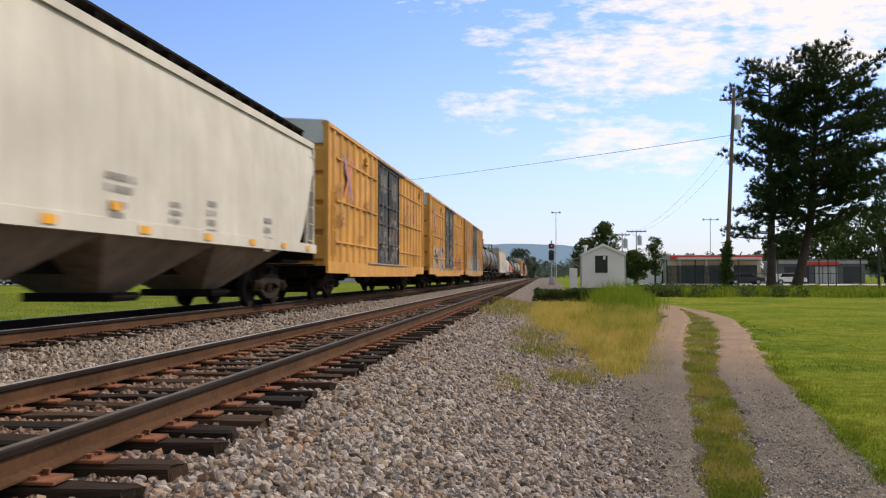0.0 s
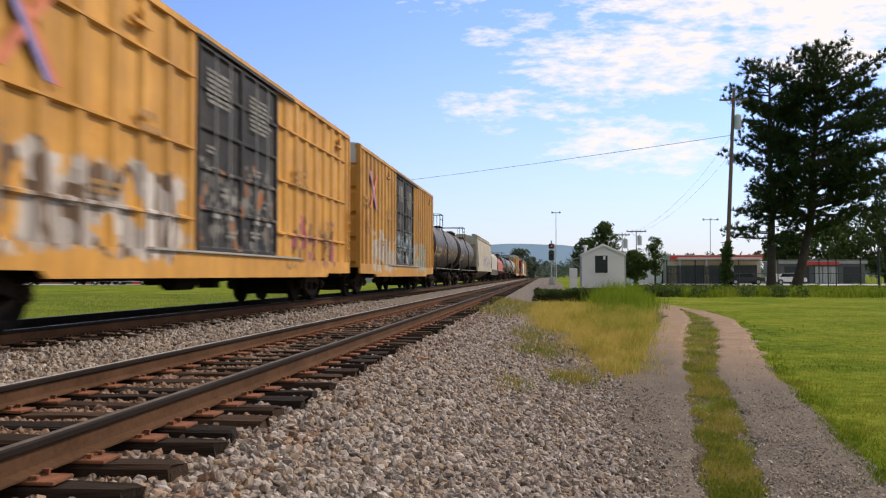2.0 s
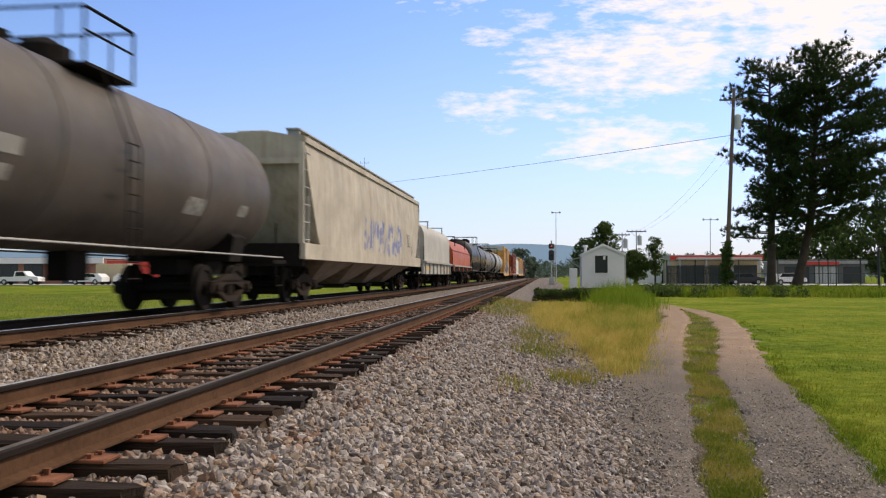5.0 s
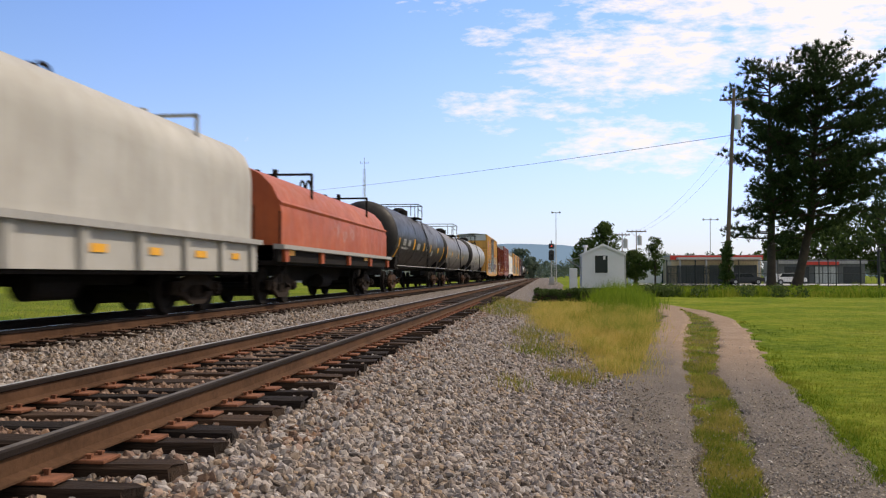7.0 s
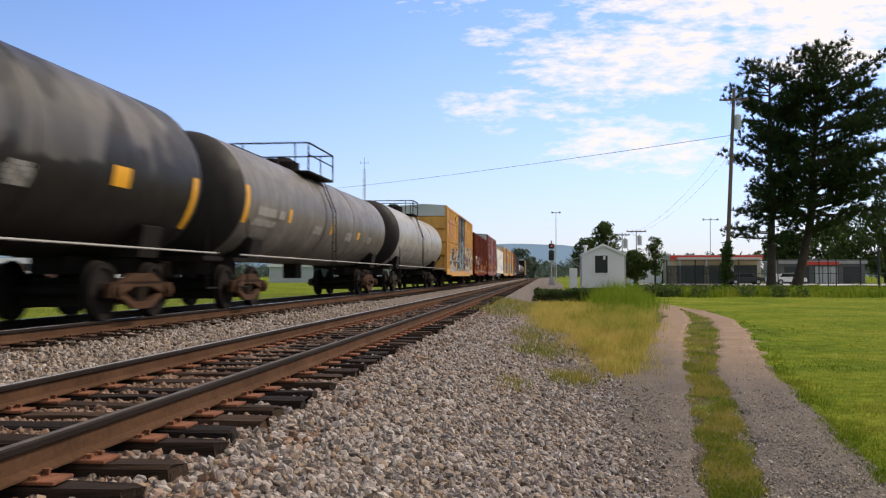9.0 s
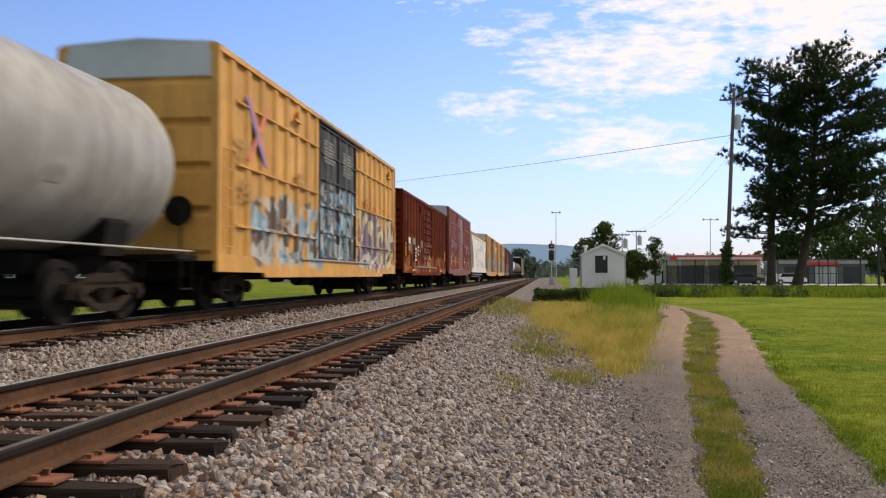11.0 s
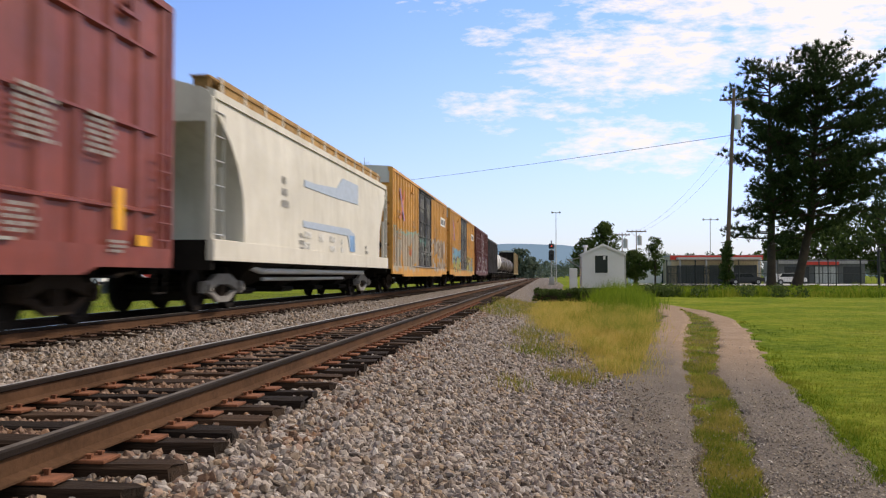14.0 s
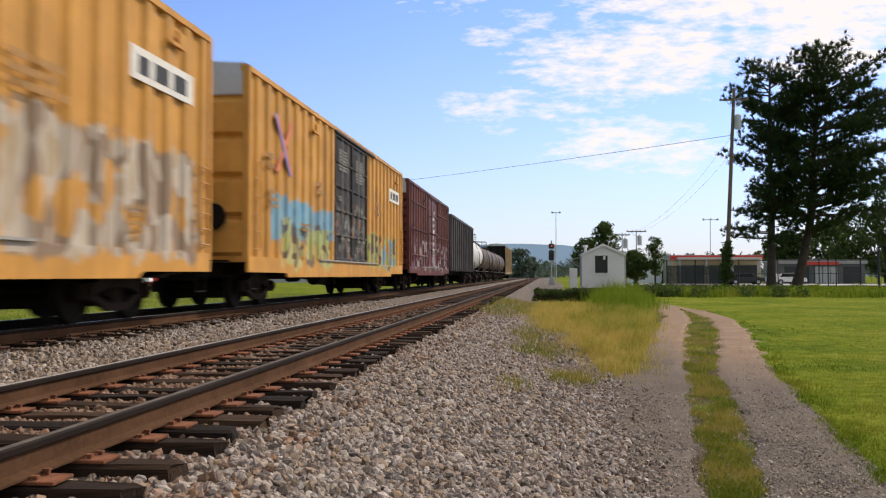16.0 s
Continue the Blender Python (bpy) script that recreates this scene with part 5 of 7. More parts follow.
def train():
    cream = paint("cream_hopper_paint", WARM_WHITE, 0.55, (0.25, 0.20, 0.14), 0.28, 0.10, 0.3, (), rusty=0.12)
    cream_low = paint("grimy_brown_bays", (0.20, 0.155, 0.12), 0.8, dirty=0.6, fade=0.35)
    h1_marks = [(-2.3, 2.15, 0.9, 0.10, 2), (-2.2, 1.75, 0.5, 0.09, 3), (1.4, 2.05, 0.5, 0.1, 4), (-6.5, 1.95, 0.6, 0.1, 3), (-0.2, 1.9, 0.5, 0.08, 3), (4.6, 1.95, 0.6, 0.12, 4)]
    CARS.append(covered_hopper("covered_hopper", "cream grain hopper with brown grimy bays", 4.83, 22.69, cream, cream_low, marks=h1_marks, sill0=1.28, sill1=1.5,
                               patches=[(y, 1.33, 0.34, 0.12) for y in (-6.3, -3.9, -1.3, 1.2, 3.6, 5.8, 7.9)] + [(-2.2, 1.62, 0.3, 0.12), (-6.6, 1.62, 0.5, 0.12)], big=True))
    y1 = paint("yellow_boxcar_paint", YELLOW, 0.5, (0.16, 0.09, 0.04), 0.42, 0.16, 0.55, [(4.6, 7.4, 3.0, 4.3, ((0.45, 0.12, 0.12), (0.5, 0.28, 0.08)), 1.8, -0.12, 9.0)])
    CARS.append(boxcar("boxcar", "yellow high-cube boxcar with black double plug doors", 24.04, 43.68, 5.06, y1, door_paint("black_door_a", TAGS), emblem=-7.2, marks=CAR_MARKS, door_marks=PANEL_MARKS))
    y2 = paint("yellow_paint_white_tag", YELLOW, 0.5, (0.16, 0.09, 0.04), 0.42, 0.16, 0.55,
               [(-8.0, -2.6, 0.95, 2.35, SPRAY_WHITE, 1.7, 0.25, 1.0), (3.0, 8.0, 0.9, 2.2, SPRAY_PINK, 1.6, 0.0, 4.0)])
    CARS.append(boxcar("boxcar", "yellow boxcar with white spray-painted tag low on its side", 46.01, 65.56, 5.06, y2, door_paint("black_door_b", TAGS), emblem=-7.4, marks=CAR_MARKS, door_marks=PANEL_MARKS))
    y3 = paint("amber_paint_grey_tags", (0.50, 0.25, 0.055), 0.5, (0.16, 0.09, 0.04), 0.5, 0.16, 0.55,
               [(-7.4, -2.3, 0.85, 2.4, ((0.45, 0.42, 0.38), (0.5, 0.47, 0.42), (0.32, 0.2, 0.1)), 1.5, 0.2, 2.0), (2.4, 6.8, 0.85, 2.3, ((0.45, 0.44, 0.40), (0.30, 0.40, 0.36), (0.5, 0.46, 0.38)), 1.6, 0.2, 5.0)])
    CARS.append(boxcar("boxcar", "amber boxcar with vertical ribs and pale graffiti", 67.13, 86.2, 5.06, y3, door_paint("black_door_c", [(-2.2, 2.2, 1.2, 2.6, SPRAY_BLUE, 2.2, 0.0, 6.0)]), pitch=0.72, rails=False, flat=0.5,
                       emblem=-7.2, marks=CAR_MARKS, door_marks=PANEL_MARKS))
    grey_tank = paint("weathered_grey_tank_paint", (0.072, 0.063, 0.057), 0.45, (0.12, 0.09, 0.068), 0.5, 0.25, 0.6, (), rusty=0.2)
    # the black shell's grey upper patch is a painted sheen
    black_tank = paint("black_tank_paint", (0.012, 0.011, 0.0105), 0.4, (0.034, 0.027, 0.022), 0.35, 0.3, 0.6, [(0.2, 7.6, 2.2, 3.75, ((0.085, 0.08, 0.075), (0.12, 0.112, 0.105), (0.06, 0.055, 0.05)), 0.6, 0.06, 5.0)], rusty=0.12)
    pale_tank = paint("pale_grey_tank_paint", (0.16, 0.147, 0.134), 0.4, (0.05, 0.042, 0.034), 0.75, 0.3, 0.8, (), rusty=0.15)
    silver_tank = paint("silver_tank_paint", (0.33, 0.32, 0.30), 0.38, (0.10, 0.085, 0.07), 0.6, 0.2, 0.7, (), rusty=0.15)
    tmarks = [(-5.2, -6, 2.0, 0.22, 1), (-5.2, -20, 1.6, 0.10, 2), (1.6, -16, 0.8, 0.08, 4), (4.2, -14, 0.5, 0.06, 4)]
    CARS.append(tank_car("tank_car", "weathered grey tank car with orange tape strips", 87.9, 102.3, grey_tank, 1.45, 2.52, -1.1, 1.55,
                         bands=[(-6.2, -22, 17, 0.2), (-3.4, -14, 8, 0.2), (-1.5, -14, 8, 0.2), (0.75, -14, 8, 0.18), (2.65, -14, 6, 0.18), (5.9, -20, 16, 0.18)], marks=tmarks, belts=(-1.6, 2.4), rh=0.58))
    CARS.append(tank_car("tank_car", "dark grey tank car with a domed hatch", 103.25, 117.2, grey_tank, 1.42, 2.5, -0.85, 1.5, marks=tmarks, belts=(-2.5, 2.5), rh=0.62))
    beige = paint("beige_hopper_paint", (0.47, 0.425, 0.345), 0.55, (0.20, 0.145, 0.09), 0.55, 0.14, 0.75,
                  [(-3.0, 5.2, 1.5, 2.7, ((0.05, 0.10, 0.34), (0.48, 0.46, 0.42), (0.10, 0.16, 0.40), (0.40, 0.38, 0.34)), 1.2, 0.15, 8.0)], rusty=0.15)
    CARS.append(covered_hopper("covered_hopper", "beige covered hopper with blue lettered graffiti", 118.53, 139.25, beige, cream_low, eave=4.15, sill0=1.12, sill1=1.52, bays=4, walkway=M["grey_steel"],
                               marks=[(6.2, 2.5, 0.9, 0.07, 5), (7.4, 2.0, 0.5, 0.06, 4)]))
    hood_grey = paint("pale_grey_hood_paint", (0.40, 0.385, 0.35), 0.55, (0.22, 0.18, 0.13), 0.3, 0.12, 0.35, (), rusty=0.1)
    hood_red = paint("orange_red_hood_paint", (0.37, 0.078, 0.028), 0.5, (0.16, 0.06, 0.04), 0.4, 0.2, 0.5, [(-2.0, 1.2, 1.8, 2.2, ((0.40, 0.2, 0.15), (0.36, 0.14, 0.1)), 3.0, 0.0, 3.0)], rusty=0.2)
    tall = [(1.5, 1.45), (1.5, 2.68), (1.47, 2.92), (1.36, 3.18), (1.12, 3.40), (0.8, 3.52), (0.4, 3.57)]
    low = [(1.5, 1.42), (1.5, 2.2), (1.43, 2.46), (1.27, 2.8), (1.0, 3.08), (0.65, 3.26), (0.3, 3.33)]
    CARS.append(coil_car("coil_car", "pale grey coil car with a tall rounded hood", 141.12, 153.85, tall, hood_grey, hood_grey, 1.45, 8, 0.78,
                         [(-5.4, 1.02, 0.9, 0.14), (-0.6, 1.02, 0.45, 0.12), (1.2, 1.02, 0.4, 0.12), (3.0, 1.02, 0.5, 0.12), (4.8, 1.02, 0.4, 0.12)], True, 3.57))
    # side wall coloured black in place of the dark gap under the ledge
    CARS.append(coil_car("coil_car", "orange-red coil car with a low barrel hood", 155.3, 169.75, low, hood_red, M["black_steel"], 1.42, 5, 1.02,
                         [(-6.4, 1.18, 0.5, 0.2), (2.5, 1.2, 0.5, 0.1)], None, 3.4))
    CARS.append(tank_car("tank_car", "long black tank car with yellow tape strips", 171.4, 190.6, black_tank, 1.45, 2.43, 0.3, 1.45, gear="rust_truck",
                         bands=[(-8.1, -22, 18, 0.2), (-3.75, -10, 10, 0.3), (-0.32, -10, 9, 0.26), (2.3, -11, 8, 0.22), (5.5, -11, 6, 0.5), (8.35, -19, 19, 0.2)], marks=[(-7.3, -4, 1.2, 0.28, 1), (-5.9, -4, 1.2, 0.28, 1), (-7.3, -18, 1.9, 0.1, 1), (-2.6, -6, 0.9, 0.06, 5), (3.0, -14, 0.6, 0.06, 5), (0.6, -8, 0.6, 0.06, 4)], belts=(-3.2, 0.6, 3.6), rh=0.5))
    CARS.append(tank_car("tank_car", "grey tank car with a tall railed platform", 191.3, 209.6, pale_tank, 1.37, 2.41, -0.95, 2.8, rh=0.6, gear="rust_truck",
                         bands=[(-8.1, -8, 17, 0.22), (-4.9, -10, 7, 0.2), (-0.5, -14, 7, 0.16), (3.2, -16, 5, 0.3)], marks=[(-7.4, -7, 2.2, 0.2, 1), (-7.4, -19, 1.6, 0.08, 2), (-2.4, -14, 0.8, 0.06, 4), (1.6, -14, 0.8, 0.07, 4), (5.0, -14, 0.6, 0.06, 4)], belts=(-1.2, 2.5)))
    CARS.append(tank_car("tank_car", "silver tank car with a dark weathered head", 210.6, 228.2, silver_tank, 1.45, 2.5, -1.0, 1.6, marks=tmarks, belts=(-2, 3)))
    y4 = paint("yellow_paint_blue_purple_tags", (0.60, 0.31, 0.075), 0.5, (0.16, 0.09, 0.04), 0.4, 0.16, 0.5,
               [(-7.8, -1.9, 0.85, 2.5, SPRAY_BLUE, 1.3, 0.25, 11.0), (2.8, 9.4, 0.9, 2.9, SPRAY_PURPLE, 1.15, 0.45, 14.0), (3.4, 7.5, 2.9, 3.2, ((0.6, 0.16, 0.03), (0.6, 0.2, 0.05)), 1.5, 0.0, 2.0)])
    CARS.append(boxcar("boxcar", "yellow boxcar covered with blue and purple graffiti", 228.9, 248.38, 5.06, y4, door_paint("black_door_d", [(-2.2, 2.2, 1.2, 3.3, SPRAY_BLUE, 1.6, 0.15, 12.0)]), emblem=-7.4, marks=CAR_MARKS, door_marks=PANEL_MARKS))
    oxide = paint("oxide_red_paint", (0.112, 0.018, 0.006), 0.75, (0.045, 0.016, 0.009), 0.5, 0.14, 0.5,
                  [(-6.6, -1.8, 1.0, 2.5, ((0.34, 0.22, 0.13), (0.13, 0.03, 0.018), (0.40, 0.33, 0.27), (0.16, 0.04, 0.02)), 1.1, -0.12, 6.0), (-1.6, 1.6, 1.1, 2.4, ((0.38, 0.28, 0.2), (0.12, 0.03, 0.02)), 1.6, -0.05, 3.0),
                   (-7.9, 7.9, 0.85, 1.75, ((0.40, 0.17, 0.07), (0.26, 0.085, 0.035), (0.34, 0.13, 0.05)), 0.9, 0.06, 1.0)], rusty=0.3, spec=0.06)
    CARS.append(boxcar("boxcar", "oxide-red ribbed boxcar with patched paint", 250.49, 266.81, 4.43, oxide, oxide, 3.2, -0.1, 0.85, False, 0.5, False, False, False, marks=[(-6.9, 2.4, 0.7, 0.26, 1), (-4.9, 2.0, 0.6, 0.1, 4), (-4.0, 2.1, 0.4, 0.1, 3)], marks_mat=M["mark"], roof_mat=oxide))
    tapes(CARS[-1][0], [(-7.75, 1.55, 0.26, 0.6), (7.3, 1.55, 0.26, 0.6), (-5.6, 0.92, 0.8, 0.08), (0.2, 0.92, 0.5, 0.08), (5.2, 0.92, 0.7, 0.1)], 1.61)
    plum = paint("plum_brown_paint", (0.225, 0.050, 0.037), 0.4, (0.085, 0.03, 0.024), 0.45, 0.3, 0.5, (), rusty=0.2, spec=0.3)
    CARS.append(boxcar("boxcar", "plum-brown high-cube boxcar with a sliding door", 268.72, 285.04, 5.1, plum, plum, 3.8, 0.0, 0.85, True, 0.66, False, True, False, end_mat=M["black_steel"],
                       marks=[(-6.9, 3.1, 0.9, 0.2, 2), (-6.9, 2.2, 0.8, 0.08, 3), (-5.6, 3.0, 0.7, 0.09, 3), (-4.4, 2.9, 0.7, 0.05, 6), (0.6, 3.9, 0.7, 0.1, 4), (3.8, 2.95, 0.9, 0.05, 8), (5.4, 2.9, 0.8, 0.05, 7), (3.6, 1.55, 0.7, 0.045, 5), (6.0, 1.2, 0.6, 0.04, 3)], marks_mat=M["dimmark"]))
    tapes(CARS[-1][0], [(-7.0, 1.35, 0.26, 0.62), (-4.3, 1.35, 0.26, 0.62), (-1.95, 1.5, 0.25, 0.5), (2.1, 1.4, 0.25, 0.6), (6.2, 1.35, 0.28, 0.6), (6.9, 1.14, 0.4, 0.16)], 1.61)
    ivory = paint("ivory_hopper_paint", (0.65, 0.62, 0.55), 0.5, (0.3, 0.25, 0.18), 0.25, 0.08, 0.3, (), rusty=0.06)
    # bays coloured black to paint in the dark gap below the sill
    CARS.append(covered_hopper("covered_hopper", "ivory covered hopper with faded pale blue lettering", 286.85, 304.89, ivory, M["black_steel"], gear="pale_truck", eave=4.05, sill0=0.98, sill1=1.36, crown=4.38, bays=4, ends=[(0.25, 3.72), (0.85, 3.3), (1.3, 2.85), (1.6, 2.35), (1.68, 1.9), (1.7, 1.36)],
                               walkway=plain("rusty_walkway", (0.30, 0.17, 0.06), 0.8, 0.4, 1.0), marks=[(-4.8, 3.0, 0.6, 0.16, 3), (-3.3, 1.75, 0.5, 0.1, 4), (4.7, 1.7, 0.5, 0.1, 3)], bulge=1.58))
    car = CARS[-1][0]
    tan_board = plain("rusty_tan_toe_board", (0.36, 0.21, 0.075), 0.8, 0.45, 1.5)
    board = part("toe_board", Geo().box(1.30, 1.33, -8.1, 8.5, 4.26, 4.56), tan_board, car, "tan rusty board along the roof walkway")
    for i in range(13):
        part("board_post", Geo().box(1.33, 1.36, -8.05 + i * 1.35, -7.96 + i * 1.35, 4.2, 4.56), ivory, board)
    part("air_line", Geo().tube((1.35, -5.6, 0.80), (1.35, 5.4, 0.80), 0.07, 10).tube((1.35, -5.6, 0.80), (1.1, -6.1, 0.95), 0.07, 10), M["galv"], car, "pale discharge pipe along the underframe")
    part("air_line", Geo().tube((1.2, -5.0, 0.62), (1.2, 3.0, 0.62), 0.045, 10), M["galv"], car, "pale discharge pipe along the underframe")
    blue = [(-2.9, 3.12), (-1.8, 3.12), (0.6, 3.25), (1.4, 3.62), (3.5, 3.62), (3.5, 3.0), (0.4, 2.95), (-2.9, 2.95)]
    part("emblem", Geo().along_x(blue, 1.56, 1.598), PAINT_PALE_BLUE, car, "faded pale blue swoosh")
    part("emblem", Geo().along_x([(-3.0, 2.08), (2.2, 2.14), (3.0, 2.0), (3.1, 1.55), (2.3, 1.55), (2.0, 1.92), (-3.0, 1.92)], 1.56, 1.598), PAINT_PALE_BLUE, car, "faded pale blue lettering block")
    part("emblem", Geo().along_x([(2.3, 1.95), (3.0, 1.95), (3.05, 1.45), (2.35, 1.45)], 1.57, 1.603), PAINT_STRONG_BLUE, car, "stronger blue end of the lettering block")
    stencils(car, [(-2.9, 1.82, 0.8, 0.16, 2), (-1.4, 1.82, 0.6, 0.2, 1), (-0.2, 1.82, 0.7, 0.16, 2), (1.1, 1.78, 0.5, 0.14, 2)], M["mark"], "faded grey lettering blocks", 1.594)
    y5 = paint("yellow_paint_teal_tag", (0.60, 0.298, 0.068), 0.5, (0.16, 0.09, 0.04), 0.35, 0.14, 0.45,
               [(-9.6, -2.3, 0.9, 2.75, SPRAY_TEAL, 0.8, 0.45, 21.0), (-9.6, -2.3, 2.55, 2.72, ((0.16, 0.46, 0.40), (0.20, 0.50, 0.44)), 0.8, 0.6, 21.0), (-5.4, -4.6, 1.5, 1.9, ((0.55, 0.14, 0.08), (0.5, 0.12, 0.08)), 1.0, 0.4, 8.0), (2.7, 9.2, 0.9, 2.75, ((0.46, 0.43, 0.38), (0.22, 0.18, 0.15), (0.50, 0.47, 0.42), (0.42, 0.36, 0.26)), 1.4, 0.25, 23.0)])
    CARS.append(boxcar("boxcar", "yellow ribbed boxcar with teal and grey graffiti", 305.95, 325.48, 5.06, y5, door_paint("black_door_e", [(-2.2, 2.2, 1.2, 2.7, ((0.3, 0.29, 0.27), (0.03, 0.03, 0.03), (0.22, 0.25, 0.24)), 2.0, 0.1, 5.0), (-2.2, 0.6, 2.3, 2.5, ((0.12, 0.36, 0.32), (0.15, 0.4, 0.35)), 1.0, 0.5, 7.0)]),
                       pitch=0.72, rails=False, flat=0.5, emblem=-7.3, marks=CAR_MARKS, door_marks=PANEL_MARKS))
    y6 = paint("yellow_paint_sky_blue_tag", (0.60, 0.298, 0.068), 0.5, (0.16, 0.09, 0.04), 0.42, 0.15, 0.5,
               [(-8.2, -2.5, 1.5, 2.55, ((0.10, 0.38, 0.60), (0.15, 0.45, 0.64)), 1.0, 0.5, 31.0), (-7.6, -2.6, 0.9, 2.0, ((0.46, 0.50, 0.16), (0.50, 0.52, 0.24), (0.12, 0.11, 0.10), (0.42, 0.48, 0.16)), 1.7, 0.35, 33.0), (2.3, 8.6, 0.9, 2.2, SPRAY_LIME, 1.7, 0.2, 34.0)])
    CARS.append(boxcar("boxcar", "yellow ribbed boxcar with sky-blue and lime graffiti", 327.52, 347.15, 5.06, y6, door_paint("black_door_f", TAGS), pitch=0.72, rails=False, flat=0.5, emblem=-7.3, marks=CAR_MARKS, door_marks=PANEL_MARKS))
    for car, _ in CARS[-2:]:
        plate = part("patch_panel", Geo().box(1.588, 1.6, 6.6, 8.9, 3.62, 4.12), M["mark"], car, "white repainted number patch")
        part("lettering", Geo().box(1.6, 1.605, 6.85, 7.2, 3.72, 4.0).box(1.6, 1.605, 7.4, 7.9, 3.72, 4.0).box(1.6, 1.605, 8.1, 8.6, 3.72, 4.0), M["fence"], plate, "black lettering bars")
    plum2 = paint("plum_paint_white_tags", (0.11, 0.032, 0.028), 0.5, (0.06, 0.03, 0.025), 0.4, 0.25, 0.5, [(-7.4, 7.4, 0.9, 2.5, ((0.42, 0.40, 0.40), (0.10, 0.04, 0.05), (0.22, 0.12, 0.2), (0.5, 0.48, 0.46)), 1.3, 0.02, 41.0)])
    CARS.append(boxcar("boxcar", "plum boxcar with white graffiti and a pale door", 349.06, 365.48, 5.06, plum2, plum2, 3.8, 0.5, 0.85, True, 0.66, False, True, False, marks=[(0.0, 4.2, 0.6, 0.2, 8)], marks_mat=M["mark"]))
    CARS.append(gondola("open_hopper", "dark grey open hopper with outside posts", 367.14, 385.11, paint("slate_grey_paint", (0.07, 0.07, 0.078), 0.6), 4.6))
    white_tank = paint("white_tank_paint", (0.62, 0.61, 0.59), 0.45, (0.3, 0.27, 0.22), 0.3, 0.08, 0.3, (), rusty=0.05)
    CARS.append(tank_car("tank_car", "white pressure tank car", 386.53, 398.74, white_tank, 1.5, 2.6, 0.0, 2.2, head=white_tank))
    brown_tank = paint("brown_black_tank_paint", (0.075, 0.055, 0.043), 0.5, (0.12, 0.085, 0.06), 0.4)
    for i, s in enumerate((400.1, 416.4, 433.0)):
        CARS.append(tank_car("tank_car", "dark brown-black tank car", s, s + 15.0, brown_tank, 1.45, 2.5, 0.3, 2.6, belts=(-2, 2), head=brown_tank))
    CARS.append(autorack("auto_rack", "tall beige enclosed auto rack at the train's end", 450.24, 478.01, paint("beige_rack_paint", (0.46, 0.36, 0.22), 0.6)))


train()

# ---- sheds, signals, poles ----


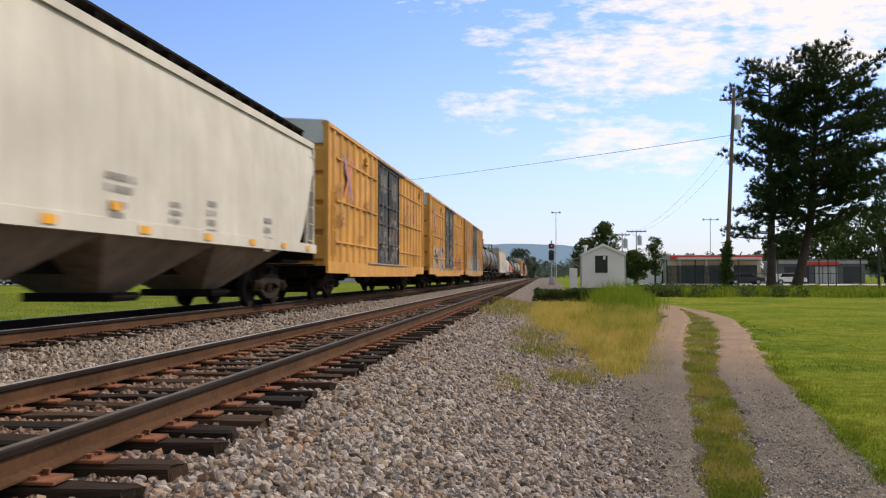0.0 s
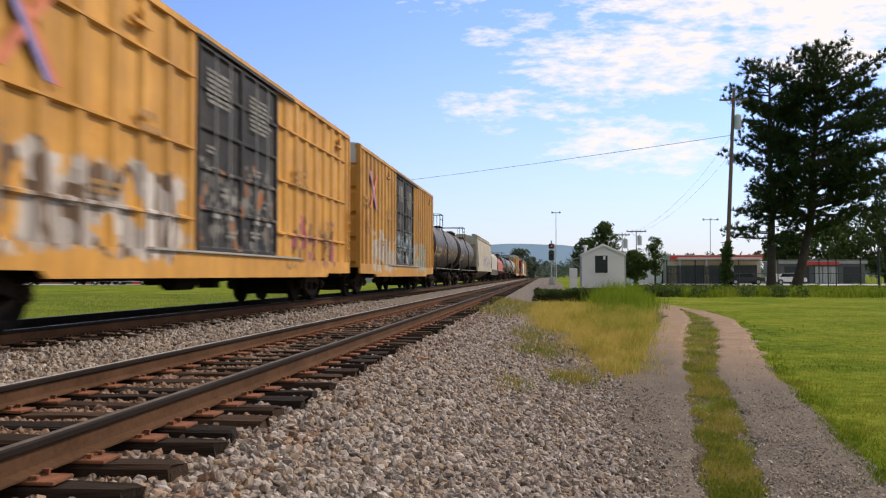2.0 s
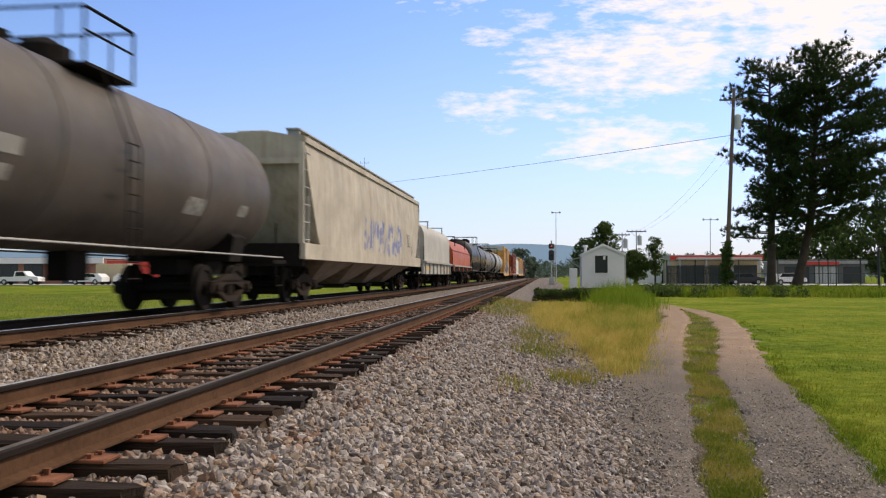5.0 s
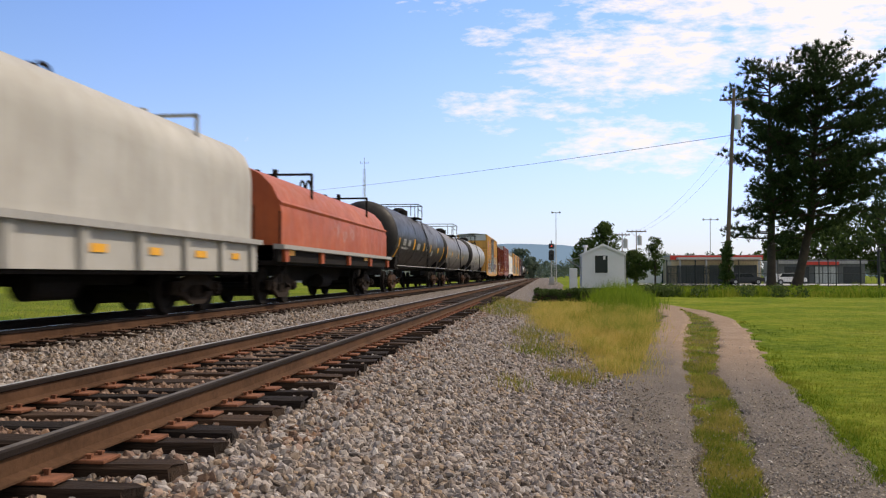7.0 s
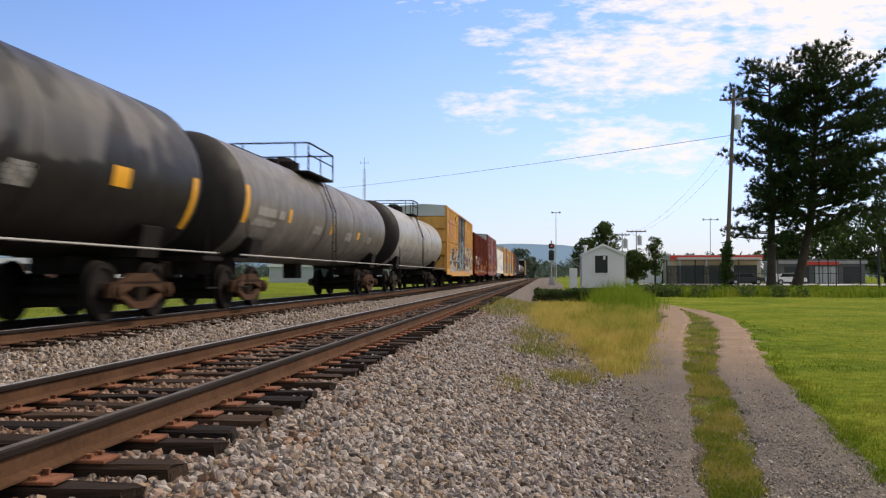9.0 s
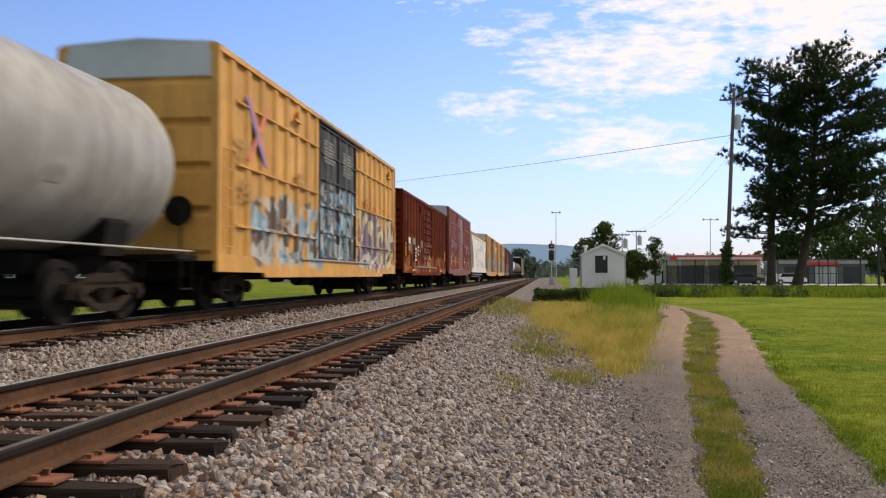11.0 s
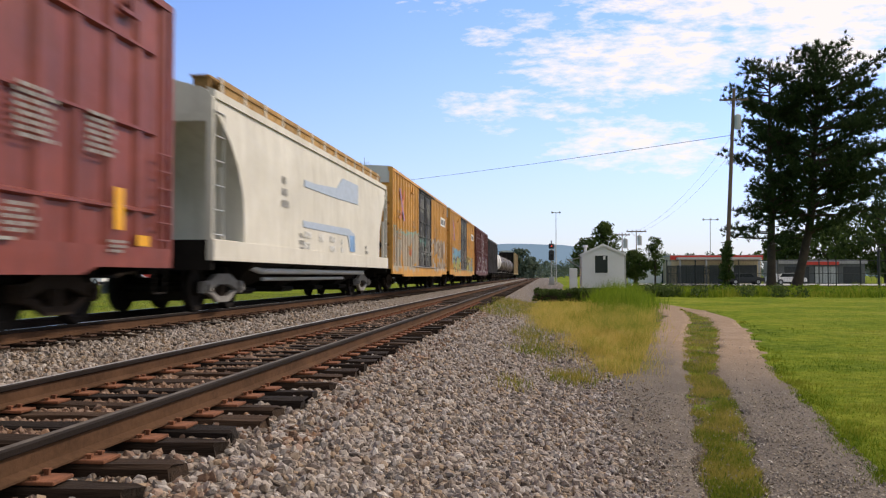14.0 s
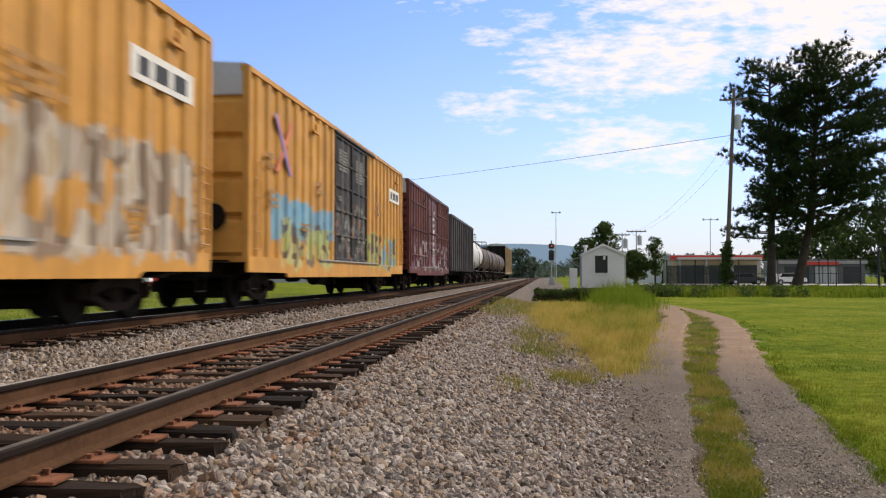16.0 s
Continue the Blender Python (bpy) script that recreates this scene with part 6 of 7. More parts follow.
def relay_shed():
    t = thing("relay_shed", "small white gabled railway shed on dark blocks", "shed", at=pose(0, 50, 0))
    x0, x1, y1, z0, ze, zr = 2.1, 4.46, 2.9, 1.05, 2.95, 3.49
    xm = (x0 + x1) / 2
    g = Geo()
    wx0, wx1, wz0, wz1 = 2.8, 3.55, 1.88, 2.89
    # front wall round its window opening
    g.box(x0, wx0, 0, 0.09, z0, ze).box(wx1, x1, 0, 0.09, z0, ze).box(wx0, wx1, 0, 0.09, z0, wz0).box(wx0, wx1, 0, 0.09, wz1, ze)
    g.along_y([(x0, ze), (x1, ze), (xm, zr)], 0, 0.09)
    part("front_wall", g, M["white"], t)
    part("side_wall", Geo().box(x0, x0 + 0.09, 0.09, y1, z0, ze), M["white"], t)
    part("side_wall", Geo().box(x1 - 0.09, x1, 0.09, y1, z0, ze), M["white"], t)
    part("back_wall", Geo().box(x0 + 0.09, x1 - 0.09, y1 - 0.09, y1, z0, ze).along_y([(x0, ze), (x1, ze), (xm, zr)], y1 - 0.09, y1), M["white"], t)
    part("floor", Geo().box(x0 + 0.09, x1 - 0.09, 0.09, y1 - 0.09, z0, z0 + 0.06), M["pole"], t)
    for a, b, n in ((x0 - 0.07, xm, "roof_slope"), (x1 + 0.07, xm, "roof_slope")):
        k = (zr - ze) / (xm - x0)
        za = zr - k * abs(a - b)
        part(n, Geo().along_y([(a, za), (b, zr), (b, zr + 0.05), (a, za + 0.05)], -0.07, y1 + 0.07), M["white"], t, "white painted roof slope")
    for x in (x0 - 0.05, x1 + 0.05):
        k = (zr - ze) / (xm - x0)
        za = zr - k * abs(x - xm)
        part("fascia_board", Geo().along_y([(x, za - 0.08), (xm, zr - 0.08), (xm, zr), (x, za)], -0.09, -0.07), M["white"], t)
    w = part("window_frame", Geo().box(wx0 - 0.05, wx0 + 0.03, -0.03, 0.0, wz0 - 0.05, wz1 + 0.05).box(wx1 - 0.02, wx1 + 0.03, -0.03, 0.0, wz0 - 0.05, wz1 + 0.05)
             .box(wx0, wx1, -0.03, 0.0, wz0 - 0.05, wz0 + 0.02).box(wx0, wx1, -0.03, 0.0, wz1 - 0.02, wz1 + 0.05), M["white"], t, "thin white window frame")
    part("pane", Geo().box(wx0 + 0.02, wx1 - 0.02, 0.03, 0.045, wz0 + 0.01, wz1 - 0.01), M["glass"], w)
    part("notice", Geo().box(wx1 - 0.26, wx1 - 0.14, 0.015, 0.022, wz1 - 0.24, wz1 - 0.04), M["mark"], w, "white paper notice inside the pane")
    part("roof_vent", Geo().tube((2.33, 0.6, 2.9), (2.33, 0.6, 3.36), 0.09, 12).tube((2.33, 0.6, 3.36), (2.33, 0.6, 3.48), 0.17, 12, 0.12), M["white"], t)
    part("conduit", Geo().tube((x1 + 0.05, 0.1, 0.6), (x1 + 0.05, 0.1, 2.9), 0.035).box(x1 + 0.0, x1 + 0.12, 0.0, 0.2, 1.25, 1.55), M["grey_steel"], t)
    part("awning", Geo().along_y([(x0 - 0.75, 2.62), (x0, 2.78), (x0, 2.82), (x0 - 0.75, 2.66)], 1.2, 2.5).tube((x0 - 0.7, 1.25, 2.64), (x0, 1.25, 2.2), 0.025).tube((x0 - 0.7, 2.45, 2.64), (x0, 2.45, 2.2), 0.025), M["grey_steel"], t)
    for x in (x0 + 0.25, xm, x1 - 0.25):
        for y in (0.3, y1 - 0.3):
            part("pier", Geo().soft_box(x - 0.2, x + 0.2, y - 0.2, y + 0.2, 0.3, z0, 0.02), M["fence"], t, "dark support block")
    c = thing("equipment_cabinet", "white metal trackside equipment cabinet", "cabinet", at=pose(1.63, 50.2, 0))
    part("body", Geo().soft_box(-0.22, 0.22, -0.2, 0.2, 1.0, 2.16, 0.02), M["white"], c)
    part("door", Geo().box(-0.19, 0.19, -0.225, -0.2, 1.1, 2.1), M["white"], c)
    part("leg", Geo().box(-0.18, -0.12, -0.1, 0.1, 0.35, 1.0), M["grey_steel"], c)
    part("leg", Geo().box(0.12, 0.18, -0.1, 0.1, 0.35, 1.0), M["grey_steel"], c)


def signal():
    t = thing("block_signal", "trackside colour-light signal mast showing red", "railway signal", at=pose(0.9, 110, 0.5))
    part("mast", Geo().tube((0, 0, 0.3), (0, 0, 5.6), 0.09, 12), M["galv"], t)
    part("base", Geo().soft_box(-0.4, 0.4, -0.4, 0.4, -0.1, 0.35, 0.04), M["concrete"], t)
    g = Geo()
    for x in (0.35, 0.7):
        g.tube((x, 0.3, 0.1), (x * 0.5 + 0.1, 0.2, 5.2), 0.03, 6)
    for i in range(15):
        g.tube((0.33 - i * 0.006, 0.28, 0.4 + i * 0.32), (0.66 - i * 0.016, 0.28, 0.4 + i * 0.32), 0.02, 6)
    part("ladder", g, M["galv"], t)
    for z, h, lit in ((4.9, 0.42, 0.5), (3.75, 0.85, 0.0)):
        head = part("signal_head", Geo().soft_box(-0.36, 0.36, -0.2, 0.06, z - h * 0.75, z + h * 0.75, 0.12), M["fence"], t, "black signal head")
        part("hood", Geo().tube((0, -0.2, z), (0, -0.42, z - 0.02), 0.2, 14), M["fence"], head)
        part("lens", Geo().tube((0, -0.43, z), (0, -0.45, z), 0.10, 14), glow("red_signal_lens", (1.0, 0.05, 0.03), lit) if lit else M["glass"], head, "glowing red lens" if lit else "unlit dark lens")
    part("relay_box", Geo().soft_box(-0.3, 0.3, -0.5, -0.1, 0.3, 1.1, 0.03), M["galv"], t)


def utility_pole(x, y, base, top, r, arm_z, arm_w, label, lean=0.0, can=None, yaw=0):
    t = thing("utility_pole", label, "utility pole", "roadside utility poles", pose(x, y, base))
    h = top - base
    part("pole", Geo().tube((0, 0, -0.3), (lean, 0, h), r, 10, r * 0.65), M["pole"], t)
    if arm_w:
        k = lean * (arm_z - base) / h
        a = part("crossarm", Geo().box(k - arm_w / 2, k + arm_w / 2, -0.22, -0.1, arm_z - base - 0.07, arm_z - base + 0.07), M["pole"], t)
        for i in (-0.45, -0.2, 0.2, 0.45):
            part("insulator", Geo().tube((k + i * arm_w, -0.16, arm_z - base + 0.07), (k + i * arm_w, -0.16, arm_z - base + 0.26), 0.05, 8, 0.03), M["grey_steel"], a)
        part("brace", Geo().tube((k - arm_w * 0.3, -0.16, arm_z - base), (k, -0.16, arm_z - base - 0.8), 0.025, 6).tube((k + arm_w * 0.3, -0.16, arm_z - base), (k, -0.16, arm_z - base - 0.8), 0.025, 6), M["galv"], t)
    if can:
        k = lean * (can - base) / h
        part("transformer", Geo().tube((k + 0.42, -0.1, can - base - 0.6), (k + 0.42, -0.1, can - base + 0.6), 0.3, 14).tube((k + 0.42, -0.1, can - base + 0.6), (k + 0.42, -0.1, can - base + 0.75), 0.3, 14, 0.1), M["galv"], t, "grey transformer can")
    return t


def light_pole(x, y, base, top, heads, label):
    t = thing("light_pole", label, "light pole", at=pose(x, y, base))
    part("pole", Geo().tube((0, 0, -0.2), (0, 0, top - base), 0.08, 10, 0.05), M["galv"], t)
    part("crossbar", Geo().box(-heads / 2, heads / 2, -0.05, 0.05, top - base - 0.15, top - base - 0.05), M["galv"], t)
    for i in (-1, 0, 1):
        if heads > 1.8 or i:
            part("floodlight", Geo().tube((i * heads * 0.48, -0.1, top - base), (i * heads * 0.48, -0.28, top - base - 0.08), 0.13, 12, 0.18), M["galv"], t)


def cable(a, b, sag, r, label):
    a, b = Vector(a), Vector(b)
    c = bpy.data.curves.new("overhead_wire", "CURVE")
    c.dimensions, c.bevel_depth, c.bevel_resolution = "3D", r, 1
    s = c.splines.new("POLY")
    s.points.add(24)
    for i, p in enumerate(s.points):
        t = i / 24
        q = a.lerp(b, t)
        p.co = (q.x, q.y, q.z - sag * 4 * t * (1 - t), 1)
    c.materials.append(M["wire"])
    return tagged(new("overhead_wire", c), label, "wire")


relay_shed()
signal()
light_pole(2.0, 150, 0.5, 12.5, 1.3, "tall thin grey light pole with a short crossbar")
light_pole(25.6, 140, 0.5, 10.5, 2.2, "grey floodlight pole with three lamp heads")
utility_pole(15.94, 80, 0.5, 18.34, 0.21, 17.3, 2.5, "tall brown wooden utility pole leaning beside pine trees", 0.85, 15.3)
utility_pole(10.41, 120, 0.5, 7.5, 0.09, 7.2, 2.0, "distant wooden utility pole with crossarm and transformer", 0, 6.0)
utility_pole(12.28, 120, 0.5, 7.9, 0.09, 7.65, 2.6, "distant wooden utility pole with a wide crossarm", 0, 6.4)
utility_pole(-82.1, 220, 0.4, 22.6, 0.22, 22.2, 2.4, "far wooden utility pole across the tracks")
cable((16.46, 79.8, 14.15), (-82.1, 220, 22.2), 0.9, 0.024, "thin overhead wire crossing above the tracks")
cable((16.4, 79.8, 13.9), (12.3, 120, 7.7), 1.2, 0.008, "thin slack wire between utility poles")
cable((16.5, 79.8, 12.6), (12.9, 120, 7.6), 1.0, 0.008, "thin slack wire between utility poles")


def lattice_mast():
    t = thing("radio_mast", "slender grey lattice radio mast with antennas", "radio mast", at=pose(-31.05, 150, 0.4))
    g = Geo()
    c = [(-0.3, -0.2), (0.3, -0.2), (0, 0.35)]
    for x, y in c:
        g.tube((x, y, 0), (x * 0.6, y * 0.6, 20.0), 0.035, 6)
    for i in range(26):
        z = i * 0.76
        for j in range(3):
            (xa, ya), (xb, yb) = c[j], c[(j + 1) % 3]
            k, m = 1 - 0.4 * z / 20, 1 - 0.4 * (z + 0.76) / 20
            g.tube((xa * k, ya * k, z), (xb * m, yb * m, z + 0.76), 0.018, 5)
    part("lattice", g, M["galv"], t)
    part("antenna", Geo().tube((0, 0, 19.8), (0, 0, 21.9), 0.03).box(-0.7, 0.7, -0.03, 0.03, 20.9, 20.96).box(-0.72, -0.66, -0.03, 0.03, 20.9, 21.3).box(0.66, 0.72, -0.03, 0.03, 20.9, 21.15), M["grey_steel"], t)


lattice_mast()

# ---- trees ----


def limb_tube(g, pts, r0, r1):
    for i in range(len(pts) - 1):
        f0, f1 = i / (len(pts) - 1), (i + 1) / (len(pts) - 1)
        g.tube(pts[i], pts[i + 1], r0 + (r1 - r0) * f0, 6, r0 + (r1 - r0) * f1)


def pine(label, base, stem, reach, limbs, seed, r0=0.5, east=0.0):
    """A white pine: stem points, level limbs that turn up, needle sprays in flat plates. reach: height and limb length."""
    r = random.Random(seed)
    t = thing("pine_tree", label, "pine tree", "tall pines by the fence", pose(*base))
    g = Geo()
    zs, xs = [p[1] for p in stem], [p[0] for p in stem]
    ring = []
    for i in range(15):
        z = zs[-1] * i / 14
        rad = 0.82 * r0 * (1 - 0.86 * i / 14) * (1.25 if i == 0 else 1)
        x = float(np.interp(z, zs, xs))
        ring.append([(x + rad * math.cos(a * math.pi / 5), rad * math.sin(a * math.pi / 5), z) for a in range(10)])
    part("trunk", g.loft(ring), M["bark"], t, "dark furrowed trunk", smooth=True)
    g = Geo()
    tufts, ways = [], []
    hz, hr = [p[0] for p in reach], [p[1] for p in reach]
    for i in range(limbs):
        z = hz[0] + (zs[-1] - hz[0]) * ((i + r.random()) / limbs) ** 0.9
        a = i * 2.4 + r.uniform(-1.2, 1.2)
        ln = float(np.interp(z, hz, hr)) * r.uniform(0.42, 1.12) * (1 + east * max(0, math.cos(a)) * (1 if z < 18.5 else 0.3))
        x0 = float(np.interp(z, zs, xs))
        up = r.uniform(-0.12, 0.45) + 0.7 * max(0, (z / zs[-1] - 0.75)) * (1 - 0.8 * max(0, math.cos(a)) * (east > 0))
        d = Vector((math.cos(a), math.sin(a), 0))
        pts = [Vector((x0, 0, z)) + d * ln * f + Vector((0, 0, ln * (up * f + 0.12 * f * f))) for f in (0, 0.3, 0.6, 0.85, 1.0)]
        limb_tube(g, pts, 0.045 + 0.022 * ln * 0.6, 0.02)
        # side shoots, each with upturned needle tufts
        n = max(5, int(ln * 3.4))
        for j in range(n):
            f = 0.2 + 0.8 * (j + r.random()) / n
            side = d.cross(Vector((0, 0, 1))) * (1 if j % 2 else -1)
            q = Vector((x0, 0, z)) + d * ln * f + Vector((0, 0, ln * (up * f + 0.12 * f * f)))
            way = (d * r.uniform(0.5, 1.0) + side * r.uniform(0.25, 1.0) + Vector((0, 0, r.uniform(0.05, 0.5)))).normalized()
            reach_j = (0.4 + 0.26 * ln * (1.1 - 0.7 * f)) * r.uniform(0.7, 1.25)
            m = max(2, int(reach_j / 0.26))
            for i2 in range(m):
                tip = q + way * reach_j * (i2 + 1) / m
                tufts.append((tip.x + r.gauss(0, 0.16), tip.y + r.gauss(0, 0.16), tip.z + r.gauss(0, 0.2)))
                ways.append((way.x, way.y, way.z + 0.5))
    tagged(part("branchwork", g, M["bark"], t, "dark level limbs"), kind="stuff")
    per = 25
    c = np.repeat(np.array(tufts), per, 0)
    w = np.repeat(np.array(ways), per, 0) + RNG.normal(0, 0.48, (len(c), 3))
    w /= np.linalg.norm(w, axis=1, keepdims=True)
    ln = RNG.uniform(0.28, 0.58, (len(c), 1))
    side = np.cross(w, RNG.normal(0, 1, (len(c), 3)))
    side /= np.linalg.norm(side, axis=1, keepdims=True)
    mid, tip, side = c + w * ln * 0.45, c + w * ln, side * 0.024
    v = np.stack([c, mid + side, tip, mid - side], 1).reshape(-1, 3)
    tri = (np.array([[0, 1, 2], [0, 2, 3]])[None] + (np.arange(len(c)) * 4)[:, None, None]).reshape(-1, 3)
    tagged(put("needles", fast_mesh("needles", v, tri, M["needles"]), t, "dark green needle sprays"), kind="stuff")


pine("tall dark pine with level needle plates", (21.03, 85, 0.45), [(0, 0), (0.1, 8), (-0.05, 14), (0.1, 20.8)],
     [(3.4, 2.6), (5.5, 4.2), (8, 3.6), (11, 3.6), (14, 3.6), (17, 3.5), (19, 3.8), (20.5, 2.2), (21.5, 0.9)], 78, 3, 0.52)
pine("tallest dark pine with a leaning trunk", (23.41, 85.6, 0.5), [(0, 0), (0.75, 3.2), (1.5, 7), (1.7, 12), (2.1, 18), (2.2, 22.2)],
     [(4.4, 3.6), (7, 5.6), (10, 6.0), (13, 6.0), (16, 5.8), (18.5, 4.8), (20.5, 3.2), (22, 1.3)], 120, 8, 0.58, 0.5)
pine("dark pine partly hidden behind the others", (38.5, 104, 0.5), [(0, 0), (0.2, 8), (0, 14)], [(4, 3.0), (7, 4.0), (11, 3.2), (13.5, 1.2)], 34, 15, 0.4)


def broad_tree(label, base, height, width, seed, mat="leaves", per=55, leaf=0.16, clumps=48, trunk=0.25, low=0.25, group="distant trees", depth=1.0):
    r = random.Random(seed)
    t = thing("tree", label, "tree", group, pose(*base))
    g = Geo().tube((0, 0, -0.3), (0, 0, height * 0.55), trunk, 8, trunk * 0.5)
    part("trunk", g, M["bark"], t)
    g, centres, radii = Geo(), [], []
    for i in range(clumps):
        z = height * (low + (0.95 - low) * r.random())
        f = (z / height - low) / (1 - low)
        w = width / 2 * (0.55 + 0.9 * f * (1 - f) * 2) * (1.0 if f < 0.6 else 1.45 - 0.8 * f)
        a, q = r.uniform(0, 6.28), w * r.random() ** 0.5
        p = (q * math.cos(a), q * math.sin(a) * depth, z)
        centres.append(p)
        radii.append(r.uniform(0.08, 0.15) * (width + height) / 2 + 0.15)
        if i % 4 == 0:
            limb_tube(g, [(0, 0, height * 0.3), (p[0] * 0.5, p[1] * 0.5, height * 0.3 + (z - height * 0.3) * 0.6), p], trunk * 0.35, 0.03)
    tagged(part("branchwork", g, M["bark"], t), kind="stuff")
    v, tri = leaf_cloud(centres, radii, per, leaf)
    tagged(put("crown", fast_mesh("crown", v, tri, M[mat]), t, "green leaf clumps"), kind="stuff")


broad_tree("round green broadleaf tree behind the shed", (4.4, 90, 0.4), 5.5, 2.7, 21)
broad_tree("taller dark green tree behind the shed", (6.2, 91, 0.4), 6.9, 2.4, 22, low=0.12, clumps=60)
broad_tree("drooping dark green conifer beside distant poles", (11.3, 92, 0.4), 5.4, 1.3, 23, low=0.3, clumps=26, leaf=0.13, trunk=0.12)
broad_tree("broad low dark tree behind the shed", (9.4, 92.6, 0.4), 4.0, 3.4, 24, low=0.26, clumps=60, leaf=0.14)
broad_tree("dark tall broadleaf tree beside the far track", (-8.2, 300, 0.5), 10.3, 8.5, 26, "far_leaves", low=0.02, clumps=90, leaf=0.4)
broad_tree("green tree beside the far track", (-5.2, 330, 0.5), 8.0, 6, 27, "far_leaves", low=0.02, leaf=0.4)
broad_tree("dark leafy tree behind the buildings", (47.0, 150, 0.5), 10.5, 12, 31, low=0.15, clumps=90, leaf=0.35)
broad_tree("dark leafy tree behind the buildings", (55.0, 150, 0.5), 12.5, 13, 32, low=0.15, clumps=90, leaf=0.35)
broad_tree("dark leafy tree behind the buildings", (40.5, 155, 0.5), 8.5, 8, 33, low=0.15, clumps=70, leaf=0.35)
broad_tree("green ivy climbing a wooden pole", (16.0, 79.8, 0.4), 4.4, 0.75, 34, low=0.02, clumps=36, per=60, leaf=0.13, trunk=0.1)


def far_woods():
    r = random.Random(5)
    centres, radii = [], []
    for i in range(900):
        d = r.uniform(420, 700)
        x = d * r.uniform(-0.62, 0.52)
        if -25 < x - 3 < -8 and d < 500:
            continue
        h = r.uniform(3, 8.5) * (d / 480) * (1.55 if x > 0.03 * d else 1.0)
        for z in (h * 0.3, h * 0.65, h * 0.9):
            centres.append((x + r.uniform(-3, 3), d, 0.5 + z))
            radii.append(r.uniform(2.0, 4.2))
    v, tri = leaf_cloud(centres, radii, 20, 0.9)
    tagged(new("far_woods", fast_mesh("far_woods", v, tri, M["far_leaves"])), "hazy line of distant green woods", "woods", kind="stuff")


far_woods()


def ridge():
    xs = [-4200 + 60 * i for i in range(141)]
    v, f = [], []
    for x in xs:
        z = 96 + 14 * noise.noise((x * 0.0016, 0, 2)) + 5 * noise.noise((x * 0.007, 0, 5)) - max(0, x - 95) * 0.22
        z += 12 * math.exp(-((x + 50) / 330) ** 2)
        v += [(x, 3000, -20), (x, 3000 + 30, max(20, z)), (x, 3500, max(15, z * 0.8))]
    n = len(xs)
    for i in range(n - 1):
        f += [(3 * i, 3 * i + 3, 3 * i + 4, 3 * i + 1), (3 * i + 1, 3 * i + 4, 3 * i + 5, 3 * i + 2)]
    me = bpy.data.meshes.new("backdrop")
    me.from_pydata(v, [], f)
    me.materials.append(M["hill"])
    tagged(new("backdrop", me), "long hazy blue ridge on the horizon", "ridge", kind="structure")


ridge()

# ---- buildings, fence, vehicles on the far side of the field ----


def shop(name, label, x0, x1, y, depth, h, wall, fascia, fascia_h, bays, glass="dark", group="roadside shops", canopy=None):
    t = thing(name, label, "building", group, pose(0, y, 0.45))
    part("wall", Geo().box(x0, x1, 0.0, depth, -0.3, h), wall, t)
    part("roof", Geo().box(x0 - 0.15, x1 + 0.15, -0.15, depth + 0.15, h, h + 0.18), M["roof_grey"], t)
    part("fascia", Geo().box(x0 - 0.2, x1 + 0.2, -0.45, -0.16, h - fascia_h, h + 0.1), fascia, t)
    n = len(bays)
    for a, b, z0, z1, m in bays:
        w = part("window", Geo().box(a, b, -0.06, -0.004, z0, z1), M[m], t)
        g = Geo()
        k = max(2, round((b - a) / 1.2))
        for i in range(k + 1):
            x = a + (b - a) * i / k
            g.box(x - 0.04, x + 0.04, -0.1, -0.06, z0, z1)
        part("mullion", g, M["fence"], w)
    if canopy:
        c0, c1, out = canopy
        part("canopy", Geo().box(c0, c1, -out, -0.46, h - 0.5, h - 0.2), M["concrete"], t)
        for i in range(4):
            x = c0 + 0.3 + (c1 - c0 - 0.6) * i / 3
            part("column", Geo().box(x - 0.12, x + 0.12, -out + 0.1, -out + 0.34, -0.2, h - 0.5), M["grey_steel"], t)
    return t


shop("shop_building", "long low white building with a plain wall", 13.8, 20.2, 140, 9, 3.9, M["bright_white"], M["bright_white"], 0.3, [(18.2, 19.2, 0.0, 2.1, "dark")])
shop("shop_building", "low building with a red fascia and dark glass front", 18.4, 31.0, 131, 9, 4.1, M["beige"], M["red"], 0.5,
     [(19.3, 23.0, 0.2, 2.8, "smoky"), (23.8, 26.4, 0.2, 2.8, "smoky"), (27.2, 30.4, 0.2, 2.8, "dark")], canopy=(19.0, 30.5, 2.6))
shop("shop_building", "low dark grey shop with a red sign board", 34.0, 46.0, 133, 9, 3.4, M["smoky"], M["grey_steel"], 0.4,
     [(34.8, 38.2, 0.2, 2.6, "dark"), (39.0, 42.2, 0.2, 2.6, "galv"), (43.0, 45.4, 0.2, 2.6, "dark")])
tagged(part("sign_board", Geo().box(37.4, 42.2, 132.3, 132.54, 3.3, 3.75), M["red"], None), "plain red sign board on a shop front", "sign")
sheet("car_park", [8, 20, 40, 75], [104, 112, 128], lambda x, y: 0.60, M["concrete"], "pale concrete car park before the shops", "car park")


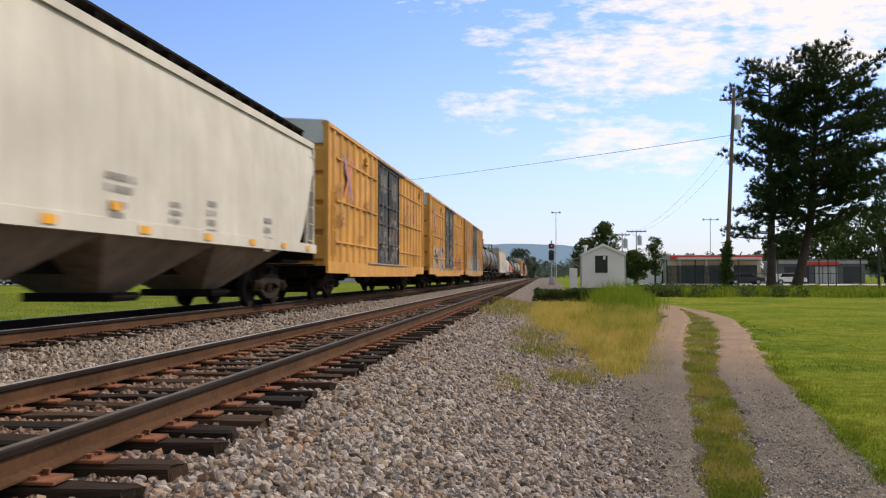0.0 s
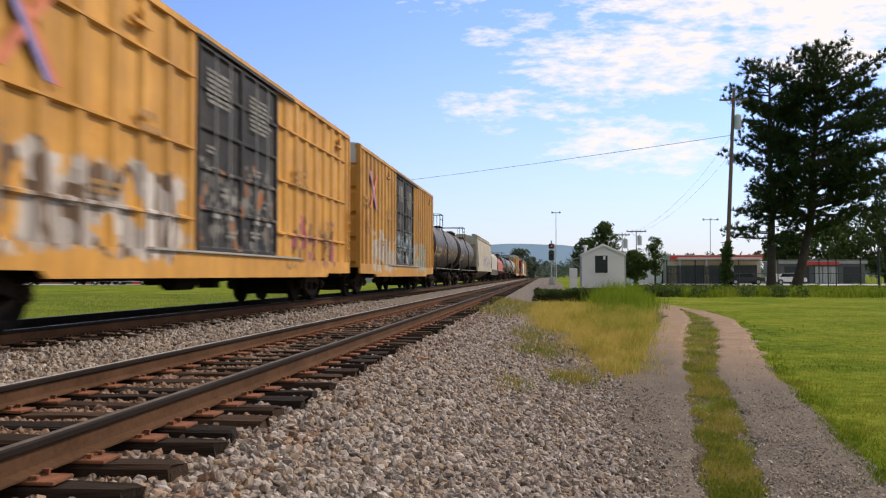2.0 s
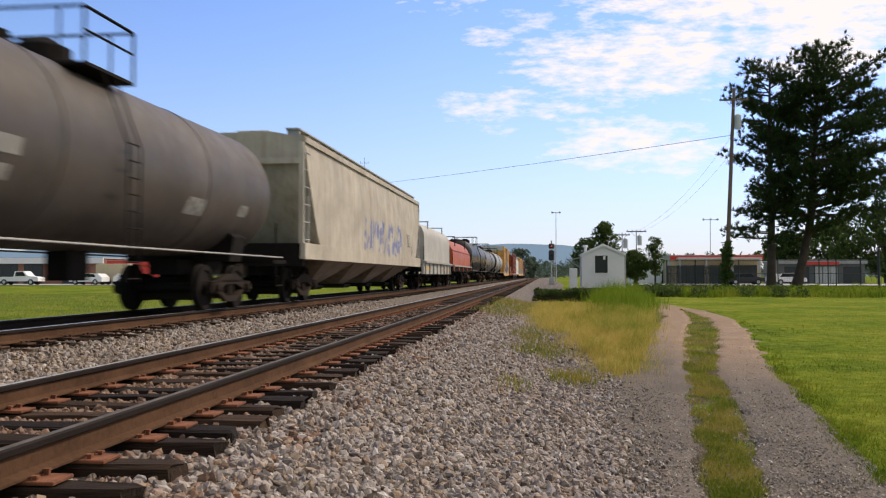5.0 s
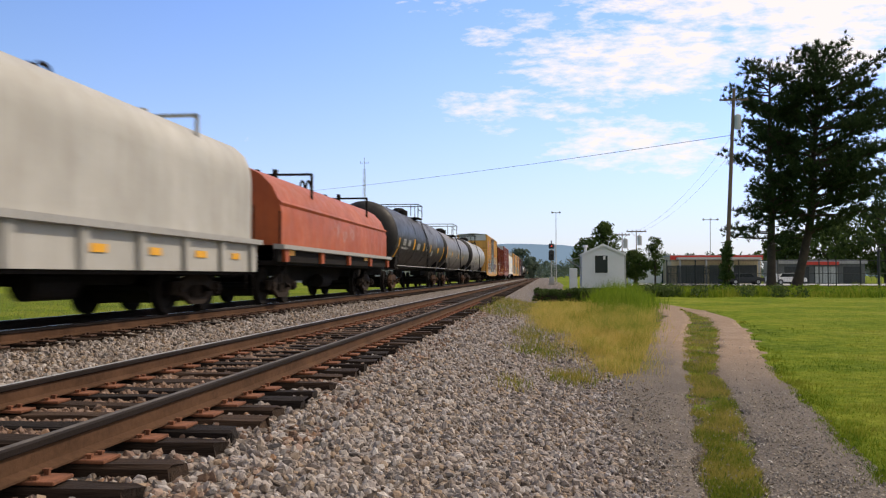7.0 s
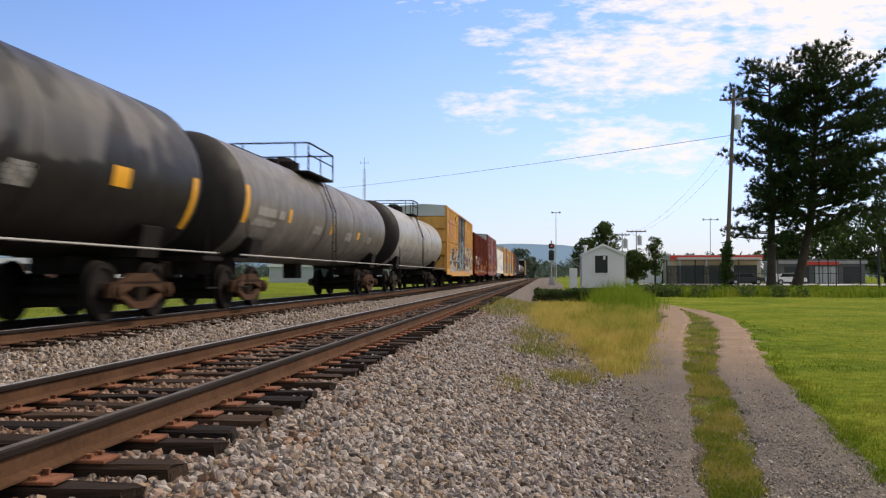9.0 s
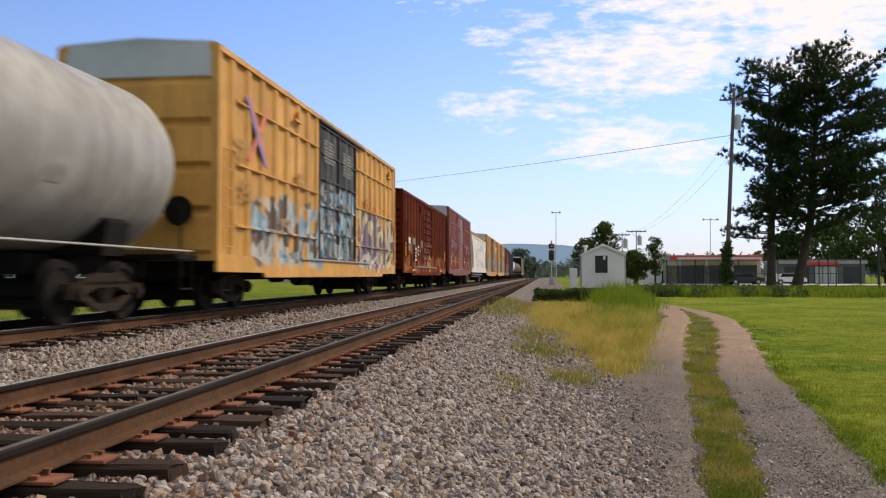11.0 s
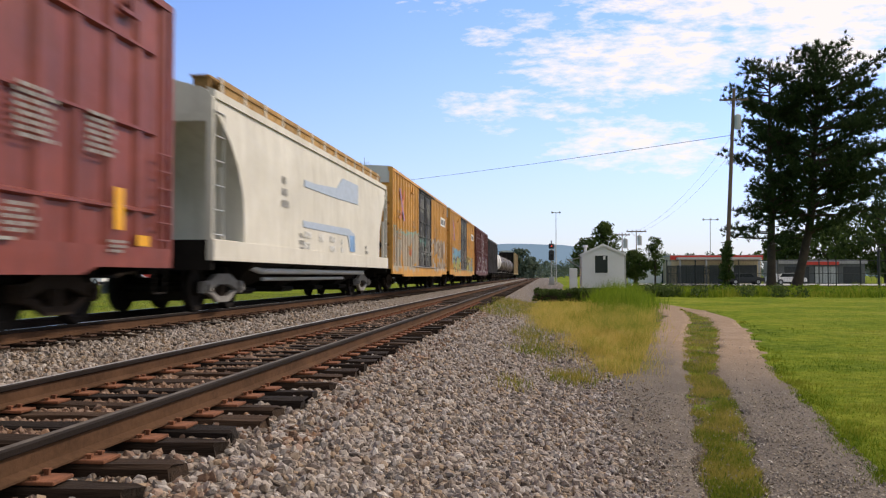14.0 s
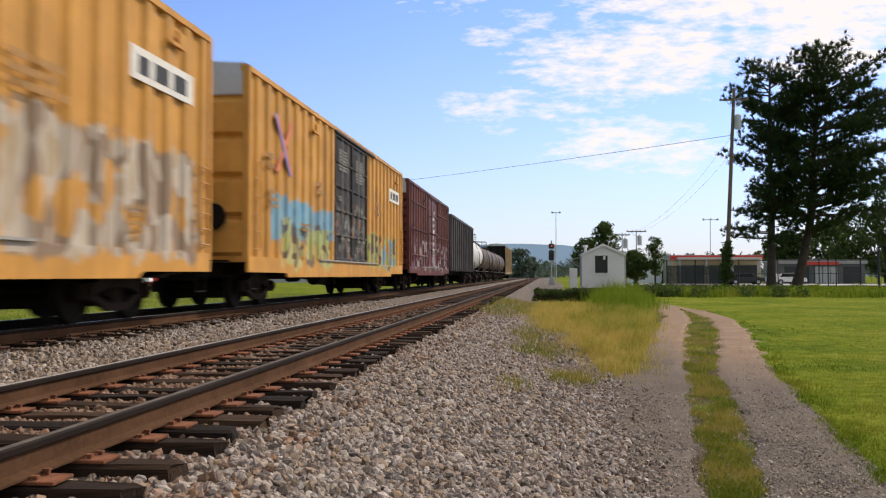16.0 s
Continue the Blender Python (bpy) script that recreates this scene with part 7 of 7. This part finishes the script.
def fence():
    t = thing("fence", "dark steel fence with tall posts along the field", "fence", at=pose(0, 95, 0.45))
    for x in (12.87, 15.8, 18.7, 20.25, 24.2, 28.3, 29.2, 30.0, 32.4, 36.5, 40.0):
        part("post", Geo().tube((x, 0, -0.2), (x, 0, 2.95), 0.06, 8), M["fence"], t)
    part("post", Geo().tube((34.2, 0, -0.2), (34.2, 0, 3.9), 0.14, 10).tube((34.2, 0, 3.9), (34.2, 0, 4.1), 0.14, 10, 0.03), M["fence"], t, "thick gate post")
    for z in (0.25, 1.5, 2.85):
        part("rail", Geo().tube((12.87, 0, z), (40, 0, z), 0.03, 6), M["fence"], t)
    g = Geo()
    for i in range(75):
        x = 12.95 + i * 0.077
        g.box(x - 0.028, x + 0.028, 0.03, 0.04, 0.1, 2.35)
    tagged(part("screen_slats", g, M["fence"], t, "dark privacy slats in the mesh"), kind="stuff")
    g = Geo()
    for i in range(130):
        x = 18.8 + i * 0.163
        g.tube((x, 0, 0.1), (x, 0, 2.85), 0.008, 4)
    tagged(part("mesh_wires", g, M["fence"], t, "thin fence wires"), kind="stuff")


fence()


def pickup(x, y, z, yaw, paint_mat, label, name="pickup_truck", cat="pickup truck", van=False):
    t = thing(name, label, cat, "parked vehicles", pose(x, y, z, 0, 0, yaw))
    prof = [(-2.7, 0.45), (-2.7, 1.0), (-0.5, 1.02), (-0.35, 1.7), (0.75, 1.72), (1.35, 1.12), (2.5, 1.0), (2.65, 0.8), (2.65, 0.45)]
    if van:
        prof = [(-2.3, 0.4), (-2.3, 0.95), (-1.7, 1.42), (0.6, 1.45), (1.35, 0.98), (2.2, 0.85), (2.3, 0.4)]
    b = part("body", Geo().along_y(prof, -0.9, 0.9), paint_mat, t)
    for s in (-1, 1):
        q = [(-0.28, 1.08), (-0.2, 1.6), (0.7, 1.62), (1.1, 1.12)] if not van else [(-1.5, 0.98), (-1.2, 1.36), (0.5, 1.38), (0.95, 0.98)]
        part("side_window", Geo().along_y(q, s * 0.9, s * 0.91), M["glass"], b)
        for wx in (-1.7, 1.7) if not van else (-1.4, 1.4):
            w = part("wheel", Geo().lathe_y([(s * 0.68, 0.1), (s * 0.68, 0.36), (s * 0.93, 0.36), (s * 0.93, 0.22), (s * 0.9, 0.05)], wx, 0.36, 16), M["tyre"], t)
            part("rim", Geo().lathe_y([(s * 0.9, 0.02), (s * 0.935, 0.2), (s * 0.92, 0.21)], wx, 0.36, 12), M["galv"], w)
    if not van:
        part("bed", Geo().box(-2.6, -0.6, -0.75, 0.75, 1.0, 1.012), M["dark"], t)


def across_tracks():
    z = 0.45
    shop("shop_building", "low brown brick shop with white fascia and open bays", -84, -62, 118, 10, 3.7, M["brick"], M["white"], 0.7,
         [(-82, -79.5, 0, 3.0, "dark"), (-78.3, -74.8, 0, 3.0, "dark"), (-73.8, -71.0, 0, 3.0, "dark"), (-68.0, -65.0, 0, 3.0, "dark")], group="shops across the tracks")
    shop("shop_building", "tan shop with red panel front", -61, -50, 118, 10, 3.3, M["beige"], M["red"], 0.6, [(-60, -57, 0, 2.6, "dark"), (-52.8, -50.6, 0, 2.4, "dark")], group="shops across the tracks")
    shop("shop_building", "long pale grey metal warehouse", -48, -22, 150, 12, 3.2, M["galv"], M["white"], 0.4, [(-40, -37, 0, 3.0, "dark")], group="shops across the tracks")
    sheet("car_park", [-95, -70, -52], [102, 108, 117.4], lambda x, y: 0.58, M["concrete"], "pale concrete forecourt before the shops", "car park")
    tagged(part("red_building", Geo().box(-57.2, -52.8, 117.0, 117.5, 0.3, 3.0), M["red"], None), "plain red painted shop front bay", "shop")
    pickup(-65.5, 104, 0.58, 4, M["white_car"], "white pickup truck parked on the forecourt")
    pickup(-57.5, 106, 0.58, 175, M["white_car"], "white parked saloon car beside a shop", "parked_car", "car", True)
    pickup(-52.6, 108, 0.58, 10, M["white_car"], "white hatchback parked beside a shop", "parked_car", "car", True)
    t = thing("box_trailer", "beige box trailer parked before the shops", "trailer", at=pose(-55.5, 109, 0.58))
    part("box", Geo().soft_box(-2.2, 2.2, -1.1, 1.1, 0.6, 2.7, 0.05), M["beige"], t)
    for x in (-0.5, 0.5):
        part("wheel", Geo().lathe_y([(-1.1, 0.05), (-1.12, 0.36), (-0.9, 0.36)], x, 0.36, 14), M["tyre"], t)
        part("wheel", Geo().lathe_y([(1.1, 0.05), (1.12, 0.36), (0.9, 0.36)], x, 0.36, 14), M["tyre"], t)
    part("drawbar", Geo().box(-3.4, -2.2, -0.06, 0.06, 0.45, 0.55).tube((-3.3, 0, 0.0), (-3.3, 0, 0.5), 0.05), M["fence"], t)


across_tracks()
pickup(29.5, 112, 0.6, 20, M["white_car"], "white car parked behind the fence", "parked_car", "car", True)
pickup(25.0, 114, 0.6, 5, M["dark"], "dark car parked behind the fence", "parked_car", "car", True)


# ---- grass, weeds, hedge ----


def poly_points(poly, n):
    xs, ys = [p[0] for p in poly], [p[1] for p in poly]
    out = []
    while len(out) < n:
        x, y = RNG.uniform(min(xs), max(xs), 4000), RNG.uniform(min(ys), max(ys), 4000)
        hit = np.zeros(4000, bool)
        for i in range(len(poly)):
            (xa, ya), (xb, yb) = poly[i], poly[i - 1]
            hit ^= ((ya > y) != (yb > y)) & (x < (xb - xa) * (y - ya) / (yb - ya + 1e-12) + xa)
        out += [(a, b) for a, b in zip(x[hit], y[hit])]
    return out[:n]


def surface_z(x, y):
    return max(ground_z(x, y), ballast_z(x, y) if x < 1.6 else -1)


def plants():
    pts = []
    n = 75000
    y = 4.3 + np.minimum(RNG.exponential(7.5, n), 50)
    x = RNG.uniform(0.1, 0.56, n) * y + RNG.uniform(-0.3, 0.3, n)
    thin = RNG.uniform(0, 1, n)
    ax, bx = np.interp(y, RUT_Y, RUTS[0][1]), np.interp(y, RUT_Y, RUTS[1][1])
    aw, bw = np.interp(y, RUT_Y, RUTS[0][2]), np.interp(y, RUT_Y, RUTS[1][2])
    for i in range(n):
        wob = 0.14 * noise.noise((x[i] * 2.3, y[i] * 2.3, 4)) + 0.1 * noise.noise((x[i] * 7, y[i] * 7, 6))
        if x[i] > bx[i] + bw[i] - 0.12 + wob or (ax[i] + aw[i] - 0.02 + wob < x[i] < bx[i] - bw[i] + wob * 0.6 and thin[i] < 0.45 + 3.5 * wob + 0.016 * y[i] and y[i] > 4.8):
            pts.append((x[i], y[i], ground_z(x[i], y[i]) - 0.005))
    pts = np.array(pts)
    scatter_blades("lawn_grass", pts, RNG.uniform(0.015, 0.045, len(pts)) * np.array([0.7 + 2.2 * max(0.0, noise.noise((q[0] * 1.1, q[1] * 0.9, 12))) for q in pts]), 0.0045, 0.9, M["grass"], "short bright green lawn grass blades", "grass")
    dry = [(1.0, 14.6), (1.6, 15.0), (2.2, 19.5), (3.2, 27), (4.3, 38), (4.2, 42), (0.0, 42), (-0.35, 34), (-0.2, 26), (0.4, 22)]
    p = [(x + e, y + 2 * f) for (x, y), e, f in zip(poly_points(dry, 62000), RNG.normal(0, 0.24, 62000), RNG.normal(0, 0.4, 62000))]
    p = [(x, y, surface_z(x, y)) for x, y in p if noise.noise((x * 0.9, y * 0.5, 7)) > -0.3]
    p += [(x, y, surface_z(x, y)) for x, y in poly_points([(0.95, 14.7), (1.5, 14.9), (2.35, 20), (2.7, 23.5), (0.6, 23)], 12000)]
    clump = np.array([0.75 + 0.9 * noise.noise((q[0] * 1.5, q[1] * 0.9, 21)) for q in p])
    h = RNG.uniform(0.10, 0.50, len(p)) * np.interp([q[1] for q in p], [14, 22, 34, 42], [0.45, 0.95, 1.0, 0.7]) * np.clip(clump, 0.35, 1.4)
    scatter_blades("seeding_grass", p, h, 0.0035, 0.8, M["seed_heads"], "hazy yellow-green seeding grass beside the gravel", "grass")
    p = poly_points([(2.6, 37), (4.6, 38), (5.3, 49), (2.4, 49.5), (2.5, 44)], 8000) + poly_points([(2.0, 29), (2.7, 28), (3.8, 36), (4.2, 41), (2.4, 41)], 5200)
    n = len(p)
    p = [(x + e, y + f, surface_z(x, y)) for (x, y), e, f in zip(p, RNG.normal(0, 0.35, n), RNG.normal(0, 0.8, n))]
    tall = [0.78 + 0.9 * noise.noise((q[0] * 1.6, q[1] * 0.8, 3)) - 0.25 * abs(q[0] - 3.6) ** 1.3 / 1.4 for q in p]
    fall = np.interp([q[1] for q in p], [27, 34, 40, 46], [0.3, 0.62, 0.95, 1.05])
    scatter_blades("tall_weeds", p, RNG.uniform(0.4, 1.25, n) * np.clip(tall, 0.25, 1.3) * fall, 0.010, 0.4, M["weeds"], "tall fresh green weeds round the shed", "weeds")
    q = [(np.interp(y, RUT_Y, RUTS[0][1]) + np.interp(y, RUT_Y, RUTS[0][2]), np.interp(y, RUT_Y, RUTS[1][1]) - np.interp(y, RUT_Y, RUTS[1][2]), y) for y in 4.6 + np.minimum(RNG.exponential(8.0, 26000), 32)]
    p = [(a + (b - a) * k, y, ground_z(a, y)) for (a, b, y), k in zip(q, RNG.uniform(-0.18, 1.18, len(q)))
         if noise.noise(((a + (b - a) * k) * 2.6, y * 1.5, 9)) + RNG.uniform(-0.2, 0.2) + 0.018 * y - 1.1 * max(0.0, abs(k - 0.5) - 0.35) > 0.02]
    scatter_blades("rut_grass", p, RNG.uniform(0.03, 0.085, len(p)), 0.0042, 0.9, M["strip_grass"], "patchy yellowed grass between the wheel ruts", "grass")
    # tufts that overhang the edge of the road
    p = []
    for y in 4.6 + np.minimum(RNG.exponential(9.0, 420), 34):
        edge = np.interp(y, RUT_Y, RUTS[1][1]) + np.interp(y, RUT_Y, RUTS[1][2]) + RNG.uniform(-0.10, 0.28)
        if noise.noise((edge, y * 0.8, 31)) > 0.05:
            r = RNG.uniform(0.03, 0.10)
            p += [(edge + e, y + f, ground_z(edge, y)) for e, f in RNG.normal(0, r, (16, 2))]
    scatter_blades("edge_tufts", p, RNG.uniform(0.03, 0.085, len(p)), 0.004, 0.9, M["grass"], "ragged green tufts along the edge of the road", "grass")
    p = poly_points([(-2.3, 27), (-1.2, 26), (-0.4, 33), (-0.5, 44), (-2.4, 42), (-2.0, 34)], 5000) + poly_points([(-0.6, 11.5), (-0.3, 11.4), (-0.25, 12.2), (-0.55, 12.2)], 160) + poly_points([(0.1, 13.6), (0.7, 13.5), (0.6, 14.3), (0.15, 14.2)], 520) \
        + poly_points([(-0.7, 16.5), (0.3, 16.2), (0.5, 19), (-0.5, 20)], 1000) + poly_points([(-0.8, 20.5), (0.0, 20), (0.2, 23), (-0.6, 24)], 900)
    p = [(x + e, y + f, surface_z(x, y)) for (x, y), e, f in zip(p, RNG.normal(0, 0.12, len(p)), RNG.normal(0, 0.3, len(p))) if noise.noise((x * 2.2, y * 1.1, 17)) > -0.15]
    scatter_blades("ballast_weeds", p, RNG.uniform(0.05, 0.2, len(p)), 0.006, 0.6, M["strip_grass"], "sparse low weeds growing in the ballast", "weeds")
    # strip of rough growth before the pines
    r = random.Random(9)
    centres, radii = [], []
    for i in range(230):
        y = r.uniform(57, 76)
        x = r.uniform(0.10 * y, 0.62 * y)
        q = r.uniform(0.18, 0.5)
        centres.append((x, y, ground_z(x, y) + q * 0.55))
        radii.append(q)
    v, tri = leaf_cloud(centres, radii, 60, 0.10, (1.3, 1.3, 0.8))
    tagged(new("rough_growth", fast_mesh("rough_growth", v, tri, M["weeds"])), "strip of rough green undergrowth along the field", "undergrowth", kind="stuff")
    p = [(k * y, y, ground_z(k * y, y)) for k, y in zip(RNG.uniform(0.10, 0.60, 24000), RNG.uniform(55.5, 78, 24000))]
    tall = [0.45 + 0.8 * max(-0.4, noise.noise((q[0] * 0.5, q[1] * 0.35, 11))) for q in p]
    scatter_blades("rough_grass", p, RNG.uniform(0.35, 0.95, len(p)) * np.array(tall), 0.020, 0.5, M["grass"], "unmown green grass along the edge of the field", "grass")
    centres, radii = [], []
    for i in range(60):
        y = r.uniform(55.5, 64)
        x = r.choice([r.uniform(5.6, 9.0), r.uniform(5.6, 16)])
        q = r.uniform(0.3, 0.6)
        centres.append((x, y, ground_z(x, y) + q * 0.6))
        radii.append(q)
    v, tri = leaf_cloud(centres, radii, 120, 0.09, (1.2, 1.2, 0.9))
    tagged(new("shrubs", fast_mesh("shrubs", v, tri, M["leaves"])), "dark green low shrubs beside the field", "shrubs", kind="stuff")
    centres, radii = [], []
    for i in range(150):
        x, y, z = r.uniform(-0.45, 2.6), r.uniform(46.6, 47.8), r.uniform(0.35, 0.95)
        centres.append((x, y, z))
        radii.append(0.26)
    v, tri = leaf_cloud(centres, radii, 110, 0.06)
    t = thing("hedge", "low dark clipped hedge before the shed", "hedge")
    part("branches", Geo().soft_box(-0.5, 2.6, 46.7, 47.7, 0.2, 0.85, 0.1), M["bark"], t)
    tagged(put("leaves", fast_mesh("leaves", v, tri, M["leaves"]), t), kind="stuff")
    # field across the tracks
    x, y = RNG.uniform(-40, -11.5, 40000), RNG.uniform(14, 60, 40000)
    p = [(a, b, ground_z(a, b)) for a, b in zip(x, y) if a > -0.66 * b - 1]
    scatter_blades("field_grass", p, RNG.uniform(0.03, 0.09, len(p)), 0.010, 0.8, M["pale_grass"], "bright green grass field across the tracks", "grass")


plants()


def motions():
    """The train rolls past at a steady speed; its wheels turn with it."""
    for car, s in CARS:
        rows = []
        for t in range(17):
            y = s - SPEED * t
            turn = math.degrees(math.atan2(max(0.0, y - 330.0), 4000.0))
            rows.append((float(t), pose(MAIN_X + bend(y), y, MAIN_Z, 0, 0, turn)))
        walk(car, rows)
    step = math.degrees(SPEED / FPS / WHEEL_R)
    acts = {}
    for wheel, dy in SPIN:
        if dy not in acts:
            walk(wheel, [(i / FPS, pose(0, dy, WHEEL_R, step * i)) for i in range(16 * FPS + 1)])
            acts[dy] = (wheel.animation_data.action, wheel.animation_data.action_slot)
        else:
            wheel.rotation_mode = "QUATERNION"
            keys = wheel.animation_data_create()
            keys.action, keys.action_slot = acts[dy]


motions()
